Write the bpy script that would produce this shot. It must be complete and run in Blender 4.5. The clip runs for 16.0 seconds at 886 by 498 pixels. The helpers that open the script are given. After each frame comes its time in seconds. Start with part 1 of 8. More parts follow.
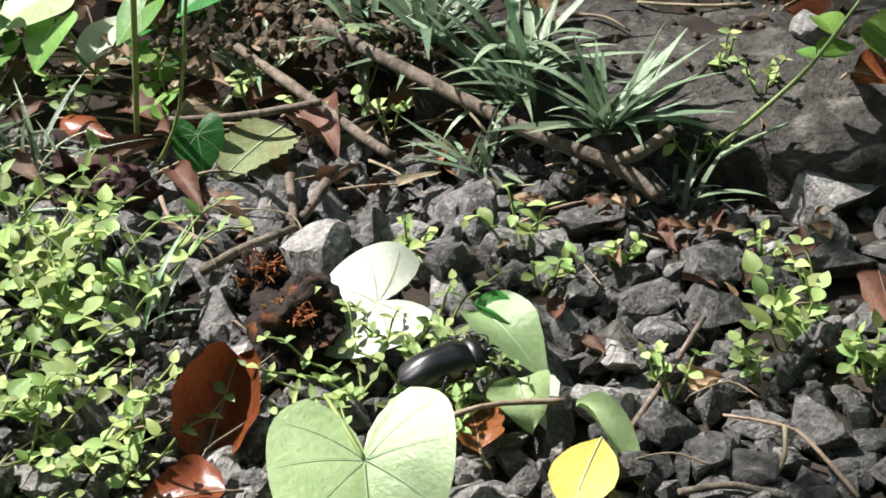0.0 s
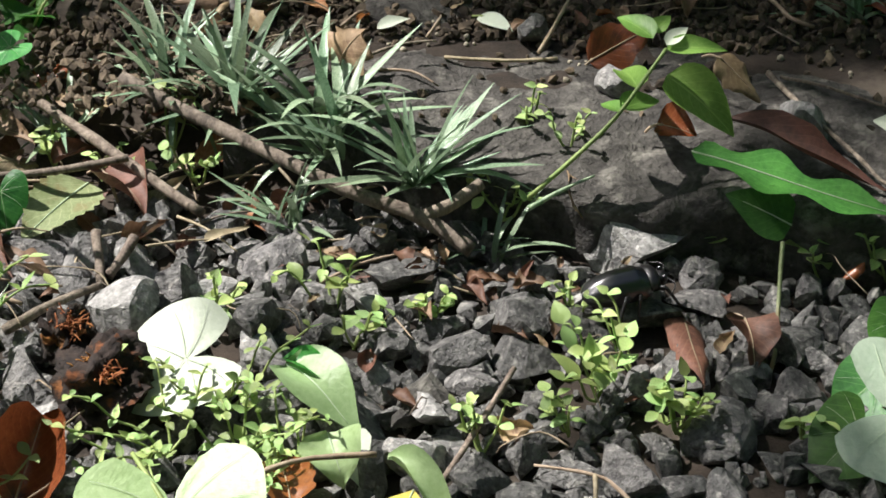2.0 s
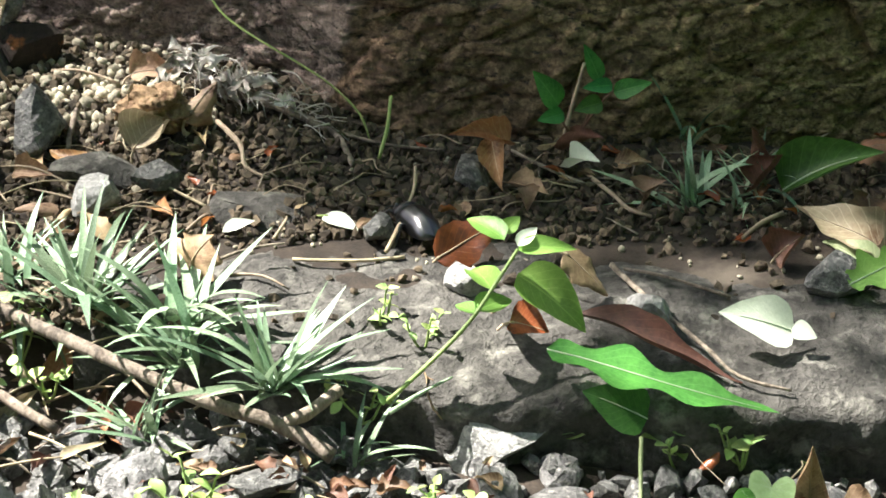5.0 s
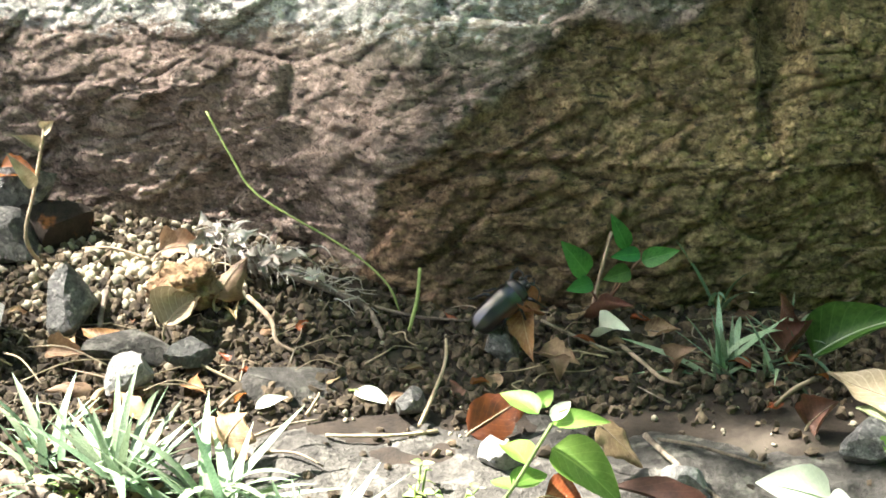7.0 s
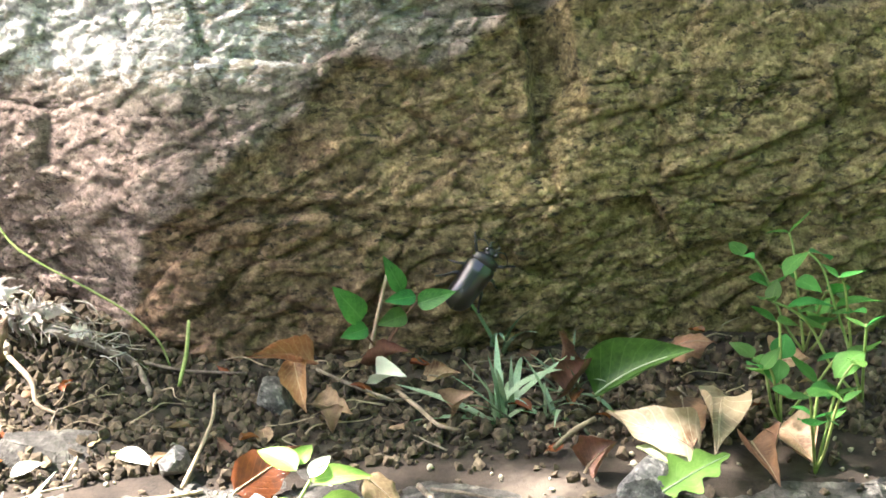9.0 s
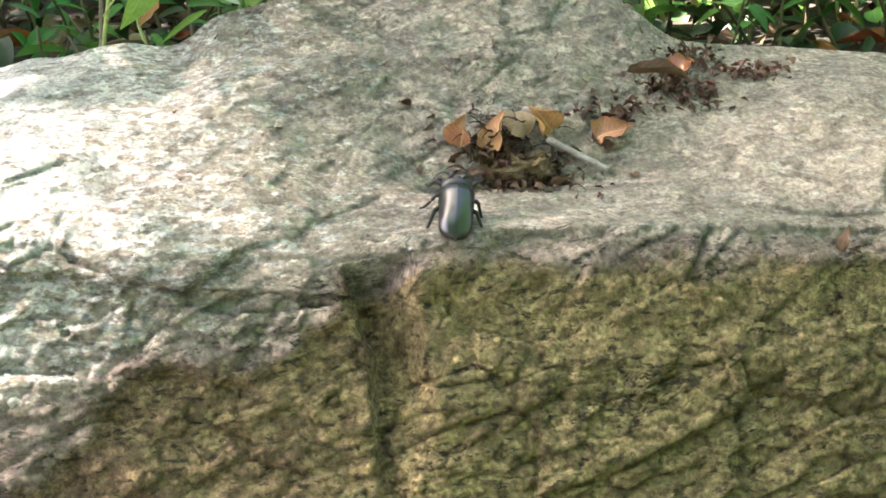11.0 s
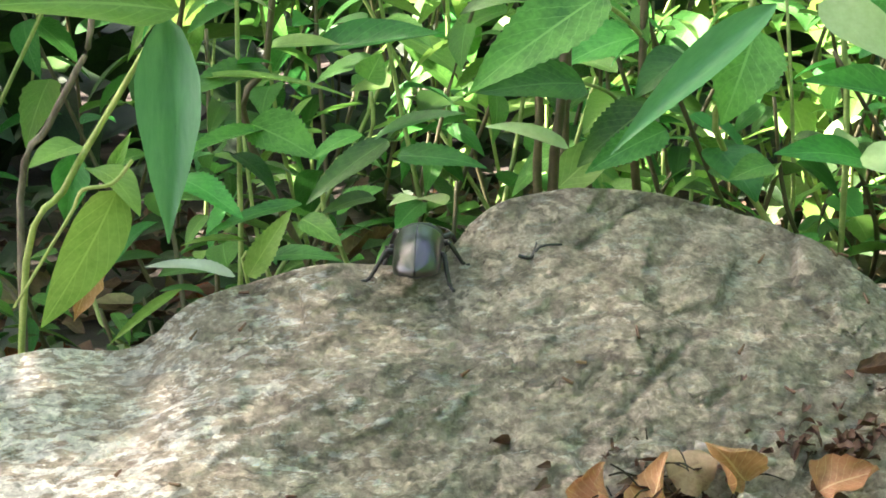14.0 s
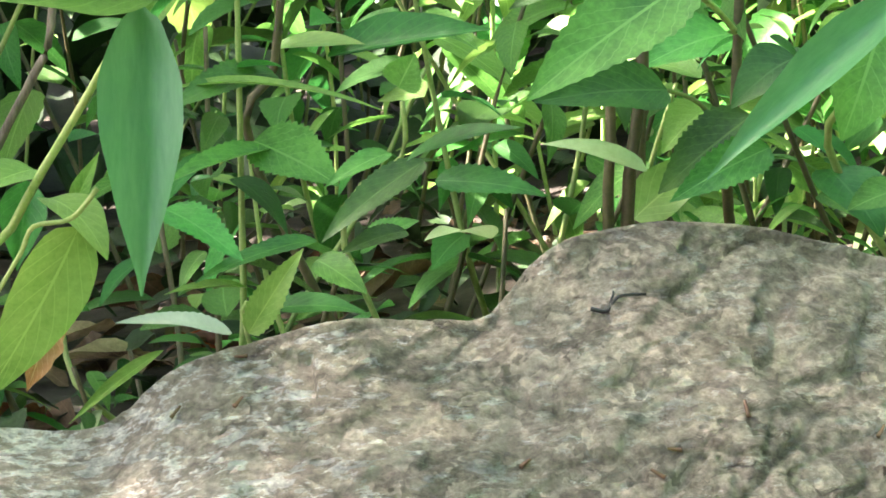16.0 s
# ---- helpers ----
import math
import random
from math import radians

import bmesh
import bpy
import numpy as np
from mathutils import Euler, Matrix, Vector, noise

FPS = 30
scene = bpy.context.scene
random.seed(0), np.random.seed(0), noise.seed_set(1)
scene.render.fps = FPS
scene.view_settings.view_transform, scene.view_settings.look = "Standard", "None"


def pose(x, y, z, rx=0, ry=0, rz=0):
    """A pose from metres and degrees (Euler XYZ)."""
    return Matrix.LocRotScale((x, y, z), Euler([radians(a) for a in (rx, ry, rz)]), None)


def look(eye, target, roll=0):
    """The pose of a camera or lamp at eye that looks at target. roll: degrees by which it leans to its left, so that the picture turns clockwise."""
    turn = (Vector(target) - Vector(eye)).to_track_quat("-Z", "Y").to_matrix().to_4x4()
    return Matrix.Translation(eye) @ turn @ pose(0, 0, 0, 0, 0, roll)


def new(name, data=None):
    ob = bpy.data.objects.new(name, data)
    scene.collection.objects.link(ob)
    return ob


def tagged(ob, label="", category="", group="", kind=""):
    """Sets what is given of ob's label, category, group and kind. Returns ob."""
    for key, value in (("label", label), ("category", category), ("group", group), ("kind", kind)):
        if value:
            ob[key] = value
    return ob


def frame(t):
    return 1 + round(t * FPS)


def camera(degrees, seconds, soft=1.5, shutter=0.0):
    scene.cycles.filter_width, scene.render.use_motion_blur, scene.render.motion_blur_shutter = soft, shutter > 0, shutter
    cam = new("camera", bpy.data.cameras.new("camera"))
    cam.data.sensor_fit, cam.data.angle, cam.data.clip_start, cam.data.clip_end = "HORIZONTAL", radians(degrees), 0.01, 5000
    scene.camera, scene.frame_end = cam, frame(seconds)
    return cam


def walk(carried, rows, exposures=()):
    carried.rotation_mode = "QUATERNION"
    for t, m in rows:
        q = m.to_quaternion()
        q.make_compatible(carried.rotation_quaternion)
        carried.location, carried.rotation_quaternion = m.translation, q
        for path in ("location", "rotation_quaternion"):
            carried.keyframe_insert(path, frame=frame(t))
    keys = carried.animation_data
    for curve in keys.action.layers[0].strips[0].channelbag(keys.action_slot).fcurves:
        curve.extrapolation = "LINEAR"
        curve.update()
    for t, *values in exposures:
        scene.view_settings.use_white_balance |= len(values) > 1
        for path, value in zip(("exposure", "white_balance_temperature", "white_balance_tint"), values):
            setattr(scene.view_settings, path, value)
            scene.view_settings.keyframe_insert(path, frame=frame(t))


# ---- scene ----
cam = camera(26.0, 16.0, soft=1.7)
PATH = [
    (0, (0.0814, -0.5843, 0.4086), (0.0083, -0.0929, 0.0722), -2.12),
    (0.5, (0.0808, -0.5834, 0.4076), (0.0205, -0.0904, 0.0709), -1.47),
    (1, (0.0811, -0.5826, 0.4066), (0.0316, -0.0878, 0.0708), -0.93),
    (1.5, (0.0816, -0.5832, 0.4060), (0.0467, -0.0828, 0.0768), -0.09),
    (2, (0.0836, -0.5839, 0.4057), (0.0670, -0.0774, 0.0845), 0.80),
    (2.5, (0.0853, -0.5840, 0.4058), (0.0883, -0.0732, 0.0911), 1.69),
    (3, (0.0899, -0.5831, 0.4073), (0.1083, -0.0692, 0.0983), 2.21),
    (3.2, (0.0897, -0.5835, 0.4081), (0.1137, -0.0682, 0.1018), 2.36),
    (5.3, (0.0539, -0.5746, 0.4277), (0.1018, -0.0423, 0.1550), 2.18),
    (5.5, (0.0516, -0.5745, 0.4286), (0.0972, -0.0393, 0.1613), 1.93),
    (6, (0.0444, -0.5718, 0.4333), (0.0842, -0.0304, 0.1777), 1.28),
    (6.5, (0.0464, -0.5725, 0.4350), (0.0837, -0.0259, 0.1905), 0.78),
    (7, (0.0525, -0.5730, 0.4359), (0.0948, -0.0238, 0.1981), 0.87),
    (7.5, (0.0600, -0.5734, 0.4366), (0.1142, -0.0242, 0.2012), 1.17),
    (8, (0.0672, -0.5750, 0.4365), (0.1365, -0.0273, 0.2014), 1.47),
    (8.2, (0.0717, -0.5745, 0.4362), (0.1461, -0.0276, 0.2009), 1.47),
    (10.3, (0.1565, -0.4514, 0.4124), (0.2517, 0.1099, 0.2229), -1.29),
    (10.5, (0.1638, -0.4350, 0.4118), (0.2607, 0.1285, 0.2297), -1.38),
    (11, (0.1746, -0.3926, 0.4071), (0.2772, 0.1765, 0.2469), -1.76),
    (11.5, (0.1798, -0.3523, 0.4029), (0.2859, 0.2212, 0.2619), -2.02),
    (12, (0.1856, -0.3053, 0.4005), (0.2897, 0.2713, 0.2711), -2.44),
    (12.5, (0.1942, -0.2453, 0.4011), (0.2927, 0.3334, 0.2768), -2.95),
    (13, (0.2010, -0.1812, 0.3979), (0.2970, 0.3995, 0.2814), -3.31),
    (13.5, (0.2099, -0.1241, 0.3924), (0.3035, 0.4585, 0.2835), -3.61),
    (14, (0.2210, -0.0719, 0.3867), (0.3083, 0.5121, 0.2807), -3.81),
    (14.5, (0.2268, -0.0225, 0.3812), (0.3124, 0.5619, 0.2756), -3.93),
    (15, (0.2317, 0.0161, 0.3760), (0.3135, 0.6015, 0.2730), -4.07),
    (15.5, (0.2350, 0.0367, 0.3740), (0.3124, 0.6230, 0.2732), -4.10),
    (16, (0.2346, 0.0424, 0.3742), (0.3121, 0.6288, 0.2738), -4.06),
]
walk(cam, [(t, look(eye, target, roll)) for t, eye, target, roll in PATH],
     exposures=[(0.0, 0.95, 6150, 16), (1.0, 0.86, 6150, 16), (2.0, 1.0, 6150, 15), (3.2, 1.66, 6150, 14), (5.3, 2.45, 6250, 12), (7.0, 3.12, 6450, 12), (8.2, 3.6, 6450, 15), (10.3, 4.15, 6500, 23), (11.0, 4.1, 6650, 20), (12.0, 3.78, 6900, 15), (13.0, 3.84, 6900, 16), (14.0, 4.0, 6850, 18), (16.0, 4.2, 6750, 19)])

# ---- sky and sun ----
SUN_AZ, SUN_EL = radians(-68), radians(52)     # azimuth from +y towards +x: the light comes over the left
world = bpy.data.worlds.new("world")
scene.world = world
world.use_nodes = True
wn = world.node_tree
sky = wn.nodes.new("ShaderNodeTexSky")
sky.sky_type, sky.sun_disc = "NISHITA", False
sky.air_density, sky.dust_density, sky.ozone_density = 0.7, 4.0, 0.5
sky.sun_elevation, sky.sun_rotation = SUN_EL, SUN_AZ
wn.links.new(sky.outputs[0], wn.nodes["Background"].inputs[0])
wn.nodes["Background"].inputs[1].default_value = 0.062
SUN_DIR = Vector((math.sin(SUN_AZ) * math.cos(SUN_EL), math.cos(SUN_AZ) * math.cos(SUN_EL), math.sin(SUN_EL)))
lamp = bpy.data.lights.new("sun", "SUN")
lamp.energy, lamp.angle, lamp.color = 5.0, radians(0.55), (1.0, 0.95, 0.86)
sun = new("sun", lamp)
sun.matrix_basis = look(SUN_DIR * 20, (0, 0, 0))


# ---- materials ----
def node(nt, kind, **put):
    n = nt.nodes.new(kind)
    for k, v in put.items():
        n.inputs[k.replace("_", " ")].default_value = v
    return n


def mat(name, dark, light, scale=60.0, fine=600.0, rough=0.8, bump=0.3, vary=0.25, spec=0.4, metal=0.0, through_light=0.0,
        stain=None, stain_scale=25.0, stain_at=0.58, stretch=(1, 1, 1), coat=0.0, bump_size=0.002, veins=0.0, vein_colour=None, grains=False):
    """A surface with colour at two scales, patches of a second tone, and fine relief."""
    m = bpy.data.materials.new(name)
    m.use_nodes = True
    nt = m.node_tree
    L = nt.links.new
    bsdf, out = nt.nodes["Principled BSDF"], nt.nodes["Material Output"]
    info, coord = nt.nodes.new("ShaderNodeObjectInfo"), nt.nodes.new("ShaderNodeTexCoord")
    mapping = nt.nodes.new("ShaderNodeMapping")
    mapping.inputs["Scale"].default_value = stretch
    shift = nt.nodes.new("ShaderNodeVectorMath")
    shift.operation = "ADD"
    spread = nt.nodes.new("ShaderNodeMath")
    spread.operation = "MULTIPLY"
    spread.inputs[1].default_value = 7.3
    L(info.outputs["Random"], spread.inputs[0])
    L(coord.outputs["Object"], shift.inputs[0])
    L(spread.outputs[0], shift.inputs[1])
    L(shift.outputs[0], mapping.inputs["Vector"])
    n1 = node(nt, "ShaderNodeTexNoise", Scale=scale, Detail=6.0, Roughness=0.6)
    n2 = node(nt, "ShaderNodeTexNoise", Scale=fine, Detail=4.0, Roughness=0.7)
    for n in (n1, n2):
        L(mapping.outputs[0], n.inputs["Vector"])
    both = nt.nodes.new("ShaderNodeMix")
    both.inputs[0].default_value = 0.4
    L(n1.outputs[0], both.inputs[2])
    L(n2.outputs[0], both.inputs[3])
    ramp = nt.nodes.new("ShaderNodeValToRGB")
    ramp.color_ramp.elements[0].position, ramp.color_ramp.elements[1].position = 0.36, 0.64
    ramp.color_ramp.elements[0].color, ramp.color_ramp.elements[1].color = (*dark, 1), (*light, 1)
    L(both.outputs[0], ramp.inputs[0])
    colour = ramp.outputs[0]
    if stain:
        n3 = node(nt, "ShaderNodeTexNoise", Scale=stain_scale, Detail=5.0, Roughness=0.65)
        L(mapping.outputs[0], n3.inputs["Vector"])
        where = nt.nodes.new("ShaderNodeMapRange")
        where.inputs[1].default_value, where.inputs[2].default_value = stain_at - 0.06, stain_at + 0.08
        L(n3.outputs[0], where.inputs[0])
        mix = nt.nodes.new("ShaderNodeMix")
        mix.data_type = "RGBA"
        mix.inputs[7].default_value = (*stain, 1)
        L(where.outputs[0], mix.inputs[0])
        L(colour, mix.inputs[6])
        colour = mix.outputs[2]
    height = both.outputs[0]
    if veins:
        uv = nt.nodes.new("ShaderNodeSeparateXYZ")
        L(coord.outputs["UV"], uv.inputs[0])

        def math_node(op, a, b=None, c=None):
            k = nt.nodes.new("ShaderNodeMath")
            k.operation = op
            for i, v in enumerate((a, b, c)):
                if v is None:
                    continue
                if isinstance(v, (int, float)):
                    k.inputs[i].default_value = v
                else:
                    L(v, k.inputs[i])
            return k.outputs[0]

        side = math_node("ABSOLUTE", math_node("SUBTRACT", uv.outputs[0], 0.5))
        along = math_node("MULTIPLY", math_node("SUBTRACT", uv.outputs[1], math_node("MULTIPLY", side, 0.75)), veins)
        ribs = math_node("LESS_THAN", math_node("PINGPONG", along, 0.5), 0.045)
        mid = math_node("LESS_THAN", side, 0.018)
        lines = math_node("MAXIMUM", math_node("MULTIPLY", ribs, 0.55), mid)
        mix = nt.nodes.new("ShaderNodeMix")
        mix.data_type = "RGBA"
        mix.inputs[7].default_value = (*(vein_colour or light), 1)
        L(lines, mix.inputs[0])
        L(colour, mix.inputs[6])
        colour = mix.outputs[2]
        height = math_node("SUBTRACT", math_node("MULTIPLY", both.outputs[0], 0.6), math_node("MULTIPLY", lines, 0.35))
    hue = nt.nodes.new("ShaderNodeHueSaturation")
    val = nt.nodes.new("ShaderNodeMapRange")
    val.inputs[3].default_value, val.inputs[4].default_value = 1 - vary, 1 + vary
    pick = info.outputs["Random"]
    if grains:
        pick = nt.nodes.new("ShaderNodeNewGeometry").outputs["Random Per Island"]
    L(pick, val.inputs[0])
    L(val.outputs[0], hue.inputs["Value"])
    tone = nt.nodes.new("ShaderNodeMapRange")
    tone.inputs[3].default_value, tone.inputs[4].default_value = 0.5 - 0.06 * vary, 0.5 + 0.06 * vary
    wide = nt.nodes.new("ShaderNodeMath")
    wide.operation = "FRACT"
    L(spread.outputs[0], wide.inputs[0])
    L(wide.outputs[0], tone.inputs[0])
    L(tone.outputs[0], hue.inputs["Hue"])
    L(colour, hue.inputs["Color"])
    L(hue.outputs[0], bsdf.inputs["Base Color"])
    bsdf.inputs["Roughness"].default_value = rough
    bsdf.inputs["Specular IOR Level"].default_value = spec
    bsdf.inputs["Metallic"].default_value = metal
    bsdf.inputs["Coat Weight"].default_value = coat
    bsdf.inputs["Coat Roughness"].default_value = 0.25
    if bump:
        b = node(nt, "ShaderNodeBump", Strength=bump, Distance=bump_size)
        L(height, b.inputs["Height"])
        L(b.outputs[0], bsdf.inputs["Normal"])
    if through_light:
        glow = nt.nodes.new("ShaderNodeBsdfTranslucent")
        L(hue.outputs[0], glow.inputs[0])
        add = nt.nodes.new("ShaderNodeMixShader")
        add.inputs[0].default_value = through_light
        L(bsdf.outputs[0], add.inputs[1])
        L(glow.outputs[0], add.inputs[2])
        L(add.outputs[0], out.inputs[0])
    return m


M = dict(
    earth=mat("dark_damp_earth", (0.012, 0.009, 0.006), (0.048, 0.035, 0.024), 90, 700, 0.95, 0.8, 0.0, stain=(0.08, 0.065, 0.048), stain_scale=18),
    crumb=mat("earth_crumb", (0.026, 0.018, 0.012), (0.135, 0.097, 0.066), 200, 700, 0.95, 0.8, 0.6, grains=True, stain=(0.17, 0.13, 0.09), stain_scale=90, stain_at=0.62),
    pumice=mat("pale_grit", (0.20, 0.165, 0.12), (0.46, 0.40, 0.31), 200, 1500, 0.9, 0.5, 0.4, grains=True),
    gravel=mat("grey_crushed_stone", (0.022, 0.021, 0.020), (0.205, 0.20, 0.185), 190, 620, 0.55, 1.0, 0.4, stain=(0.36, 0.345, 0.31), stain_scale=260, stain_at=0.60, bump_size=0.004),
    pale_stone=mat("pale_grey_stone", (0.12, 0.118, 0.11), (0.44, 0.43, 0.40), 190, 620, 0.75, 1.0, 0.2, stain=(0.55, 0.53, 0.48), stain_scale=300, stain_at=0.60, bump_size=0.003),
    gravel_small=mat("small_crushed_stone", (0.022, 0.022, 0.021), (0.20, 0.195, 0.182), 2.4, 9.0, 0.62, 1.0, 0.45, stain=(0.36, 0.345, 0.31), stain_scale=4.0, stain_at=0.60, bump_size=0.004),
    pale_small=mat("small_pale_stone", (0.12, 0.118, 0.11), (0.44, 0.43, 0.40), 2.4, 9.0, 0.7, 1.0, 0.3, bump_size=0.004),
    slab=mat("worn_grey_slab", (0.020, 0.018, 0.015), (0.105, 0.098, 0.084), 110, 420, 0.85, 1.0, 0.0, stain=(0.20, 0.19, 0.16), stain_scale=70, stain_at=0.60, bump_size=0.006),
    bark=mat("grey_brown_bark", (0.07, 0.052, 0.036), (0.30, 0.25, 0.19), 220, 700, 0.85, 0.8, 0.2, stretch=(1, 1, 0.25), stain=(0.05, 0.04, 0.03), stain_scale=60),
    straw=mat("dry_straw", (0.22, 0.165, 0.10), (0.47, 0.385, 0.26), 150, 900, 0.7, 0.4, 0.25, through_light=0.1),
    grass=mat("dark_green_blade", (0.085, 0.155, 0.075), (0.36, 0.47, 0.31), 80, 700, 0.24, 0.25, 0.5, spec=0.6, stretch=(6, 1, 1), through_light=0.18),
    weed=mat("light_green_weed_leaf", (0.25, 0.40, 0.10), (0.55, 0.68, 0.28), 90, 700, 0.30, 0.3, 0.45, through_light=0.3),
    weed_stem=mat("pale_green_stem", (0.20, 0.30, 0.08), (0.38, 0.46, 0.16), 100, 800, 0.5, 0.2, 0.2, through_light=0.15),
    heart=mat("heart_leaf_green", (0.30, 0.44, 0.18), (0.47, 0.62, 0.31), 35, 400, 0.36, 0.45, 0.12, through_light=0.28),
    pale_leaf=mat("pale_green_leaf", (0.48, 0.54, 0.41), (0.66, 0.71, 0.57), 60, 600, 0.45, 0.5, 0.1, through_light=0.2, veins=5, vein_colour=(0.6, 0.66, 0.5)),
    mint=mat("pale_mint_underside", (0.42, 0.54, 0.38), (0.60, 0.70, 0.54), 45, 500, 0.42, 0.5, 0.1, through_light=0.25),
    green=mat("mid_green_leaf", (0.032, 0.14, 0.026), (0.105, 0.33, 0.060), 50, 500, 0.40, 0.5, 0.5, through_light=0.4, veins=8, vein_colour=(0.13, 0.34, 0.08)),
    # leaf green with the deep shade of the undergrowth put into the colour
    shade_green=mat("shade_green_leaf", (0.008, 0.028, 0.008), (0.028, 0.075, 0.02), 50, 500, 0.5, 0.4, 0.4, through_light=0.12),
    bright=mat("young_green_leaf", (0.14, 0.30, 0.05), (0.26, 0.45, 0.10), 60, 600, 0.4, 0.4, 0.2, through_light=0.38, veins=7, vein_colour=(0.3, 0.5, 0.12)),
    yellow=mat("yellow_fallen_leaf", (0.62, 0.50, 0.06), (0.80, 0.70, 0.16), 60, 600, 0.5, 0.4, 0.1, through_light=0.3, veins=7, vein_colour=(0.8, 0.74, 0.3)),
    russet=mat("dark_russet_leaf", (0.055, 0.013, 0.006), (0.150, 0.036, 0.010), 60, 500, 0.34, 0.35, 0.2, spec=0.5, through_light=0.08, stain=(0.03, 0.012, 0.008), stain_scale=50, stain_at=0.6, veins=9, vein_colour=(0.17, 0.05, 0.016)),
    brown=mat("glossy_brown_leaf", (0.145, 0.043, 0.014), (0.30, 0.10, 0.03), 45, 500, 0.27, 0.35, 0.2, spec=0.6, through_light=0.12, stain=(0.05, 0.02, 0.012), stain_scale=50, stain_at=0.62, veins=9, vein_colour=(0.30, 0.11, 0.035)),
    tan=mat("dry_tan_leaf", (0.20, 0.13, 0.065), (0.44, 0.32, 0.19), 60, 600, 0.6, 0.5, 0.3, through_light=0.15, stain=(0.10, 0.055, 0.03), stain_scale=70, stain_at=0.58, veins=8, vein_colour=(0.40, 0.29, 0.16)),
    umber=mat("dead_dark_leaf", (0.06, 0.03, 0.017), (0.20, 0.10, 0.055), 70, 600, 0.6, 0.5, 0.3, through_light=0.08, veins=8, vein_colour=(0.2, 0.12, 0.07)),
    maroon=mat("crumpled_maroon_leaf", (0.025, 0.007, 0.008), (0.085, 0.028, 0.026), 80, 500, 0.7, 0.8, 0.1),
    rotten=mat("rotten_wood", (0.008, 0.006, 0.005), (0.045, 0.03, 0.02), 160, 700, 0.9, 1.0, 0.2, stain=(0.30, 0.11, 0.025), stain_scale=70, stain_at=0.64),
    fluff=mat("grey_dry_root_fluff", (0.17, 0.145, 0.12), (0.46, 0.42, 0.37), 120, 900, 0.9, 0.5, 0.2),
    paper=mat("torn_pale_sheath", (0.42, 0.39, 0.35), (0.80, 0.77, 0.72), 120, 700, 0.8, 0.6, 0.25, through_light=0.15, stretch=(1, 0.3, 1)),
    matted=mat("matted_tan_fibre", (0.10, 0.055, 0.028), (0.34, 0.22, 0.125), 260, 900, 0.9, 1.0, 0.1, stretch=(1, 0.35, 1), stain=(0.09, 0.04, 0.02), stain_scale=120),
    olive=mat("dull_olive_leaf", (0.13, 0.16, 0.06), (0.27, 0.31, 0.15), 60, 600, 0.5, 0.5, 0.1, through_light=0.15, stain=(0.2, 0.15, 0.07), stain_scale=50, veins=7, vein_colour=(0.34, 0.37, 0.2)),
    khaki=mat("pale_khaki_leaf", (0.17, 0.135, 0.075), (0.34, 0.285, 0.18), 60, 600, 0.55, 0.5, 0.2, through_light=0.15, stain=(0.16, 0.10, 0.05), stain_scale=60, stain_at=0.62, veins=8, vein_colour=(0.5, 0.44, 0.3)),
    amber=mat("amber_dry_leaf", (0.32, 0.14, 0.05), (0.56, 0.31, 0.15), 60, 600, 0.45, 0.5, 0.2, through_light=0.25, stain=(0.16, 0.07, 0.03), stain_scale=60, stain_at=0.60, veins=8, vein_colour=(0.6, 0.4, 0.2)),
    shell=mat("black_wing_case", (0.003, 0.003, 0.0035), (0.010, 0.0095, 0.010), 300, 2500, 0.28, 0.35, 0.0, spec=0.7, coat=0.8, stretch=(1, 0.25, 1), bump_size=0.0004),
    chitin=mat("black_chitin", (0.006, 0.006, 0.006), (0.022, 0.019, 0.018), 400, 2500, 0.38, 0.3, 0.0, spec=0.6, bump_size=0.0003),
)


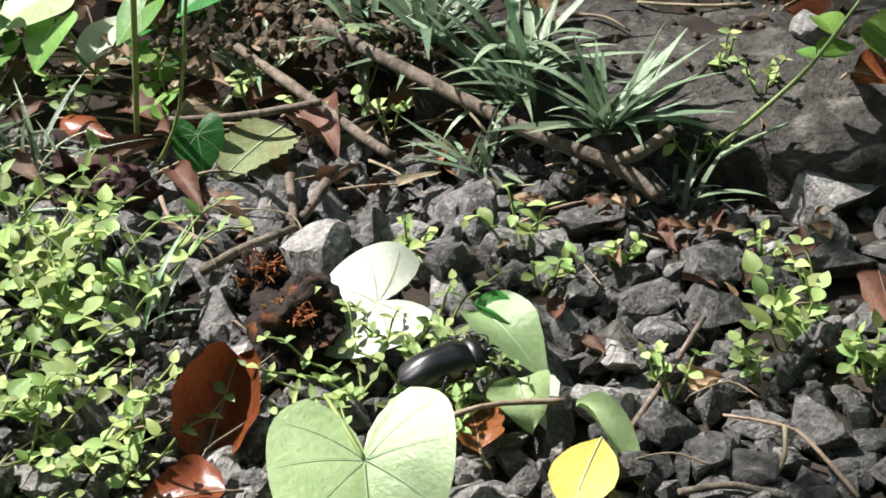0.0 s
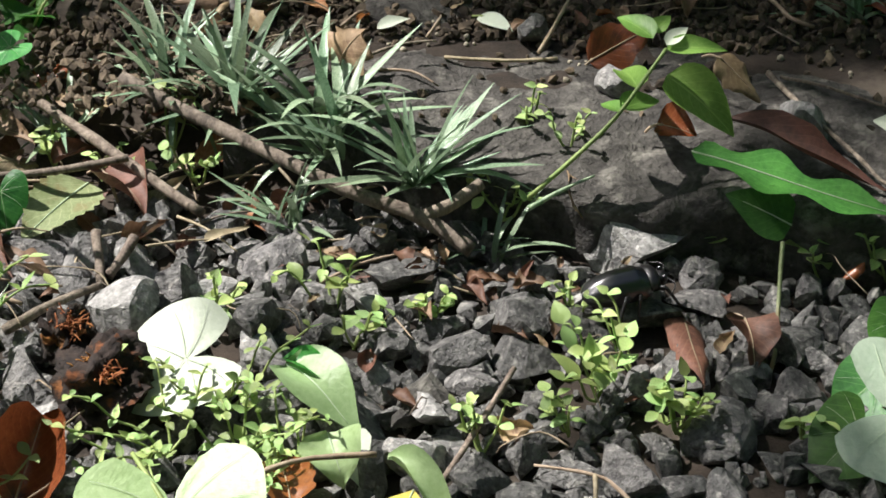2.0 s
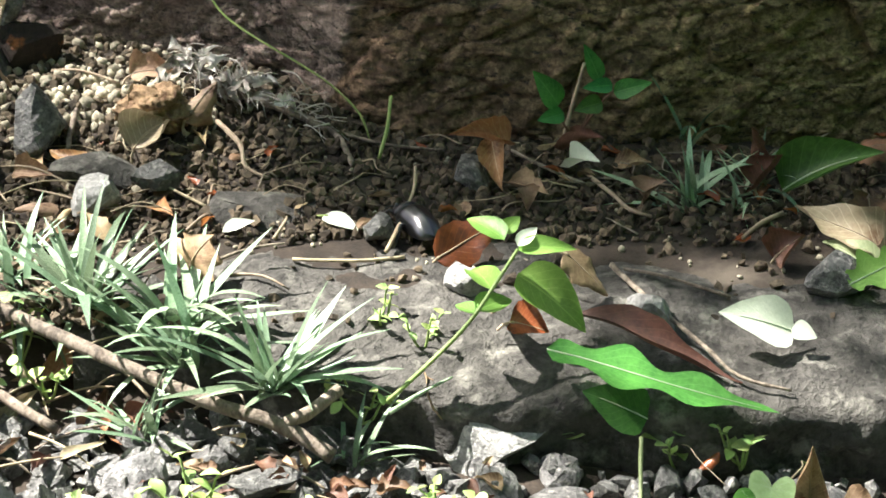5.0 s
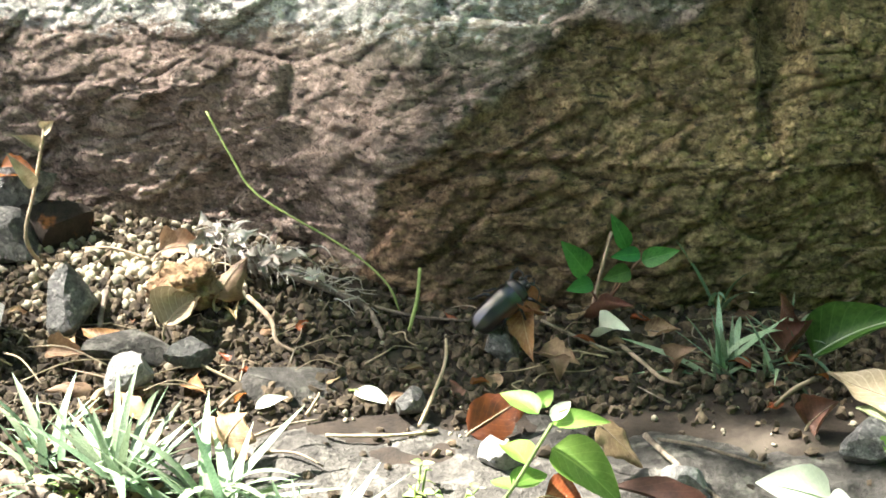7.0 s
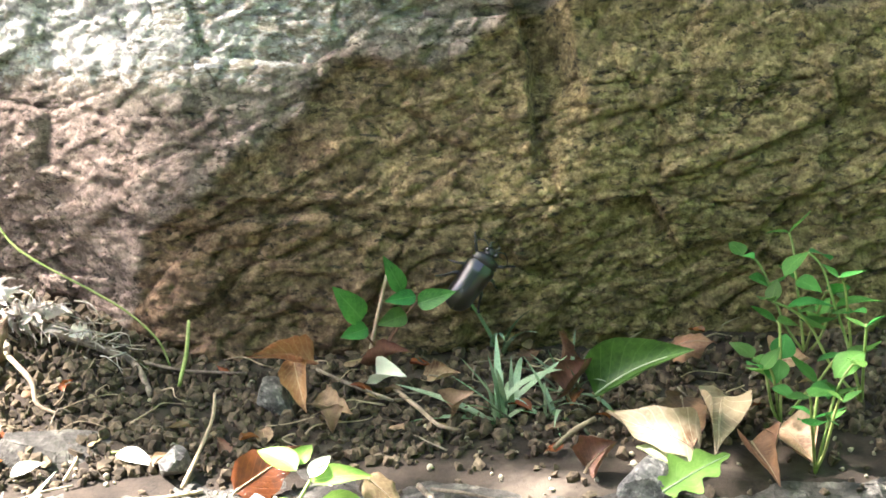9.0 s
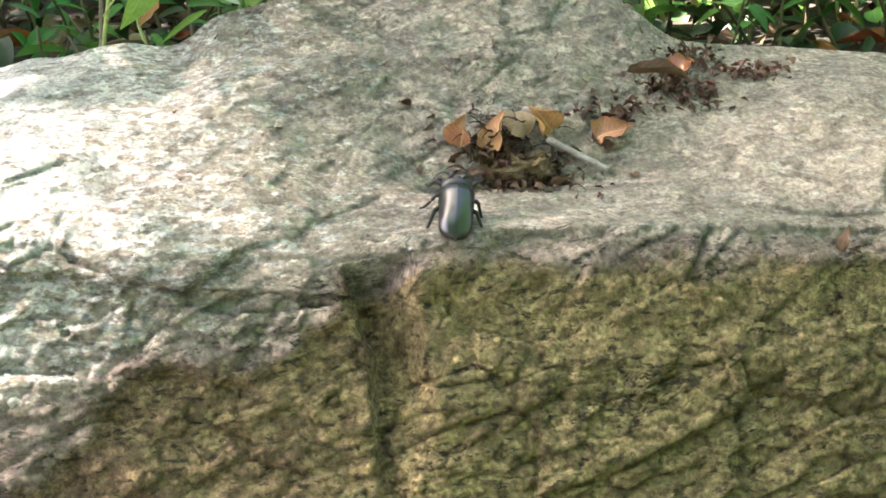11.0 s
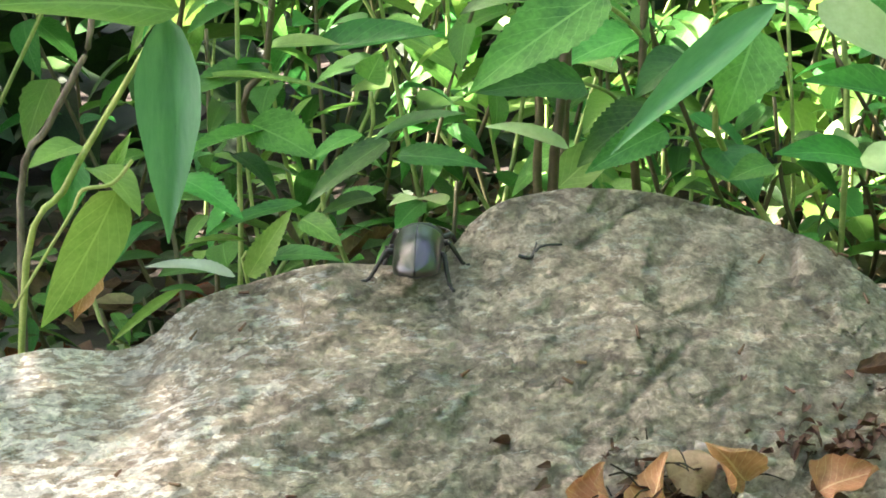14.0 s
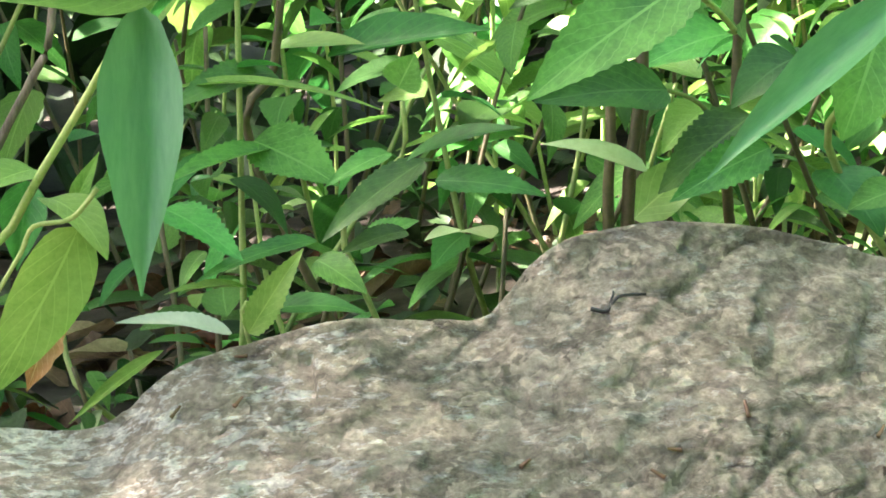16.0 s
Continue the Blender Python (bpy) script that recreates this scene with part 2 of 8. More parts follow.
def rock_material():
    """Weathered boulder: pale grey top, pinkish brown flank, olive algae and painted shade on the damp face."""
    m = mat("weathered_boulder", (0.17, 0.118, 0.092), (0.45, 0.345, 0.285), 38, 420, 0.88, 0.9, 0.0, bump_size=0.004)
    nt = m.node_tree
    L = nt.links.new
    bsdf = nt.nodes["Principled BSDF"]
    base = bsdf.inputs["Base Color"].links[0].from_socket
    coord, xyz = nt.nodes.new("ShaderNodeTexCoord"), nt.nodes.new("ShaderNodeSeparateXYZ")
    L(coord.outputs["Object"], xyz.inputs[0])

    def blend(colour, tint, source, low, high, wobble, scale, most=1.0):
        n = node(nt, "ShaderNodeTexNoise", Scale=scale, Detail=6.0, Roughness=0.65)
        L(coord.outputs["Object"], n.inputs["Vector"])
        k = nt.nodes.new("ShaderNodeMath")
        k.operation = "MULTIPLY_ADD"
        k.inputs[1].default_value = wobble
        L(n.outputs[0], k.inputs[0])
        L(source, k.inputs[2])
        r = nt.nodes.new("ShaderNodeMapRange")
        r.inputs[1].default_value, r.inputs[2].default_value = low + wobble * 0.5, high + wobble * 0.5
        r.inputs[4].default_value = most
        L(k.outputs[0], r.inputs[0])
        x = nt.nodes.new("ShaderNodeMix")
        x.data_type = "RGBA"
        L(r.outputs[0], x.inputs[0])
        L(colour, x.inputs[6])
        if isinstance(tint, tuple):
            x.inputs[7].default_value = (*tint, 1)
        else:
            L(tint, x.inputs[7])
        return x.outputs[2]

    grain = node(nt, "ShaderNodeTexNoise", Scale=210.0, Detail=9.0, Roughness=0.74)
    L(coord.outputs["Object"], grain.inputs["Vector"])

    def two(a, b):
        r = nt.nodes.new("ShaderNodeValToRGB")
        r.color_ramp.elements[0].position, r.color_ramp.elements[1].position = 0.38, 0.62
        r.color_ramp.elements[0].color, r.color_ramp.elements[1].color = (*a, 1), (*b, 1)
        L(grain.outputs[0], r.inputs[0])
        return r.outputs[0]

    algae_shade, bare_lit = nt.nodes.new("ShaderNodeAttribute"), nt.nodes.new("ShaderNodeAttribute")
    algae_shade.attribute_name, bare_lit.attribute_name = "algae_shade", "bare_lit"
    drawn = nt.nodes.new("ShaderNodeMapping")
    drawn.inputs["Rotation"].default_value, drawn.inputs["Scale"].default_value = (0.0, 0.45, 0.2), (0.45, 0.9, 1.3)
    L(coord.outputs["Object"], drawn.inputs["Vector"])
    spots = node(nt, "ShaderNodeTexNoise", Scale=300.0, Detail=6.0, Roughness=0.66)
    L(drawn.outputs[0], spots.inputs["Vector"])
    # rusty brown, then olive algae towards the right, darkened for shade under the broken edge
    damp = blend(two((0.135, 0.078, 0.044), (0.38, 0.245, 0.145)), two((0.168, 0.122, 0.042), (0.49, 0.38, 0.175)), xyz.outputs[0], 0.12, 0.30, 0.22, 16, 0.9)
    c = blend(base, damp, algae_shade.outputs["Fac"], 0.35, 0.75, 0.35, 30, 0.95)
    # bleached grey skin on the top, with thin green lichen; paints sunlight on the left plane
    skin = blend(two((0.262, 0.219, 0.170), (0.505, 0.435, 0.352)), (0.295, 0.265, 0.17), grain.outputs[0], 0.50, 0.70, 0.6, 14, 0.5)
    c = blend(c, skin, bare_lit.outputs["Fac"], 0.30, 0.70, 0.55, 24, 0.97)
    c = blend(c, (0.055, 0.046, 0.034), spots.outputs[0], 0.590, 0.615, 0.09, 34, 0.80)
    # bleached flakes, only on the weathered skin
    pale = nt.nodes.new("ShaderNodeMath")
    pale.operation = "MULTIPLY"
    L(spots.outputs[0], pale.inputs[0])
    L(bare_lit.outputs["Fac"], pale.inputs[1])
    c = blend(c, (0.60, 0.57, 0.49), pale.outputs[0], 0.55, 0.60, -0.35, 60, 0.7)
    # white crust on the left shoulder
    side = nt.nodes.new("ShaderNodeMath")
    side.operation = "MULTIPLY_ADD"
    side.inputs[1].default_value = -1.35
    L(xyz.outputs[0], side.inputs[0])
    L(pale.outputs[0], side.inputs[2])
    c = blend(c, (0.74, 0.72, 0.66), side.outputs[0], 0.20, 0.26, 0.30, 70, 0.85)
    warp = node(nt, "ShaderNodeTexNoise", Scale=40.0, Detail=4.0, Roughness=0.6)
    L(coord.outputs["Object"], warp.inputs["Vector"])
    bend = nt.nodes.new("ShaderNodeMix")
    bend.data_type, bend.blend_type = "RGBA", "LINEAR_LIGHT"
    bend.inputs[0].default_value = 0.014
    L(coord.outputs["Object"], bend.inputs[6])
    L(warp.outputs["Color"], bend.inputs[7])
    sheet = nt.nodes.new("ShaderNodeMapping")
    sheet.inputs["Rotation"].default_value, sheet.inputs["Scale"].default_value = (0.1, 0.35, 0.3), (0.42, 1.0, 1.9)
    L(bend.outputs[2], sheet.inputs["Vector"])
    split = nt.nodes.new("ShaderNodeTexVoronoi")
    split.feature = "DISTANCE_TO_EDGE"
    split.inputs["Scale"].default_value = 44.0
    L(sheet.outputs[0], split.inputs["Vector"])
    thin = nt.nodes.new("ShaderNodeMapRange")
    thin.inputs[1].default_value, thin.inputs[2].default_value, thin.inputs[3].default_value, thin.inputs[4].default_value = 0.0, 0.032, 0.75, 0.0
    L(split.outputs["Distance"], thin.inputs[0])
    some = node(nt, "ShaderNodeTexNoise", Scale=26.0, Detail=4.0, Roughness=0.6)
    L(coord.outputs["Object"], some.inputs["Vector"])
    gate = nt.nodes.new("ShaderNodeMapRange")
    gate.inputs[1].default_value, gate.inputs[2].default_value = 0.55, 0.68
    L(some.outputs[0], gate.inputs[0])
    lines = nt.nodes.new("ShaderNodeMath")
    lines.operation = "MULTIPLY"
    L(thin.outputs[0], lines.inputs[0])
    L(gate.outputs[0], lines.inputs[1])
    x = nt.nodes.new("ShaderNodeMix")
    x.data_type = "RGBA"
    x.inputs[7].default_value = (0.035, 0.03, 0.024, 1)
    L(lines.outputs[0], x.inputs[0])
    L(c, x.inputs[6])
    L(x.outputs[2], bsdf.inputs["Base Color"])
    # pits and splits as relief
    pits = node(nt, "ShaderNodeTexNoise", Scale=240.0, Detail=8.0, Roughness=0.75)
    L(sheet.outputs[0], pits.inputs["Vector"])
    deep = nt.nodes.new("ShaderNodeMath")
    deep.operation = "SUBTRACT"
    L(pits.outputs[0], deep.inputs[0])
    L(lines.outputs[0], deep.inputs[1])
    crest = node(nt, "ShaderNodeTexNoise", Scale=330.0, Detail=8.0, Roughness=0.6)
    crest.noise_type = "RIDGED_MULTIFRACTAL"
    crest.inputs["Lacunarity"].default_value = 2.2
    L(sheet.outputs[0], crest.inputs["Vector"])
    rise = nt.nodes.new("ShaderNodeMath")
    rise.operation = "MULTIPLY_ADD"
    rise.inputs[1].default_value = 0.18
    L(crest.outputs[0], rise.inputs[0])
    L(deep.outputs[0], rise.inputs[2])
    dash = nt.nodes.new("ShaderNodeMapRange")
    dash.inputs[1].default_value, dash.inputs[2].default_value, dash.inputs[4].default_value = 0.58, 0.62, -0.9
    L(spots.outputs[0], dash.inputs[0])
    sunk = nt.nodes.new("ShaderNodeMath")
    L(rise.outputs[0], sunk.inputs[0])
    L(dash.outputs[0], sunk.inputs[1])
    height = sunk.outputs[0]
    # thin flakes that step from one to the next
    for size, amount, spread in ((36.0, 0.28, 0.07), (95.0, 0.50, 0.14), (240.0, 0.70, 0.32)):
        flake = nt.nodes.new("ShaderNodeTexVoronoi")
        flake.inputs["Scale"].default_value = size
        L(sheet.outputs[0], flake.inputs["Vector"])
        level = nt.nodes.new("ShaderNodeSeparateColor")
        L(flake.outputs["Color"], level.inputs[0])
        add = nt.nodes.new("ShaderNodeMath")
        add.operation = "MULTIPLY_ADD"
        add.inputs[1].default_value = amount
        L(level.outputs[0], add.inputs[0])
        L(height, add.inputs[2])
        height = add.outputs[0]
        tone = nt.nodes.new("ShaderNodeMapRange")
        tone.inputs[3].default_value, tone.inputs[4].default_value = 1 - spread, 1 + spread
        L(level.outputs[1], tone.inputs[0])
        tint = nt.nodes.new("ShaderNodeVectorMath")
        tint.operation = "SCALE"
        L(bsdf.inputs["Base Color"].links[0].from_socket, tint.inputs[0])
        L(tone.outputs[0], tint.inputs["Scale"])
        L(tint.outputs[0], bsdf.inputs["Base Color"])
    # mineral specks
    speck = node(nt, "ShaderNodeTexNoise", Scale=520.0, Detail=3.0, Roughness=0.6)
    L(coord.outputs["Object"], speck.inputs["Vector"])
    tone = nt.nodes.new("ShaderNodeMapRange")
    tone.inputs[1].default_value, tone.inputs[2].default_value = 0.35, 0.65
    tone.inputs[3].default_value, tone.inputs[4].default_value = 0.70, 1.30
    L(speck.outputs[0], tone.inputs[0])
    tint = nt.nodes.new("ShaderNodeVectorMath")
    tint.operation = "SCALE"
    L(bsdf.inputs["Base Color"].links[0].from_socket, tint.inputs[0])
    L(tone.outputs[0], tint.inputs["Scale"])
    L(tint.outputs[0], bsdf.inputs["Base Color"])
    relief = node(nt, "ShaderNodeBump", Strength=1.0, Distance=0.0046)
    L(height, relief.inputs["Height"])
    L(relief.outputs[0], bsdf.inputs["Normal"])
    return m


M["rock"] = rock_material()


# ---- builders ----
def part(name, bm, material, parent=None, label="", smooth=True):
    me = bpy.data.meshes.new(name)
    bm.to_mesh(me)
    bm.free()
    if smooth:
        me.polygons.foreach_set("use_smooth", [True] * len(me.polygons))
    me.materials.append(material)
    ob = new(name, me)
    if parent is not None:
        ob.parent = parent
    if label:
        ob["label"] = label
    return ob


def empty(name, m=None):
    ob = new(name)
    ob.empty_display_size = 0.01
    if m is not None:
        ob.matrix_basis = m
    return ob


def shared(name, mesh, parent, m):
    ob = new(name, mesh)
    ob.parent = parent
    ob.matrix_basis = m
    return ob


def mesh_of(name, bm, material, smooth=True):
    me = bpy.data.meshes.new(name)
    bm.to_mesh(me)
    bm.free()
    if smooth:
        me.polygons.foreach_set("use_smooth", [True] * len(me.polygons))
    me.materials.append(material)
    return me


def tube(bm, points, r0, r1=None, sides=7, rough=0.0, seed=0):
    """A round, tapering rod through points, closed at both ends."""
    r1 = r0 if r1 is None else r1
    pts = [Vector(p) for p in points]
    rnd = random.Random(seed)
    fine = []
    for i in range(len(pts) - 1):
        p0, p1, p2, p3 = pts[max(i - 1, 0)], pts[i], pts[i + 1], pts[min(i + 2, len(pts) - 1)]
        for k in range(4):
            t = k / 4
            fine.append(0.5 * (2 * p1 + (p2 - p0) * t + (2 * p0 - 5 * p1 + 4 * p2 - p3) * t * t + (3 * p1 - p0 - 3 * p2 + p3) * t ** 3))
    fine.append(pts[-1])
    rings, ref = [], Vector((0.31, 0.17, 0.93))
    for i, p in enumerate(fine):
        d = (fine[min(i + 1, len(fine) - 1)] - fine[max(i - 1, 0)]).normalized()
        a = d.cross(ref).normalized() if abs(d.dot(ref)) < 0.98 else d.cross(Vector((1, 0, 0))).normalized()
        b = d.cross(a)
        r = (r0 + (r1 - r0) * i / (len(fine) - 1))
        rings.append([bm.verts.new(p + (a * math.cos(q) + b * math.sin(q)) * r * (1 + rough * rnd.uniform(-1, 1)))
                      for q in (2 * math.pi * s / sides for s in range(sides))])
    for one, two in zip(rings, rings[1:]):
        for s in range(sides):
            bm.faces.new((one[s], one[(s + 1) % sides], two[(s + 1) % sides], two[s]))
    bm.faces.new(rings[0][::-1])
    bm.faces.new(rings[-1])


def outline(kind, u):
    """Half width of a leaf at u of its length, 0 to 1, against its greatest half width."""
    if kind == "ovate":
        return math.sin(math.pi * u ** 0.62) ** 0.85 if u < 1 else 0
    if kind == "lance":
        return math.sin(math.pi * u ** 0.72) ** 1.1 if u < 1 else 0
    if kind == "spoon":
        return math.sin(math.pi * u ** 1.25) ** 0.7 if u < 1 else 0
    if kind == "blade":
        return (1 - u ** 3) * min(1, 0.55 + 2 * u)
    if kind == "lobed":
        return math.sin(math.pi * u ** 0.6) ** 0.8 * (0.78 + 0.30 * math.cos(u * 19)) if u < 1 else 0
    if kind == "oblong":
        return math.sin(math.pi * min(u * 0.96 + 0.04, 1)) ** 0.32 if u < 1 else 0
    return math.sin(math.pi * u) ** 0.6 if 0 < u < 1 else 0


def leaf(bm, length, width, kind="ovate", fold=0.2, bend=0.3, twist=0.0, wave=0.0, teeth=0.0, n=10, k=3, seed=0, m=None, curl=0.0, ragged=0.0):
    """A leaf that grows along +y from the origin, its upper side up. bend: radians by which it droops."""
    rnd = random.Random(seed)
    uv = bm.loops.layers.uv.verify()
    ph, ph2 = rnd.uniform(0, 6), rnd.uniform(0, 6)
    grid, y, z = [], 0.0, 0.0
    for i in range(n + 1):
        u = i / n
        a = -bend * u + wave * 0.8 * math.sin(u * 5 + ph)
        if i:
            y, z = y + length / n * math.cos(a), z + length / n * math.sin(a)
        w = max(outline(kind, u), 0.03 if kind != "blade" else 0.02) * width / 2
        if teeth and i % 2:
            w *= 1 - teeth
        if ragged:
            w *= 1 + ragged * noise.noise(Vector((u * 7, seed, 0.3)))
        row = []
        for j in range(-k, k + 1):
            v = j / k
            tw = twist * u + ragged * 1.2 * noise.noise(Vector((u * 2.5, seed, 4.1)))
            px, pz = w * v * (1 - 0.25 * abs(fold) * v * v), abs(v) ** 1.5 * w * fold * 1.3 + wave * width * 0.25 * v * v * math.sin(u * 9 + ph2 + v * 2)
            if curl:
                roll = curl * (0.6 + 0.7 * u) * v
                px, pz = w * math.sin(roll) / (curl * (0.6 + 0.7 * u)), pz + w * (1 - math.cos(roll)) / (curl * (0.6 + 0.7 * u))
            p = Vector((px * math.cos(tw) - pz * math.sin(tw), y, z + px * math.sin(tw) + pz * math.cos(tw)))
            row.append((bm.verts.new(m @ p if m else p), (0.5 + 0.5 * v, u)))
        grid.append(row)
    for i in range(n):
        for j in range(2 * k):
            q = (grid[i][j], grid[i][j + 1], grid[i + 1][j + 1], grid[i + 1][j])
            f = bm.faces.new([c[0] for c in q])
            for loop, c in zip(f.loops, q):
                loop[uv].uv = c[1]


def heart_point(a, share, size, cup, wave, droop, ph, narrow):
    """A point of a heart-shaped leaf: a turn from its tip and a share of the way to its edge."""
    a %= 2 * math.pi
    s = min(a, 2 * math.pi - a) / math.pi
    edge = 0.66 - 0.16 * s ** 0.5 * (1 - s) * 2 + 0.12 * math.exp(-(s / 0.10) ** 2)
    edge *= 1.0 if s < 0.86 else 1 - 0.85 * ((s - 0.86) / 0.14) ** 1.2
    edge *= 1 - 0.10 * math.exp(-((s - 0.5) / 0.2) ** 2)
    d = size * edge * share
    x, y = math.sin(a) * d * narrow, math.cos(a) * d * (1.0 if s < 0.5 else 1 - 0.45 * (2 * s - 1))
    rr = d / size
    z = size * (cup * abs(x / size) ** 1.3 - droop * rr * rr * (0.4 + 0.6 * max(0, math.cos(a))) + wave * rr * math.sin(3 * a + ph) * rr
                + 0.022 * abs(math.sin(3.5 * a)) * rr * (1.2 - share))
    return Vector((x, y, z))


def heart_leaf(bm, size, cup=0.15, wave=0.08, droop=0.25, seed=0, narrow=1.0):
    """A heart-shaped leaf round its stalk's end at the origin, its tip towards +y."""
    rnd = random.Random(seed)
    uv = bm.loops.layers.uv.verify()
    ph = rnd.uniform(0, 6)
    n, rings = 56, 8
    mid = bm.verts.new((0, 0, 0))
    rows = []
    for r in range(1, rings + 1):
        row = []
        for i in range(n):
            p = heart_point(2 * math.pi * i / n, r / rings, size, cup, wave, droop, ph, narrow)
            row.append((bm.verts.new(p), (0.5 + p.x / size / 1.3, 0.42 + p.y / size / 1.3)))
        rows.append(row)
    for i in range(n):
        j = (i + 1) % n
        f = bm.faces.new((mid, rows[0][j][0], rows[0][i][0]))
        for loop, c in zip(f.loops, ((0.5, 0.42), rows[0][j][1], rows[0][i][1])):
            loop[uv].uv = c
        for r in range(rings - 1):
            q = (rows[r][i], rows[r][j], rows[r + 1][j], rows[r + 1][i])
            f = bm.faces.new([c[0] for c in q])
            for loop, c in zip(f.loops, q):
                loop[uv].uv = c[1]


def stone(bm, size, seed, cuts=9, rough=0.05, detail=2, at=(0, 0, 0), low=0.36):
    """A broken stone: a ball cut flat on many sides, a little rough."""
    rnd = random.Random(seed)
    made = bmesh.ops.create_icosphere(bm, subdivisions=detail, radius=1.0)["verts"]
    planes = []
    for _ in range(cuts):
        d = Vector((rnd.gauss(0, 1), rnd.gauss(0, 1), rnd.gauss(0, 1))).normalized()
        planes.append((d, rnd.uniform(low, 0.62)))
    for v in made:
        p = v.co.copy()
        for d, h in planes:
            over = p.dot(d) - h
            if over > 0:
                p -= d * over
        p *= 1 + rough * noise.noise(p * 2.6 + Vector((seed, 0, 0))) + rough * 0.5 * noise.noise(p * 6 + Vector((0, seed, 0)))
        v.co = Vector((p.x * size[0], p.y * size[1], p.z * size[2])) + Vector(at)


def ball(detail):
    bm = bmesh.new()
    bmesh.ops.create_icosphere(bm, subdivisions=detail, radius=1.0)
    out = np.array([v.co[:] for v in bm.verts]), np.array([[v.index for v in f.verts] for f in bm.faces])
    bm.free()
    return out


def many_stones(name, rows, material, detail=1, cuts=6, smooth=False):
    """One mesh of many small stones: rows of place and size."""
    co, tri = ball(detail)
    gen = np.random.RandomState(5)
    verts, faces = [], []
    for i, (at, size) in enumerate(rows):
        p = co.copy()
        for _ in range(cuts):
            d = gen.normal(size=3)
            d /= np.linalg.norm(d)
            p -= np.outer(np.maximum(p @ d - gen.uniform(0.32, 0.6), 0), d)
        turn = Euler(gen.uniform(0, 6.28, 3)).to_matrix()
        p = (p * np.array([1.0, gen.uniform(0.65, 1.0), gen.uniform(0.55, 0.9)])) @ np.array(turn) * size * 1.2 * (1 + gen.uniform(-0.06, 0.06, (len(p), 1)))
        verts.append(p + np.array(at))
        faces.append(tri + i * len(co))
    me = bpy.data.meshes.new(name)
    me.from_pydata(np.concatenate(verts).tolist(), [], np.concatenate(faces).tolist())
    me.polygons.foreach_set("use_smooth", [smooth] * len(me.polygons))
    me.materials.append(material)
    return new(name, me)


def smooth_at(x, xs, ys, span=0.012):
    """A soft curve through a few heights."""
    return float(np.mean([np.interp(x + d * span, xs, ys) for d in (-1, -0.5, 0, 0.5, 1)]))


# ---- ground ----
def ground_z(x, y):
    """Gravel in front, raised soil bed behind the edging slab, a higher bank behind the boulder."""
    edge = 0.075 if x > 0.02 else 0.075 + (0.02 - x) * 0.5
    z = 0.036 * min(max((y - edge) / 0.05, 0), 1)
    z += 0.012 * min(max((y - 0.22) / 0.1, 0), 1)
    bank = min(max((y - 0.47) / 0.07, 0), 1)
    z += bank * bank * (3 - 2 * bank) * 0.175
    fade = 1 / (1 + (abs(x) + abs(y)) * 0.3)
    z += fade * (0.006 * noise.noise(Vector((x * 14, y * 14, 0.3))) + 0.003 * noise.noise(Vector((x * 45, y * 45, 2.3))))
    return z


def build_ground():
    def axis(lo, hi, step):
        a = list(np.arange(lo, hi, step))
        far = [0.04 * 1.45 ** i for i in range(1, 20)]
        return sorted([lo - f for f in far] + a + [hi + f for f in far])
    xs, ys = axis(-0.35, 0.75, 0.006), axis(-0.25, 0.85, 0.006)
    verts = [(x, y, ground_z(x, y)) for y in ys for x in xs]
    w = len(xs)
    faces = [(j * w + i, j * w + i + 1, (j + 1) * w + i + 1, (j + 1) * w + i) for j in range(len(ys) - 1) for i in range(w - 1)]
    me = bpy.data.meshes.new("ground")
    me.from_pydata(verts, [], faces)
    me.polygons.foreach_set("use_smooth", [True] * len(me.polygons))
    me.materials.append(M["earth"])
    return tagged(new("ground", me), "dark damp earth under gravel and a raised planting bed", "ground", kind="structure")


ground = build_ground()


# ---- boulder ----
BASE = ((-0.30, -0.10, -0.05, 0.045, 0.08, 0.11, 0.20, 0.40, 0.80), (0.50, 0.405, 0.372, 0.328, 0.288, 0.264, 0.256, 0.25, 0.25))
EDGE_Y = ((-0.30, -0.10, 0.05, 0.11, 0.20, 0.26, 0.48, 0.80), (0.52, 0.44, 0.355, 0.33, 0.315, 0.31, 0.31, 0.31))
EDGE_Z = ((-0.30, 0.0, 0.108, 0.186, 0.264, 0.315, 0.388, 0.48, 0.80), (0.19, 0.228, 0.228, 0.214, 0.206, 0.212, 0.207, 0.202, 0.19))
DIP_Z = ((-0.30, 0.0, 0.12, 0.20, 0.27, 0.31, 0.38, 0.44, 0.52, 0.80), (0.20, 0.238, 0.248, 0.240, 0.231, 0.219, 0.217, 0.224, 0.228, 0.21))
RIDGE_Z = ((-0.30, 0.05, 0.147, 0.161, 0.176, 0.192, 0.209, 0.216, 0.222, 0.227, 0.234, 0.241, 0.25, 0.268, 0.285, 0.297, 0.302, 0.308, 0.316, 0.325, 0.34, 0.357, 0.37, 0.382, 0.39, 0.402, 0.415, 0.437, 0.457, 0.487, 0.518, 0.80),
           (0.18, 0.245, 0.269, 0.269, 0.273, 0.274, 0.2715, 0.2745, 0.279, 0.2825, 0.2853, 0.2867, 0.2885, 0.291, 0.2888, 0.2868, 0.291, 0.2975, 0.3028, 0.3052, 0.3065, 0.3045, 0.3013, 0.2973, 0.2945, 0.289, 0.280, 0.2615, 0.257, 0.254, 0.250, 0.22))


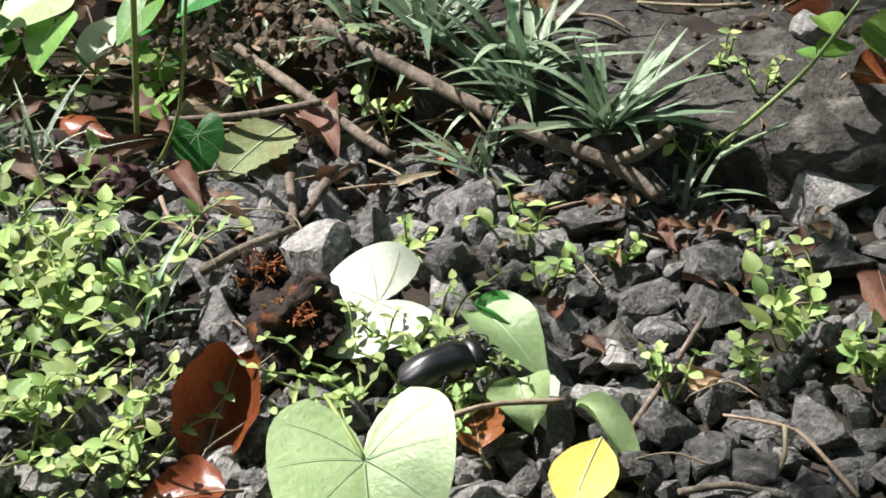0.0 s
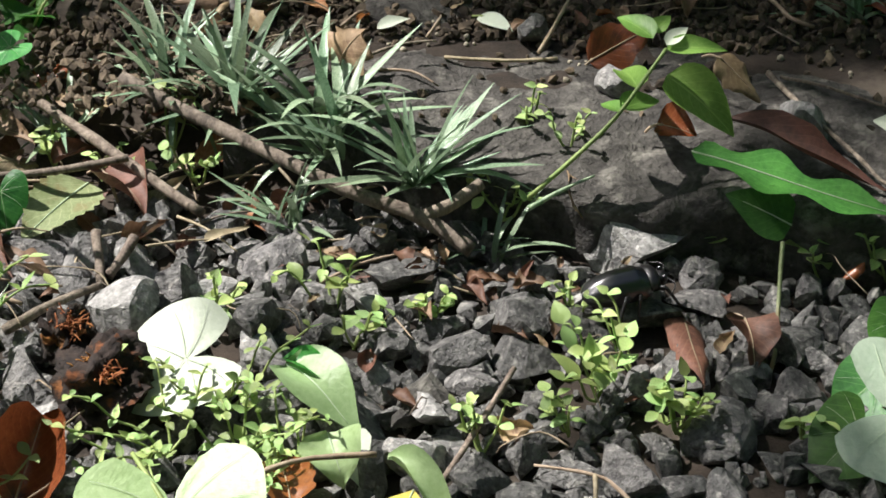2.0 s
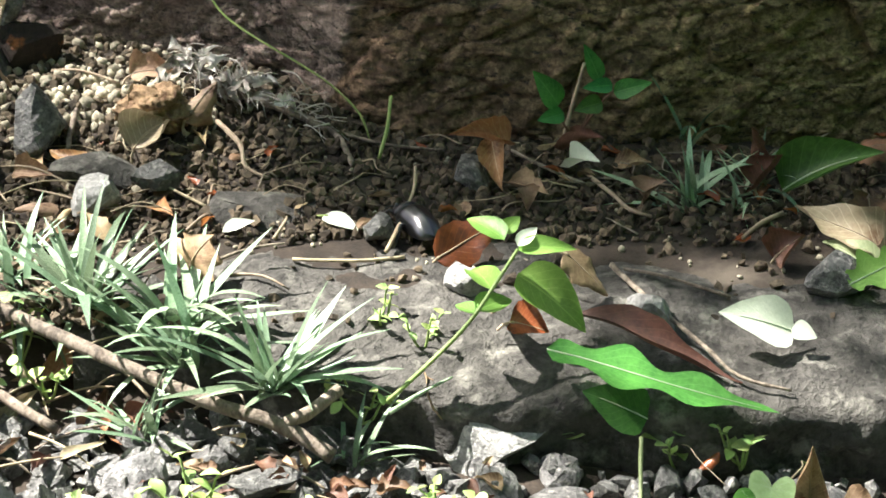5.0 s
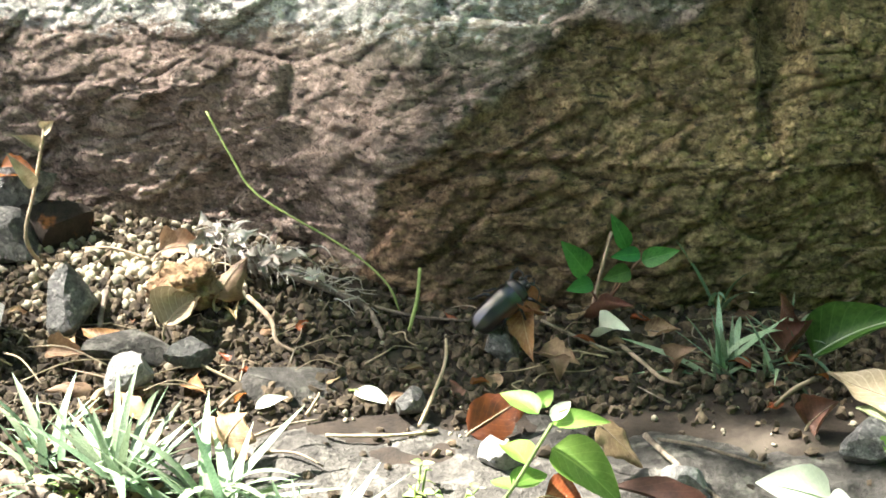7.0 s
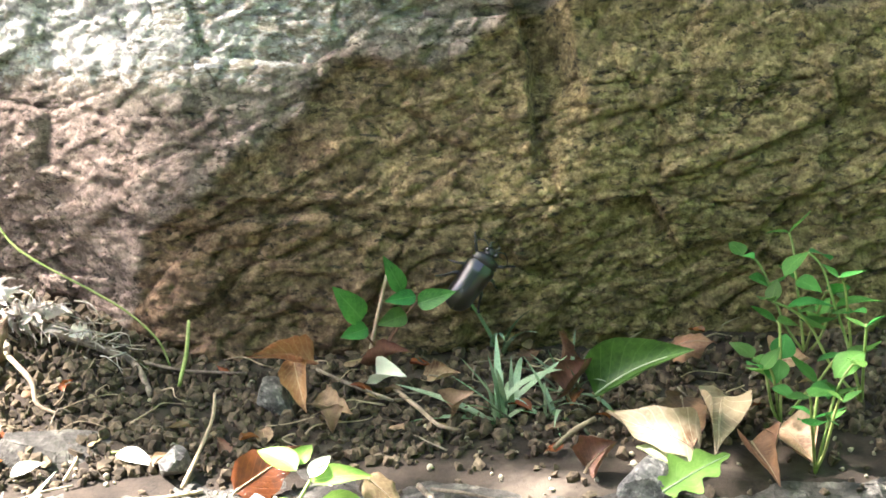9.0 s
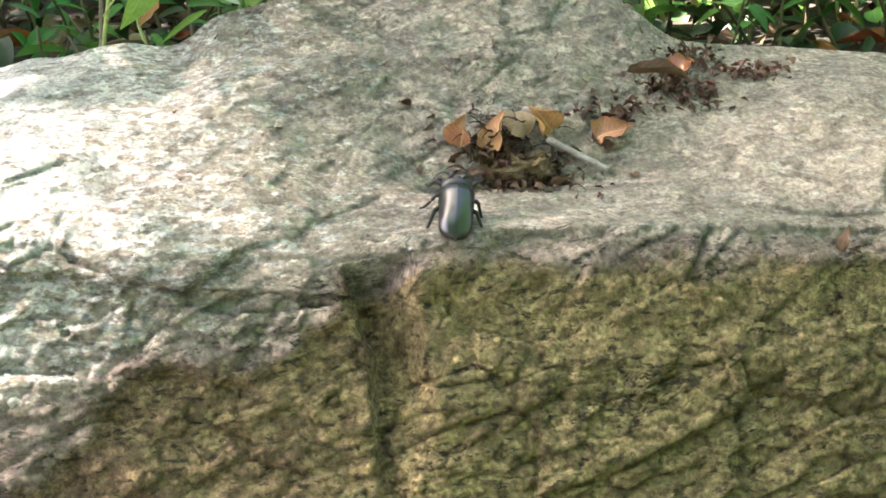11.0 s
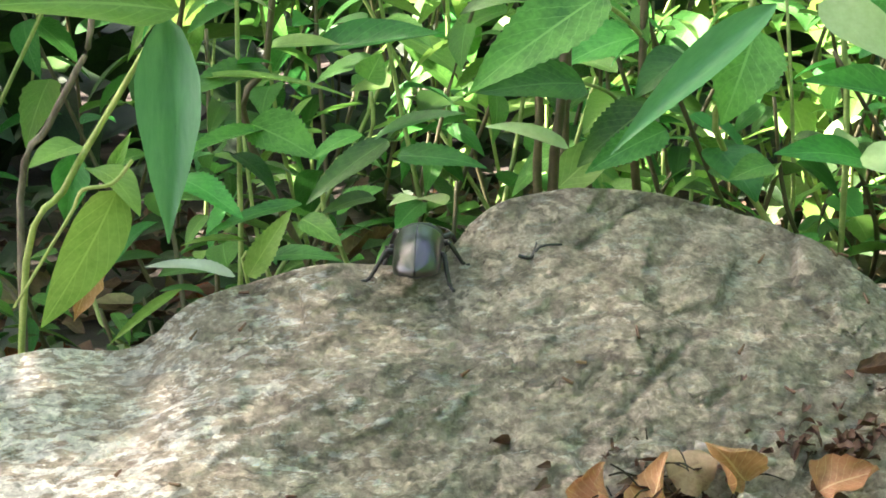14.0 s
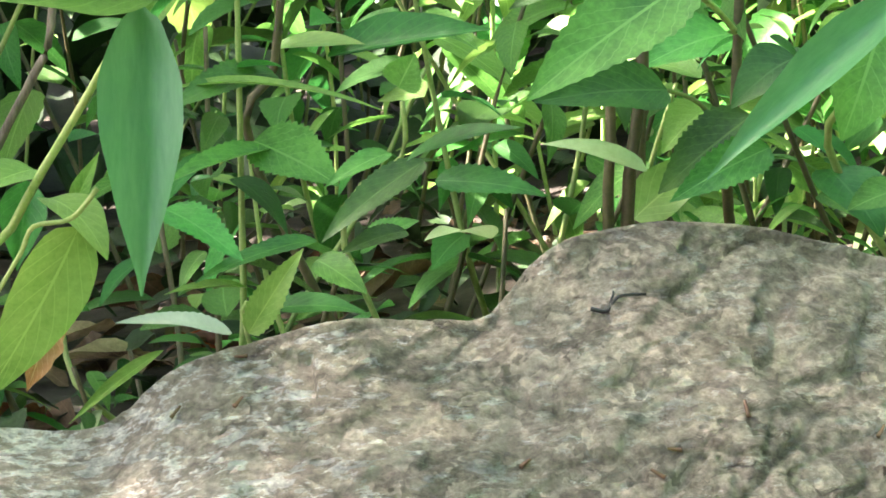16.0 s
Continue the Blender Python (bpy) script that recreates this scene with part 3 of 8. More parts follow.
def rock_profile(x):
    yb, ye, ze = smooth_at(x, *BASE), smooth_at(x, *EDGE_Y), smooth_at(x, *EDGE_Z)
    k = min(max((x - 0.26) / 0.03, 0), 1)
    hump = min(max((x - 0.298) / 0.012, 0), 1) * min(max((0.42 - x) / 0.03, 0), 1)
    zd, zr = smooth_at(x, *DIP_Z), smooth_at(x, *RIDGE_Z, span=0.0035)
    return [(yb + 0.010, -0.03), (yb + 0.002, 0.035), (yb * 0.62 + ye * 0.38 - 0.016, 0.035 + (ze - 0.035) * 0.45), (ye - 0.015 - 0.014 * k, ze - 0.030 - 0.010 * k),
            (ye - 0.005, ze - 0.008), (ye + 0.008, ze + 0.003), (max(ye + 0.035, 0.365), zd), (max(ye + 0.07, 0.415), (zd + zr) / 2 + 0.004),
            (max(ye + 0.10, 0.457) + 0.011 * hump, zr - 0.0018 * hump), (max(ye + 0.13, 0.50), zr - 0.030), (max(ye + 0.15, 0.53), zr - 0.12), (max(ye + 0.15, 0.535), 0.03)]


def shard(p, sx, sz):
    """Flat, tilted chips with sharp steps between them, as on a broken face."""
    w = 0.25 * noise.noise(p * sx * 0.7)
    q = Vector((p.x * sx + p.z * sx * 0.5 + w, p.y * sx, p.z * sz - p.x * sz * 0.35 + w))
    far, cells = noise.voronoi(q)
    tilt = noise.cell_vector(cells[0] * 3.7) - Vector((0.5, 0.5, 0.5))
    return (q - cells[0]).dot(tilt) * 1.1 + (noise.cell(cells[0] * 5.1) - 0.5) * 0.7 - 0.35 * max(0.0, 0.10 - (far[1] - far[0])) / 0.10


# the broken edge: above it weathered skin, below it the damp, undercut face, its shade in the colour
BREAK_Z = ((-0.30, 0.05, 0.08, 0.10, 0.116, 0.145, 0.18, 0.23, 0.26, 0.262, 0.28, 0.30, 0.36, 0.44, 0.80), (0.0, 0.02, 0.072, 0.103, 0.121, 0.150, 0.171, 0.185, 0.196, 0.200, 0.205, 0.207, 0.204, 0.200, 0.19))


# centre, half lengths, turn and height of each swelling or hollow
HOLLOWS = ((0.302, 0.374, 0.020, 0.008, -0.9, -0.0040), (0.318, 0.361, 0.014, 0.008, -0.5, -0.0035), (0.345, 0.349, 0.034, 0.006, -0.05, 0.0030), (0.405, 0.412, 0.034, 0.016, 0.75, -0.0028),
           (0.480, 0.396, 0.030, 0.018, 0.3, 0.0045), (0.177, 0.357, 0.016, 0.016, 0.0, -0.0055), (0.215, 0.395, 0.022, 0.014, 0.3, 0.0040), (0.262, 0.372, 0.010, 0.026, 0.2, -0.0030),
           (0.150, 0.410, 0.020, 0.020, 0.0, 0.0035), (0.285, 0.415, 0.026, 0.010, 0.3, 0.0030))


def build_boulder():
    nt = 480
    xs = np.concatenate([np.linspace(-0.28, -0.12, 40, endpoint=False), np.linspace(-0.12, 0.54, 640, endpoint=False), np.linspace(0.54, 0.78, 60)])
    nx = len(xs)
    grid = np.zeros((nx, nt, 3))
    share = np.array([0, 0.02, 0.22, 0.385, 0.435, 0.475, 0.62, 0.76, 0.89, 0.95, 0.98, 1.0])
    tt = np.linspace(0, 1, nt)
    kernel = np.ones(5) / 5
    for i, x in enumerate(xs):
        pr = np.array(rock_profile(x))
        for c in (0, 1):
            row = np.interp(tt, share, pr[:, c])
            row = np.convolve(np.r_[[row[0]] * 2, row, [row[-1]] * 2], kernel, "valid")
            grid[i, :, c + 1] = row
        grid[i, :, 0] = x
    du, dv = np.gradient(grid, axis=0), np.gradient(grid, axis=1)
    nrm = np.cross(du, dv)
    nrm /= np.linalg.norm(nrm, axis=2, keepdims=True) + 1e-9
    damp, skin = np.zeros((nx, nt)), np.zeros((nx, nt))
    for i in range(nx):
        for j in range(nt):
            p = Vector(grid[i, j])
            face = max(0.0, -nrm[i, j, 1]) ** 1.5
            top = min(max((p.y - 0.40) / 0.04, 0), 1)
            d = (1 - 0.75 * top) * (0.0035 * noise.noise(p * 9) + (0.0022 + 0.0034 * face) * noise.noise(p * 16)) + (0.0005 + 0.0016 * face) * noise.noise(p * 42)
            # hollows, lips and the groove on the weathered top
            if p.z > 0.19:
                d += sum(h * math.exp(-(((p.x - a) * math.cos(w) + (p.y - b) * math.sin(w)) / rx) ** 2 - (((p.y - b) * math.cos(w) - (p.x - a) * math.sin(w)) / ry) ** 2) for a, b, rx, ry, w, h in HOLLOWS)
            # split, layered relief on the broken face; gentler on the weathered top
            d += face * (0.0052 * shard(p, 15, 30) + 0.0026 * shard(p + Vector((3, 1, 2)), 42, 95))
            d += (0.25 + 0.9 * face) * 0.0014 * shard(p + Vector((7, 5, 1)), 100, 190)
            d += (0.0002 + 0.0004 * face) * noise.noise(p * 190)
            ragged = 0.010 * noise.noise(p * 24) + 0.004 * noise.noise(p * 85)
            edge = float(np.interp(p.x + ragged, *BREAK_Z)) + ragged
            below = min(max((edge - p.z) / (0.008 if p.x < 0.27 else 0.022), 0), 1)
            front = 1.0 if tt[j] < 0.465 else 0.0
            d -= 0.0055 * below * front * min(max((p.z - 0.03) / 0.12, 0), 1)
            # a dark cleft down the front below the edge, its left wall the steeper
            q = p.x - 0.264 - 0.06 * (0.2 - p.z) + ragged * 0.5
            cleft = min(max(q / 0.003, 0), 1) * min(max((0.026 - q) / 0.014, 0), 1) * front * min(max((p.z - 0.12) / 0.06, 0), 1)
            d -= 0.017 * cleft
            # share of the olive tone, with the face's shade put into that colour
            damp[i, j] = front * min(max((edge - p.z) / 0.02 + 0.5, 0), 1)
            # weathered top; on the front drawn lower to brighten the left plane as sunlight
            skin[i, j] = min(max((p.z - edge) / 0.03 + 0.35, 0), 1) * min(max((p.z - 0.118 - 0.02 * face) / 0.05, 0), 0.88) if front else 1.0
            grid[i, j] += nrm[i, j] * d
    me = bpy.data.meshes.new("boulder")
    faces = [(i * nt + j, (i + 1) * nt + j, (i + 1) * nt + j + 1, i * nt + j + 1) for i in range(nx - 1) for j in range(nt - 1)]
    faces += [tuple(j for j in range(nt))[::-1], tuple((nx - 1) * nt + j for j in range(nt))]
    me.from_pydata(grid.reshape(-1, 3).tolist(), [], faces)
    me.polygons.foreach_set("use_smooth", [True] * (len(faces) - 2) + [False] * 2)
    for name, values in (("algae_shade", damp), ("bare_lit", skin)):
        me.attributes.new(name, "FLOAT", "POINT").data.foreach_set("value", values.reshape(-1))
    me.materials.append(M["rock"])
    return tagged(new("boulder", me), "large weathered boulder, pale grey top and brown olive face", "rock")


boulder = build_boulder()


def lichen_spot(x, z, r):
    """A small round white crust on the face."""
    hit, place, out, _ = boulder.ray_cast(Vector((x, 0.1, z)), Vector((0, 1, 0)))
    bm = bmesh.new()
    rings = [[bm.verts.new(place + out * (0.0003 if k == 2 else 0.0012 if k == 1 else 0.0006) + Vector((math.cos(a) * r * k / 2, 0, math.sin(a) * r * k / 2)) * (1 + 0.1 * math.sin(5 * a)))
              for a in (2 * math.pi * i / 14 for i in range(14))] for k in (2, 1, 0.4)]
    for one, two in zip(rings, rings[1:]):
        for i in range(14):
            bm.faces.new((one[i], one[(i + 1) % 14], two[(i + 1) % 14], two[i]))
    bm.faces.new(rings[-1])
    part("lichen_spot", bm, M["paper"], boulder, "small round white lichen crust")


lichen_spot(0.1355, 0.1655, 0.0026)


# ---- edging slab ----
def build_slab():
    nx, ny = 240, 80
    verts, faces = [], []
    for i in range(nx + 1):
        x = -0.03 + 0.62 * i / nx
        back = float(np.interp(x, (0.0, 0.06, 0.17, 0.21, 0.26, 0.6), (0.135, 0.158, 0.158, 0.14, 0.12, 0.12)))
        front = float(np.interp(x, (0.0, 0.05, 0.12, 0.2, 0.6), (0.10, 0.075, 0.046, 0.038, 0.036)))
        for j in range(ny + 1):
            v = j / ny
            if v < 0.25:
                y, z = front + 0.004 * v, -0.02 + 0.048 * v / 0.25
            else:
                w = (v - 0.25) / 0.75
                y, z = front + 0.006 + (back - front) * w, 0.0305 + 0.005 * w + 0.003 * (1 - (2 * w - 1) ** 2)
            p = Vector((x, y, z))
            z += 0.0035 * noise.noise(p * 30) + 0.0020 * noise.noise(p * 80) - 0.0022 * max(0, noise.noise(p * 150)) + 0.0006 * noise.noise(p * 330)
            y += (0.006 * noise.noise(p * 25 + Vector((3, 1, 7))) + 0.003 * noise.noise(p * 80)) * (1 if v < 0.35 else 0.3)
            verts.append((x, y, z))
    for i in range(nx):
        for j in range(ny):
            a = i * (ny + 1) + j
            faces.append((a, a + ny + 1, a + ny + 2, a + 1))
    me = bpy.data.meshes.new("edging_slab")
    me.from_pydata(verts, [], faces)
    me.polygons.foreach_set("use_smooth", [True] * len(faces))
    me.materials.append(M["slab"])
    return tagged(new("edging_slab", me), "worn flat grey edging stone between gravel and soil bed", "edging stone", kind="structure")


slab = build_slab()


# ---- beetle ----
def build_beetle():
    """Body along +y, its belly about 4 mm over the ground at z 0."""
    top = empty("beetle")
    tagged(top, "large black longhorn beetle with ribbed glossy wing cases", "beetle")

    def blob(name, c, r, material, squash=1.0, parent=top, label="", taper=0.0):
        bm = bmesh.new()
        bmesh.ops.create_uvsphere(bm, u_segments=24, v_segments=16, radius=1.0)
        for v in bm.verts:
            x, y, z = v.co
            k = 1 - taper * y
            v.co = Vector((x * r[0] * k, y * r[1], z * r[2] * k * (squash if z < 0 else 1))) + Vector(c)
        return part(name, bm, material, parent, label)

    blob("abdomen", (0, -0.0055, 0.0055), (0.0060, 0.0138, 0.0034), M["chitin"])
    for side in (-1, 1):
        bm = bmesh.new()
        n, k = 26, 14
        rows = []
        for i in range(n + 1):
            u = i / n
            y = 0.0085 - 0.0295 * u
            w = 0.0077 * (1 - 0.16 * u) * (1 - max(0, (u - 0.72) / 0.28) ** 2.4) ** 0.5 * min(1, 0.86 + 2 * u) if u < 1 else 0.0004
            h = 0.0066 * min(1, 0.66 + 2.0 * u) * (1 - max(0, (u - 0.45) / 0.55) ** 2 * 0.80)
            row = []
            for j in range(k + 1):
                v = (j / k) ** 1.5
                a = v * math.pi * 0.60
                x = side * (0.00010 + w * math.sin(min(a, math.pi / 2)) * (1 - 0.10 * max(0, a - math.pi / 2)))
                z = 0.0058 + h * math.cos(a) + 0.00010 * math.cos(v * 17) * (1 - v)
                row.append(bm.verts.new((x, y, z)))
            rows.append(row)
        for i in range(n):
            for j in range(k):
                q = (rows[i][j], rows[i][j + 1], rows[i + 1][j + 1], rows[i + 1][j])
                bm.faces.new(q if side < 0 else q[::-1])
        part("wing_case", bm, M["shell"], top)
    bm = bmesh.new()
    bmesh.ops.create_uvsphere(bm, u_segments=24, v_segments=14, radius=1.0)
    for v in bm.verts:
        x, y, z = v.co
        spread = 1.0 + 0.22 * max(0, -y) + 0.10 * (1 if abs(math.sin(4 * y)) > 0.8 and abs(x) > 0.6 else 0)
        v.co = Vector((x * 0.0064 * spread, 0.0106 + y * 0.0040, 0.0070 + z * 0.0036 * (1 if z > 0 else 0.8)))
    part("pronotum", bm, M["chitin"], top)
    head = blob("head", (0, 0.0152, 0.0054), (0.0034, 0.0034, 0.0030), M["chitin"])
    for side in (-1, 1):
        blob("eye", (side * 0.0027, 0.0163, 0.0072), (0.0011, 0.0014, 0.0016), M["shell"], parent=head)
        bm = bmesh.new()
        tube(bm, [(side * 0.0014, 0.0182, 0.0052), (side * 0.0026, 0.0203, 0.0046), (side * 0.0008, 0.0222, 0.0043)], 0.0009, 0.0002, 6)
        part("mandible", bm, M["chitin"], head)
        bm = bmesh.new()
        pts = [(side * (0.0018 + 0.0085 * u ** 0.9), 0.0178 + 0.005 * math.sin(u * 2.5) - 0.006 * u, 0.0064 + 0.001 * math.sin(u * 2.2) - 0.002 * u) for u in np.linspace(0, 1, 9)]
        tube(bm, pts, 0.00045, 0.0002, 6, rough=0.25, seed=3 + side)
        part("antenna", bm, M["chitin"], top)
    legs = []
    for row, (y, reach, fwd) in enumerate(((0.0105, 0.0085, 0.0075), (0.0045, 0.0094, -0.0030), (-0.0005, 0.0092, -0.0105))):
        for side in (-1, 1):
            hip = empty("leg", pose(side * 0.0040, y, 0.0046))
            hip.parent = top
            bm = bmesh.new()
            knee = (side * reach * 0.52, fwd * 0.45, 0.0022)
            foot = (side * reach * 0.86, fwd * 0.95, -0.0038)
            tube(bm, [(0, 0, 0), (side * reach * 0.28, fwd * 0.22, 0.0016), knee], 0.00105, 0.0009, 7)
            part("thigh", bm, M["chitin"], hip)
            bm = bmesh.new()
            tube(bm, [knee, (side * reach * 0.7, fwd * 0.75, -0.0010), foot], 0.0008, 0.0006, 6)
            part("shin", bm, M["chitin"], hip)
            bm = bmesh.new()
            tube(bm, [foot, (side * reach * 0.95, fwd * 1.05, -0.0044), (side * reach * 1.08, fwd * 1.2, -0.0045)], 0.0006, 0.0004, 6, rough=0.3, seed=row)
            part("foot", bm, M["chitin"], hip)
            legs.append((hip, row, side))
    # true size: 37 mm from jaws to tail
    for ob in top.children_recursive:
        if ob.type == "MESH":
            ob.data.transform(Matrix.Diagonal((0.95, 0.85, 1.08, 1)))
    for hip, row, side in legs:
        hip.location = (hip.location.x * 0.95, hip.location.y * 0.85, hip.location.z * 1.08)
    return top, legs


beetle, beetle_legs = build_beetle()


def beetle_pose(place, front, up):
    """Stands at place, its head towards front, its back towards up."""
    up, front = Vector(up).normalized(), Vector(front)
    front = (front - up * front.dot(up)).normalized()
    right = front.cross(up)
    m = Matrix((right, front, up)).transposed().to_4x4()
    m.translation = place
    return m


BEETLE = [
    (0.0, (0.0083, -0.0894, 0.0185), (0.85, 0.53, 0.05), (0.0, -0.1, 1.0)),
    (0.2, (0.0279, -0.0840, 0.0165), (0.78, 0.62, 0.05), (0.0, -0.1, 1.0)),
    (0.4, (0.0391, -0.0765, 0.0160), (0.78, 0.62, 0.05), (0.0, -0.1, 1.0)),
    (0.6, (0.0532, -0.0650, 0.0130), (0.74, 0.67, 0.05), (0.0, -0.1, 1.0)),
    (0.8, (0.0603, -0.0500, 0.0095), (0.56, 0.82, 0.1), (0.0, -0.15, 1.0)),
    (1.0, (0.0706, -0.0368, 0.0105), (0.42, 0.90, 0.2), (0.05, -0.2, 1.0)),
    (1.2, (0.0805, -0.0295, 0.0110), (0.36, 0.92, 0.05), (0.0, -0.15, 1.0)),
    (1.5, (0.0991, -0.0126, 0.0120), (0.49, 0.87, 0.08), (-0.04, -0.12, 0.99)),
    (1.8, (0.1237, -0.0006, 0.0120), (0.90, 0.44, 0.05), (-0.06, -0.14, 0.98)),
    (2.0, (0.1321, 0.0061, 0.0125), (0.94, 0.35, 0.05), (-0.04, -0.16, 0.98)),
    (2.2, (0.1429, 0.0098, 0.0125), (0.99, 0.0, 0.0), (-0.04, -0.2, 0.96)),
    (2.4, (0.1528, 0.0156, 0.0145), (0.65, 0.74, 0.25), (0.05, -0.35, 0.90)),
    (2.6, (0.1651, 0.0262, 0.0170), (0.38, 0.70, 0.55), (0.05, -0.65, 0.72)),
    (2.8, (0.1650, 0.0350, 0.0180), (0.05, 0.62, 0.78), (0.05, -0.78, 0.62)),
    (3.2, (0.1625, 0.0398, 0.0285), (0.07, 0.70, 0.71), (0.05, -0.71, 0.70)),
    (3.7, (0.1570, 0.0650, 0.0375), (-0.15, 1.0, 0.15), (0.0, -0.15, 1.0)),
    (4.5, (0.1350, 0.1250, 0.0385), (-0.45, 0.90, 0.0), (0.0, 0.0, 1.0)),
    (5.0, (0.1130, 0.1700, 0.0385), (-0.40, 0.92, 0.0), (0.0, 0.0, 1.0)),
    (5.3, (0.1051, 0.1893, 0.0395), (-0.33, 0.94, 0.1), (-0.01, -0.1, 1.00)),
    (5.4, (0.0981, 0.2010, 0.0401), (-0.28, 0.95, 0.1), (0.05, -0.1, 1.00)),
    (5.5, (0.0919, 0.2077, 0.0400), (-0.33, 0.93, 0.06), (0.06, -0.05, 1.00)),
    (5.6, (0.0846, 0.2260, 0.0397), (-0.06, 0.99, 0.09), (0.06, -0.09, 0.99)),
    (5.8, (0.0852, 0.2298, 0.0395), (0.45, 0.88, 0.02), (0.05, -0.07, 0.99)),
    (6.0, (0.1025, 0.2377, 0.0395), (0.66, 0.74, 0.10), (0.00, -0.12, 0.99)),
    (6.3, (0.1310, 0.2350, 0.0400), (0.70, 0.70, 0.12), (-0.03, -0.14, 0.99)),
    (6.6, (0.1270, 0.2330, 0.0520), (0.31, 0.78, 0.54), (-0.02, -0.56, 0.82)),
    (7.0, (0.1430, 0.2290, 0.0585), (0.75, 0.36, 0.54), (-0.15, -0.72, 0.66)),
    (7.2, (0.1526, 0.2300, 0.0631), (0.90, 0.10, 0.36), (-0.05, -0.75, 0.60)),
    (7.4, (0.1568, 0.2330, 0.0608), (0.97, 0.06, 0.12), (-0.05, -0.75, 0.60)),
    (7.6, (0.1607, 0.2360, 0.0612), (0.97, 0.05, 0.10), (-0.08, -0.75, 0.60)),
    (7.8, (0.1747, 0.2420, 0.0566), (0.97, 0.05, 0.05), (-0.08, -0.75, 0.60)),
    (8.0, (0.1955, 0.2520, 0.0481), (0.97, 0.05, 0.05), (-0.10, -0.85, 0.50)),
    (8.2, (0.2112, 0.2520, 0.0481), (0.95, 0.0, 0.25), (-0.10, -0.88, 0.45)),
    (8.5, (0.2150, 0.2500, 0.0560), (0.75, 0.05, 0.60), (-0.05, -0.95, 0.30)),
    (9.2, (0.2470, 0.2570, 0.0950), (0.60, 0.20, 0.80), (-0.05, -0.93, 0.34)),
    (9.8, (0.2720, 0.2700, 0.1350), (0.50, 0.30, 0.80), (-0.05, -0.90, 0.40)),
    (10.3, (0.2899, 0.2844, 0.1691), (0.47, 0.38, 0.77), (-0.02, -0.88, 0.47)),
    (10.7, (0.3038, 0.3031, 0.1988), (0.28, 0.56, 0.77), (0.02, -0.82, 0.57)),
    (11.0, (0.3098, 0.3306, 0.2167), (0.20, 0.81, 0.54), (0.05, -0.56, 0.82)),
    (11.3, (0.2989, 0.3477, 0.2229), (-0.35, 0.84, 0.42), (0.0, -0.44, 0.91)),
    (11.6, (0.2854, 0.3700, 0.2326), (-0.30, 0.87, 0.38), (0.0, -0.38, 0.90)),
    (12.2, (0.2807, 0.3920, 0.2505), (0.14, 0.90, 0.42), (0.03, -0.42, 0.90)),
    (12.7, (0.2887, 0.4146, 0.2656), (0.12, 0.90, 0.42), (-0.02, -0.42, 0.90)),
    (13.5, (0.2821, 0.4470, 0.2823), (0.1, 0.98, 0.15), (0, -0.15, 1)),
    (14.0, (0.2926, 0.4550, 0.2851), (0.22, 0.95, 0.2), (0, -0.2, 1)),
    (14.5, (0.2905, 0.4680, 0.2860), (0.25, 0.95, -0.15), (0, 0.15, 1)),
    (15.0, (0.2844, 0.4820, 0.2835), (-0.05, 0.95, -0.12), (0, 0.12, 0.99)),
    (15.4, (0.2950, 0.5060, 0.2550), (-0.05, 0.60, -0.80), (0.0, 0.80, 0.60)),
    (16.0, (0.2950, 0.5400, 0.2180), (0.0, 0.95, -0.20), (0.0, 0.20, 0.98)),
]


# ---- things on the ground ----
M["vein"] = mat("pale_leaf_vein", (0.45, 0.56, 0.36), (0.55, 0.65, 0.45), 100, 700, 0.45, 0.1, 0.1, through_light=0.2)


def between(a, b, up=(0, 0, 1), lift=0.0):
    """The pose whose y runs from a to b and whose z leans to up; lift: degrees of tilt up."""
    a, b = Vector(a), Vector(b)
    y = (b - a).normalized()
    x = y.cross(Vector(up)).normalized()
    m = Matrix((x, y, x.cross(y))).transposed().to_4x4()
    m.translation = a
    return m @ pose(0, 0, 0, lift)


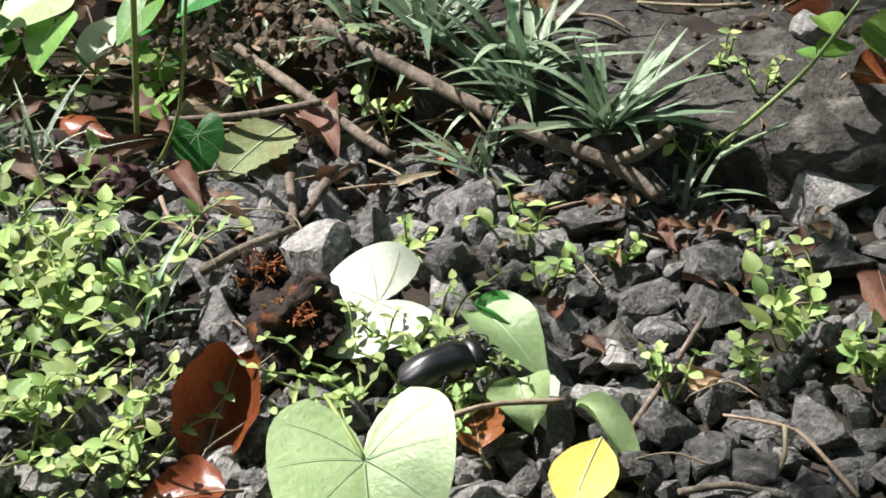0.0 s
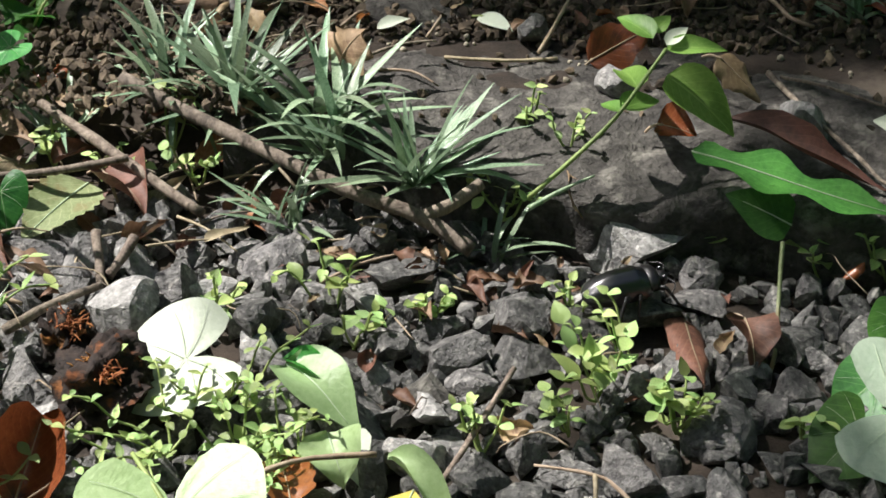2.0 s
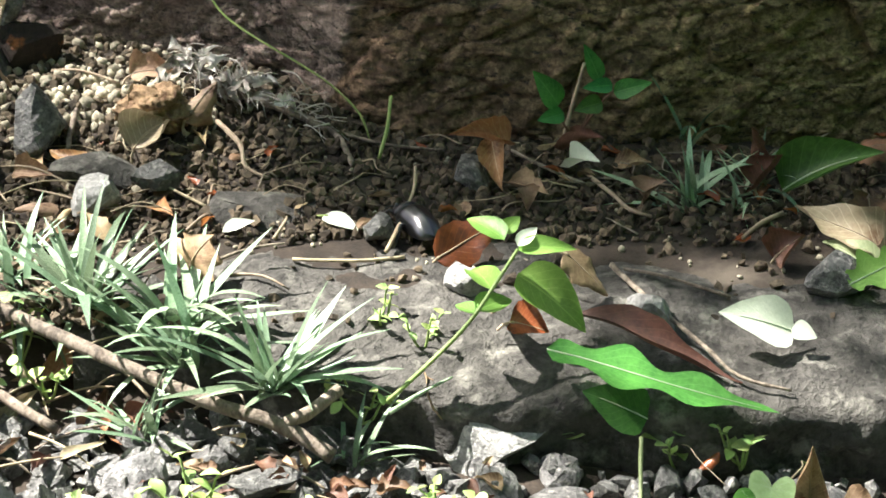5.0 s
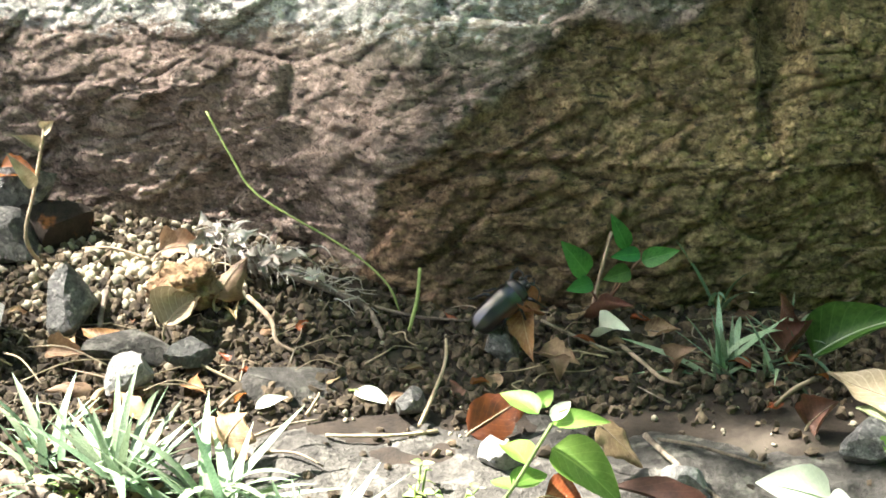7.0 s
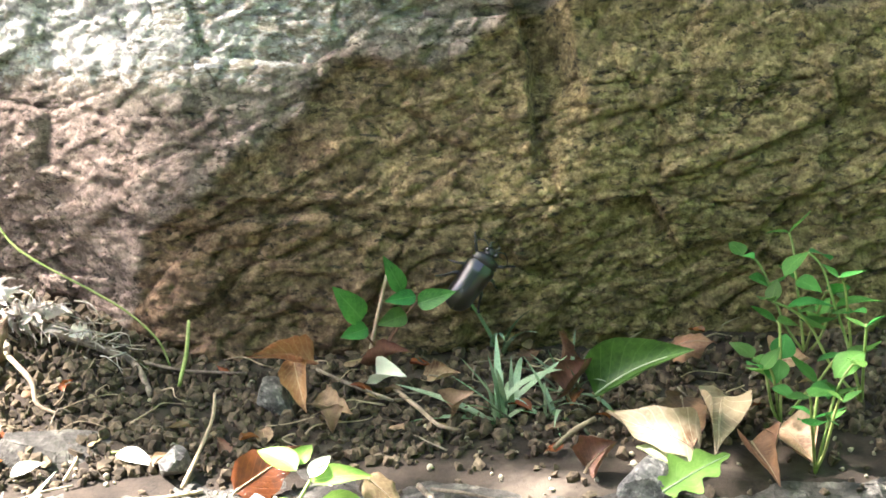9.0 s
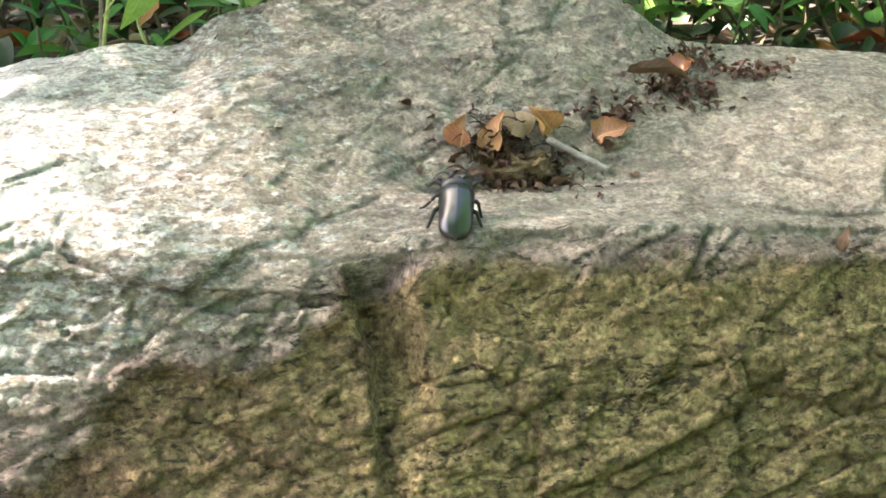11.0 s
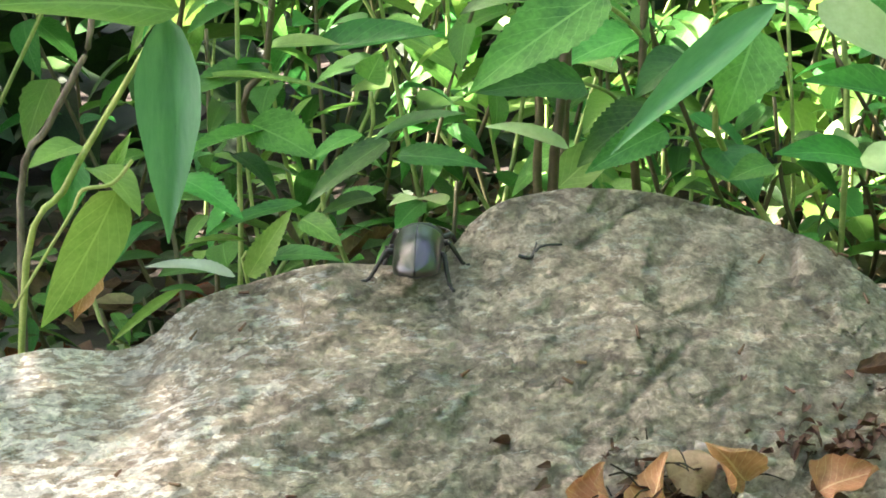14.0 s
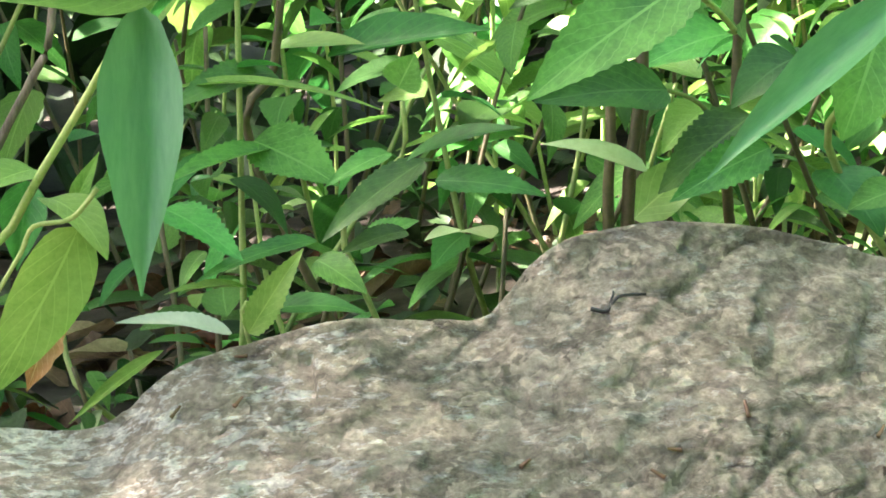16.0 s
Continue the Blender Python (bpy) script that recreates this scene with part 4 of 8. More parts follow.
def lay_leaf(a, b, width, kind, material, label, up=(0, 0, 1), fold=0.2, bend=0.3, wave=0.0, teeth=0.0, twist=0.0, seed=0, stalk=0.0,
             name="fallen_leaf", category="leaf", parent=None, n=12, k=4, group=""):
    """A leaf from its foot at a to its tip at b, with its stalk."""
    bm = bmesh.new()
    dead = material in (M["tan"], M["brown"], M["umber"], M["amber"], M["khaki"], M["russet"])
    curl = (0.7 + 1.1 * (seed * 0.37 % 1)) * (-1 if seed % 5 == 2 else 1) if dead else 0.0
    leaf(bm, (Vector(b) - Vector(a)).length * (1 + bend * bend / 24), width * (1.15 if dead else 1), kind, fold * (0.4 if dead else 1), bend, twist, wave, teeth, n + (8 if dead else 0), k + (2 if dead else 0), seed,
         curl=curl, ragged=(0.10 if width > 0.024 else 0.28) if dead else 0.06)
    rib = None
    if parent is None and width >= 0.016:
        bm.verts.ensure_lookup_table()
        kk, nn = k + (2 if dead else 0), n + (8 if dead else 0)
        rib = [bm.verts[i * (2 * kk + 1) + kk].co + Vector((0, 0, 0.0002)) for i in range(0, nn, 3)]
    ob = part(name, bm, material, parent)
    ob.matrix_basis = between(a, b, up, math.degrees(bend) / 2)
    if rib:
        bm = bmesh.new()
        tube(bm, rib, width * 0.016, width * 0.005, 5)
        part("midrib", bm, M["straw"] if dead else M["vein"], ob)
        stalk = stalk or (0.005 if dead else 0.0)
    if parent is None:
        tagged(ob, label, category, group)
    elif label:
        ob["label"] = label
    if stalk:
        bm = bmesh.new()
        tube(bm, [(0, 0.002, 0), (0.001, -stalk * 0.5, -0.001), (0.003, -stalk, -0.003)], 0.0007, 0.0006, 5)
        part("stalk", bm, M["weed_stem"] if material in (M["heart"], M["green"], M["bright"], M["weed"], M["pale_leaf"]) else M["straw"], ob)
    return ob


def heart_thing(at, tip, size, material, label, up=(0, 0, 1), seed=0, cup=0.15, droop=0.2, stalk_to=None, narrow=1.0, name="heart_leaf"):
    bm = bmesh.new()
    heart_leaf(bm, size, cup=cup, droop=droop, seed=seed, narrow=narrow)
    ob = part(name, bm, material)
    m = between(at, tip, up)
    ob.matrix_basis = m
    tagged(ob, label, "leaf")
    ph = random.Random(seed).uniform(0, 6)
    for turn in (0, 0.9, -0.9, 1.8, -1.8, 2.55, -2.55):
        bm = bmesh.new()
        line = [heart_point(turn * (1 - 0.12 * u), 0.02 + 0.88 * u, size, cup, 0.08, droop, ph, narrow) + Vector((0, 0, 0.0006)) for u in np.linspace(0, 1, 6)]
        tube(bm, line, size * 0.0030, size * 0.0012, 5)
        part("vein", bm, M["vein"], ob)
    if stalk_to:
        bm = bmesh.new()
        e = m.inverted() @ Vector(stalk_to)
        tube(bm, [(0, 0, 0), e * 0.5 + Vector((0, 0, 0.003)), e], 0.0009, 0.0008, 6)
        part("stalk", bm, M["weed_stem"], ob)
    return ob


def stick(points, r0, r1, label, material=None, name="twig", fork=None, seed=1, rough=0.18):
    bm = bmesh.new()
    o = Vector(points[0])
    tube(bm, [Vector(p) - o for p in points], r0, r1, 8, rough, seed)
    ob = part(name, bm, material or M["bark"])
    ob.location = o
    tagged(ob, label, "twig")
    for f in fork or ():
        bm = bmesh.new()
        tube(bm, [Vector(p) - o for p in f], r1, r1 * 0.75, 7, rough, seed + 5)
        part("side_twig", bm, material or M["bark"], ob)
    return ob


# mondo grass
def blade_meshes():
    out = []
    for i, (bend, wide) in enumerate(((0.3, 0.035), (0.5, 0.032), (0.9, 0.036), (1.4, 0.034), (0.15, 0.036), (1.9, 0.03))):
        bm = bmesh.new()
        leaf(bm, 1.0, wide, "blade", fold=0.5, bend=bend, twist=random.uniform(-0.5, 0.5), n=9, k=1, seed=i)
        out.append(mesh_of("blade", bm, M["grass"]))
    return out


BLADES = blade_meshes()


def grass_clump(at, length, count, seed, label="dark green mondo grass clump with narrow arching blades", spread=70, name="grass_clump", wide=2.9, lean=(0, 0)):
    rnd = random.Random(seed)
    top = tagged(empty(name, pose(*at)), label, "grass", "grass clumps")
    length *= 0.86
    for i in range(count):
        az, tilt = rnd.uniform(0, 360), rnd.uniform(4, spread)
        s = length * rnd.uniform(0.55, 1.1)
        m = pose(rnd.uniform(-1, 1) * 0.005, rnd.uniform(-1, 1) * 0.005, -0.004, 0, 0, az + lean[0]) @ pose(0, 0, 0, 90 - tilt)
        m = m @ Matrix.Diagonal((s * wide * rnd.uniform(0.8, 1.25), s, s, 1))
        shared("blade", rnd.choice(BLADES[:4] if tilt < 40 else (BLADES[0], BLADES[1], BLADES[4], BLADES[5])), top, m)
    return top


# small weeds
def weed_leaf_meshes(material, tag):
    out = []
    for i, (kind, wide, bend, fold) in enumerate((("ovate", 0.66, 0.5, 0.12), ("ovate", 0.8, 0.25, 0.16), ("spoon", 0.6, 0.7, 0.1), ("ovate", 0.55, -0.3, 0.18))):
        bm = bmesh.new()
        leaf(bm, 1.0, wide, kind, fold, bend, 0.2, 0.05, 0, 7, 2, i)
        out.append(mesh_of(tag, bm, material))
    return out


WEED_LEAVES = weed_leaf_meshes(M["weed"], "leaf")
GREEN_LEAVES = weed_leaf_meshes(M["green"], "leaf")
BRIGHT_LEAVES = weed_leaf_meshes(M["bright"], "leaf")


def weed(at, height, stems, size, seed, leaves=None, label="low light green chickweed with small paired leaves", name="chickweed", nodes=4, flop=0.7, r=0.0006,
         group="chickweed plants"):
    rnd = random.Random(seed)
    leaves = leaves or WEED_LEAVES
    top = tagged(empty(name, pose(*at)), label, "weed", group)
    for s in range(stems):
        az = rnd.uniform(0, 2 * math.pi)
        out = height * flop * rnd.uniform(0.4, 1.3)
        h = height * rnd.uniform(0.6, 1.1)
        kink = rnd.uniform(-0.4, 0.4)
        pts = [Vector((math.cos(az + kink * u) * out * u ** 0.8, math.sin(az + kink * u) * out * u ** 0.8, -0.006 + (h + 0.006) * math.sin(u * 1.45) + 0.002 * math.sin(u * 9 + s))) for u in np.linspace(0, 1, 5)]
        bm = bmesh.new()
        tube(bm, pts, r, r * 0.7, 5)
        part("stem", bm, M["weed_stem"], top)
        for k in range(nodes):
            u = (k + 1) / nodes
            i = min(int(u * 4), 3)
            p = pts[i].lerp(pts[i + 1], u * 4 - i)
            turn = rnd.uniform(0, 360)
            for side in (0, 180):
                z = size * rnd.uniform(0.6, 1.15) * (1 if k < nodes - 1 else 0.8)
                m = pose(*p, 0, 0, turn + side) @ pose(0, 0, 0, rnd.uniform(-10, 55), rnd.uniform(-25, 25)) @ Matrix.Scale(z, 4)
                shared("leaf", rnd.choice(leaves), top, m)
    return top


# gravel at hand: the large stones that can be told apart
def boulderlet(at, size, seed, material, label, name="stone", turn=0, tilt=0, cuts=9):
    bm = bmesh.new()
    stone(bm, size, seed, cuts + 4, 0.05, 3, low=0.40)
    ob = part(name, bm, material, smooth=False)
    ob.matrix_basis = pose(*at, tilt, tilt * 0.6, turn)
    return tagged(ob, label, "stone")


stones = [
    ((0.0476, 0.0249, 0.0080), (0.026, 0.017, 0.014), "gravel"), ((-0.0495, -0.0093, 0.0090), (0.022, 0.019, 0.019), "pale_stone"), ((-0.0358, 0.0104, 0.0080), (0.019, 0.017, 0.017), "gravel"),
    ((-0.0016, -0.0123, 0.0100), (0.018, 0.018, 0.019), "gravel"), ((0.0933, 0.0032, 0.0060), (0.021, 0.019, 0.014), "gravel"), ((0.0595, -0.0522, 0.0040), (0.030, 0.020, 0.010), "slab"),
    ((0.0940, -0.0221, 0.0050), (0.024, 0.020, 0.013), "gravel"), ((0.0699, -0.0224, 0.0050), (0.024, 0.017, 0.013), "gravel"), ((0.0953, -0.1057, 0.0060), (0.022, 0.020, 0.016), "gravel"),
    ((0.0597, -0.0856, 0.0070), (0.014, 0.016, 0.016), "pale_stone"), ((-0.0711, -0.0174, 0.0070), (0.022, 0.017, 0.012), "pale_stone"), ((-0.0924, -0.1009, 0.0060), (0.022, 0.019, 0.015), "gravel"),
    ((-0.1143, -0.1071, 0.0070), (0.024, 0.022, 0.016), "gravel"), ((-0.0610, -0.1284, 0.0060), (0.014, 0.016, 0.014), "pale_stone"), ((-0.0484, -0.1335, 0.0050), (0.018, 0.013, 0.011), "pale_stone"),
    ((0.0002, -0.0279, 0.0060), (0.019, 0.013, 0.012), "pale_stone"), ((0.0745, -0.0377, 0.0040), (0.018, 0.012, 0.010), "gravel"), ((0.1142, -0.0027, 0.0050), (0.024, 0.018, 0.012), "gravel"),
    ((0.1367, 0.0160, 0.0060), (0.030, 0.018, 0.013), "gravel"), ((0.1075, -0.1104, 0.0050), (0.017, 0.022, 0.014), "gravel"), ((0.0079, 0.0439, 0.0080), (0.017, 0.011, 0.012), "gravel"),
    ((0.0396, 0.0479, 0.0070), (0.014, 0.013, 0.016), "gravel"), ((0.0641, 0.0172, 0.0050), (0.012, 0.012, 0.012), "gravel"), ((0.0276, 0.0465, 0.0060), (0.017, 0.012, 0.011), "gravel"),
    ((0.0802, -0.0943, 0.0060), (0.014, 0.018, 0.015), "gravel"), ((0.0947, -0.0800, 0.0050), (0.016, 0.013, 0.013), "gravel"), ((0.1278, -0.0876, 0.0040), (0.022, 0.016, 0.013), "gravel"),
    ((0.1132, -0.0903, 0.0040), (0.018, 0.013, 0.012), "gravel"), ((0.0348, -0.1241, 0.0040), (0.010, 0.010, 0.009), "gravel"), ((-0.0494, -0.1065, 0.0040), (0.013, 0.013, 0.012), "pale_stone"),
    ((-0.0247, -0.0951, 0.0050), (0.013, 0.012, 0.012), "gravel"), ((-0.0218, -0.0654, 0.0050), (0.011, 0.012, 0.010), "gravel"), ((0.0475, -0.0204, 0.0060), (0.016, 0.018, 0.013), "gravel"),
    ((0.0602, -0.0511, 0.0040), (0.030, 0.016, 0.010), "pale_stone"), ((0.1598, 0.0152, 0.0060), (0.026, 0.013, 0.009), "gravel"), ((0.1919, -0.0125, 0.0060), (0.021, 0.019, 0.017), "gravel"),
    ((0.1920, -0.0387, 0.0050), (0.016, 0.014, 0.013), "gravel"), ((0.1697, -0.0409, 0.0050), (0.018, 0.015, 0.012), "gravel"), ((0.1338, 0.0062, 0.0070), (0.026, 0.018, 0.014), "gravel"),
    ((0.0940, 0.0032, 0.0070), (0.019, 0.019, 0.016), "gravel"), ((0.2016, 0.0250, 0.0060), (0.014, 0.014, 0.013), "gravel"), ((0.2163, -0.0083, 0.0060), (0.017, 0.015, 0.013), "gravel"),
    ((0.1802, -0.0552, 0.0050), (0.016, 0.013, 0.012), "gravel"), ((0.2684, -0.0196, 0.0050), (0.016, 0.014, 0.013), "gravel"), ((0.1341, -0.0388, 0.0040), (0.016, 0.012, 0.011), "gravel"),
]
for i, (at, size, surface) in enumerate(stones):
    ob = boulderlet(at, [s * 0.8 for s in size], 40 + i, M[surface], "angular pale grey stone in the gravel" if surface == "pale_stone" else "angular dark grey crushed stone in the gravel",
                    turn=i * 47 % 360, tilt=(i * 29 % 40) - 20, cuts=10)
    tagged(ob, group="large gravel stones")

boulderlet((0.1358, 0.0517, 0.0120), (0.030, 0.021, 0.020), 91, M["pale_stone"], "pale grey block of stone against the edging slab", "stone_block", 20, 4)
boulderlet((-0.0270, 0.1928, 0.0460), (0.024, 0.020, 0.017), 92, M["pale_stone"], "rough pale grey stone on the soil bed", "stone", 30, 8, 26)
boulderlet((-0.0597, 0.2558, 0.0560), (0.023, 0.021, 0.021), 93, M["gravel"], "angular blue grey stone on the soil bed", "stone", 70, 25, 7)
boulderlet((-0.0778, 0.3436, 0.0580), (0.026, 0.026, 0.024), 94, M["rotten"], "rounded brown stone beside the boulder", "stone", 10, 5, 14)
boulderlet((-0.1003, 0.3552, 0.0650), (0.028, 0.034, 0.040), 95, M["gravel"], "angular dark grey stone beside the boulder", "stone", 10, 25, 8)
boulderlet((-0.0997, 0.3304, 0.0550), (0.024, 0.024, 0.022), 96, M["gravel"], "small dark grey stone beside the boulder", "stone", 60, 15, 8)
boulderlet((-0.0991, 0.2359, 0.0500), (0.019, 0.03, 0.034), 97, M["pale_stone"], "large pale grey stone at the bed's edge", "stone", 30, 5, 9)
boulderlet((0.1403, 0.2177, 0.0440), (0.014, 0.012, 0.010), 98, M["gravel"], "small black stone under a dry leaf", "stone", 50, 20)
boulderlet((0.0953, 0.1633, 0.0440), (0.010, 0.009, 0.013), 99, M["gravel"], "small upright grey stone on the soil", "stone", 15, 30)
boulderlet((0.0432, 0.1955, 0.0380), (0.048, 0.026, 0.008), 100, M["slab"], "flat grey stone half sunk in soil", "stone", 10, 2)
boulderlet((0.2864, 0.1209, 0.0430), (0.026, 0.018, 0.020), 101, M["gravel"], "grey brown stone on the soil bed", "stone", 40, 10)
boulderlet((0.2039, 0.0962, 0.0400), (0.018, 0.014, 0.012), 102, M["pale_stone"], "small pale stone on the edging slab", "stone", 40, 10)
boulderlet((0.1307, 0.1220, 0.0420), (0.016, 0.014, 0.012), 103, M["pale_stone"], "small pale stone on the edging slab", "stone", 80, 10)
boulderlet((-0.0027, 0.2131, 0.0450), (0.020, 0.016, 0.012), 104, M["gravel"], "small brown grey stone on the soil", "stone", 80, 10)
boulderlet((-0.0302, 0.2240, 0.0440), (0.034, 0.018, 0.012), 105, M["slab"], "flat brown stone on the soil bed", "stone", 5, 6)

# large leaves lying on the gravel
heart_thing((-0.0112, -0.1418, 0.0260), (-0.0040, -0.1749, 0.0120), 0.060, M["heart"], "large pale green heart-shaped leaf with clear veins", up=(-0.12, -0.22, 1), seed=2, cup=0.25, droop=0.1, stalk_to=(-0.0278, -0.1163, 0.0300), narrow=1.0)
heart_thing((0.2190, -0.0830, 0.0280), (0.2650, -0.0900, 0.0140), 0.062, M["mint"], "large pale grey-green heart-shaped leaf turned underside up", up=(-0.2, -0.2, 1), seed=5, cup=0.12, droop=0.12, stalk_to=(0.2100, -0.0676, 0.0320))
heart_thing((0.2150, -0.0470, 0.0170), (0.2060, -0.0520, 0.0120), 0.027, M["green"], "dark green heart-shaped leaf under a larger one", up=(0, -0.3, 1), seed=6)
heart_thing((0.2280, -0.0110, 0.0170), (0.2230, -0.0190, 0.0100), 0.021, M["green"], "green round leaf on a short stalk", up=(0.1, -0.5, 1), seed=8)
heart_thing((0.2345, -0.0030, 0.0220), (0.2320, -0.0110, 0.0170), 0.018, M["heart"], "light green round leaf beside the slab", up=(0.1, -0.5, 1), seed=9)
heart_thing((0.2050, -0.0740, 0.0150), (0.1930, -0.0840, 0.0080), 0.030, M["green"], "mid green heart-shaped leaf beside a larger one", up=(0, -0.3, 1), seed=7)
heart_thing((-0.0215, -0.0530, 0.0210), (-0.0480, -0.0600, 0.0130), 0.048, M["pale_leaf"], "pale bleached heart-shaped leaf lying on gravel", up=(-0.1, -0.25, 1), seed=11, cup=0.22, droop=0.3)
lay_leaf((0.0125, -0.0500, 0.0180), (0.0410, -0.0790, 0.0110), 0.027, "ovate", M["heart"], "green leaf bleached pale, hanging over stones", up=(0.25, -0.35, 1), fold=0.35, bend=0.6, wave=0.25, seed=13, n=18)
lay_leaf((0.0110, -0.0470, 0.0185), (0.0345, -0.0620, 0.0150), 0.012, "lance", M["green"], "dark green folded leaf half over a pale one", up=(0.3, -0.2, 1), fold=0.6, bend=0.5, wave=0.15, seed=213)
lay_leaf((0.0319, -0.0828, 0.0100), (0.0427, -0.1006, 0.0060), 0.022, "ovate", M["pale_leaf"], "wilted pale green leaf on the gravel", up=(0.1, -0.2, 1), fold=0.4, bend=0.7, wave=0.25, seed=14)
lay_leaf((0.0307, -0.0896, 0.0200), (0.0375, -0.1035, 0.0080), 0.024, "ovate", M["heart"], "wilted green leaf between stones", up=(-0.1, -0.5, 1), fold=0.4, bend=0.8, wave=0.3, seed=15)
lay_leaf((0.0510, -0.1011, 0.0200), (0.0786, -0.1277, 0.0060), 0.015, "lance", M["heart"], "long wilted green leaf curling over gravel", up=(0.4, -0.2, 1), fold=0.7, bend=0.9, wave=0.35, seed=16)
lay_leaf((0.0600, -0.1149, 0.0180), (0.0523, -0.1435, 0.0120), 0.023, "spoon", M["yellow"], "bright yellow fallen leaf on dark gravel", up=(-0.15, -0.35, 1), fold=0.1, bend=0.3, seed=17)
lay_leaf((-0.0685, -0.1235, 0.0050), (-0.0610, -0.0945, 0.0270), 0.031, "oblong", M["brown"], "glossy reddish brown curled fallen leaf", up=(0.1, -0.8, 0.6), fold=0.9, bend=-0.5, wave=0.08, seed=18, n=18, k=6)
lay_leaf((-0.0547, -0.1465, 0.0140), (-0.0839, -0.1517, 0.0080), 0.022, "ovate", M["brown"], "dull brown fallen leaf at the gravel's edge", fold=0.4, bend=0.4, seed=19)
lay_leaf((-0.0808, 0.0747, 0.0140), (-0.0986, 0.0333, 0.0120), 0.030, "ovate", M["olive"], "dull olive toothed leaf with a hole", up=(0.1, -0.2, 1), fold=0.15, bend=0.3, teeth=0.12, seed=20, n=20)
heart_thing((-0.1100, 0.0523, 0.0220), (-0.1066, 0.0432, 0.0120), 0.022, M["green"], "small dark green round leaf", up=(0, -0.5, 1), seed=21)
lay_leaf((-0.0923, 0.1145, 0.0300), (-0.0665, 0.1188, 0.0300), 0.012, "lance", M["tan"], "pale tan dry leaf among the grass", fold=0.3, bend=0.3, seed=22)
lay_leaf((-0.0776, 0.0830, 0.0160), (-0.0549, 0.0579, 0.0080), 0.026, "ovate", M["umber"], "dark brown dead leaf under twigs", up=(0.3, -0.2, 1), fold=0.4, bend=0.6, wave=0.3, seed=23)
lay_leaf((-0.1081, 0.0304, 0.0120), (-0.0795, 0.0099, 0.0060), 0.012, "lance", M["tan"], "frayed dry tan leaf on stones", up=(0.2, 0.2, 1), fold=0.6, bend=0.3, wave=0.5, seed=24)
lay_leaf((0.0216, -0.1182, 0.0120), (0.0140, -0.0849, 0.0080), 0.018, "ovate", M["brown"], "reddish brown dead leaf under weeds", fold=0.4, bend=0.6, wave=0.3, seed=25)
lay_leaf((0.0879, -0.0778, 0.0100), (0.0981, -0.0708, 0.0100), 0.012, "ovate", M["tan"], "small tan dead leaf between stones", fold=0.4, bend=0.6, wave=0.3, seed=26)
lay_leaf((0.1530, 0.0082, 0.0060), (0.1569, -0.0457, 0.0120), 0.020, "ovate", M["umber"], "dark brown dead leaf between gravel stones", up=(0.2, -0.5, 1), fold=0.5, bend=0.5, wave=0.2, seed=27)
lay_leaf((0.1738, -0.0095, 0.0160), (0.1762, -0.0331, 0.0080), 0.018, "ovate", M["umber"], "dark brown dead leaf leaning on gravel", up=(0.3, -0.5, 1), fold=0.4, bend=0.4, wave=0.2, seed=28)
lay_leaf((0.2519, 0.0037, 0.0060), (0.2500, 0.0036, 0.0360), 0.018, "ovate", M["tan"], "upright tan dry leaf with orange tint", up=(-0.2, -0.8, 0.4), fold=0.4, bend=0.5, wave=0.2, seed=29)
lay_leaf((0.2379, -0.0133, 0.0100), (0.2585, -0.0004, 0.0140), 0.014, "ovate", M["brown"], "orange brown fallen leaf on gravel", up=(0, -0.3, 1), fold=0.3, bend=0.4, seed=30)
lay_leaf((0.2620, -0.0040, 0.0140), (0.2792, -0.0050, 0.0100), 0.015, "ovate", M["tan"], "pale tan dead leaf on the gravel", fold=0.3, bend=0.4, wave=0.2, seed=31)
lay_leaf((0.2147, 0.0302, 0.0080), (0.2233, 0.0339, 0.0140), 0.007, "spoon", M["brown"], "small orange leaf scrap", fold=0.1, bend=0.2, seed=32)

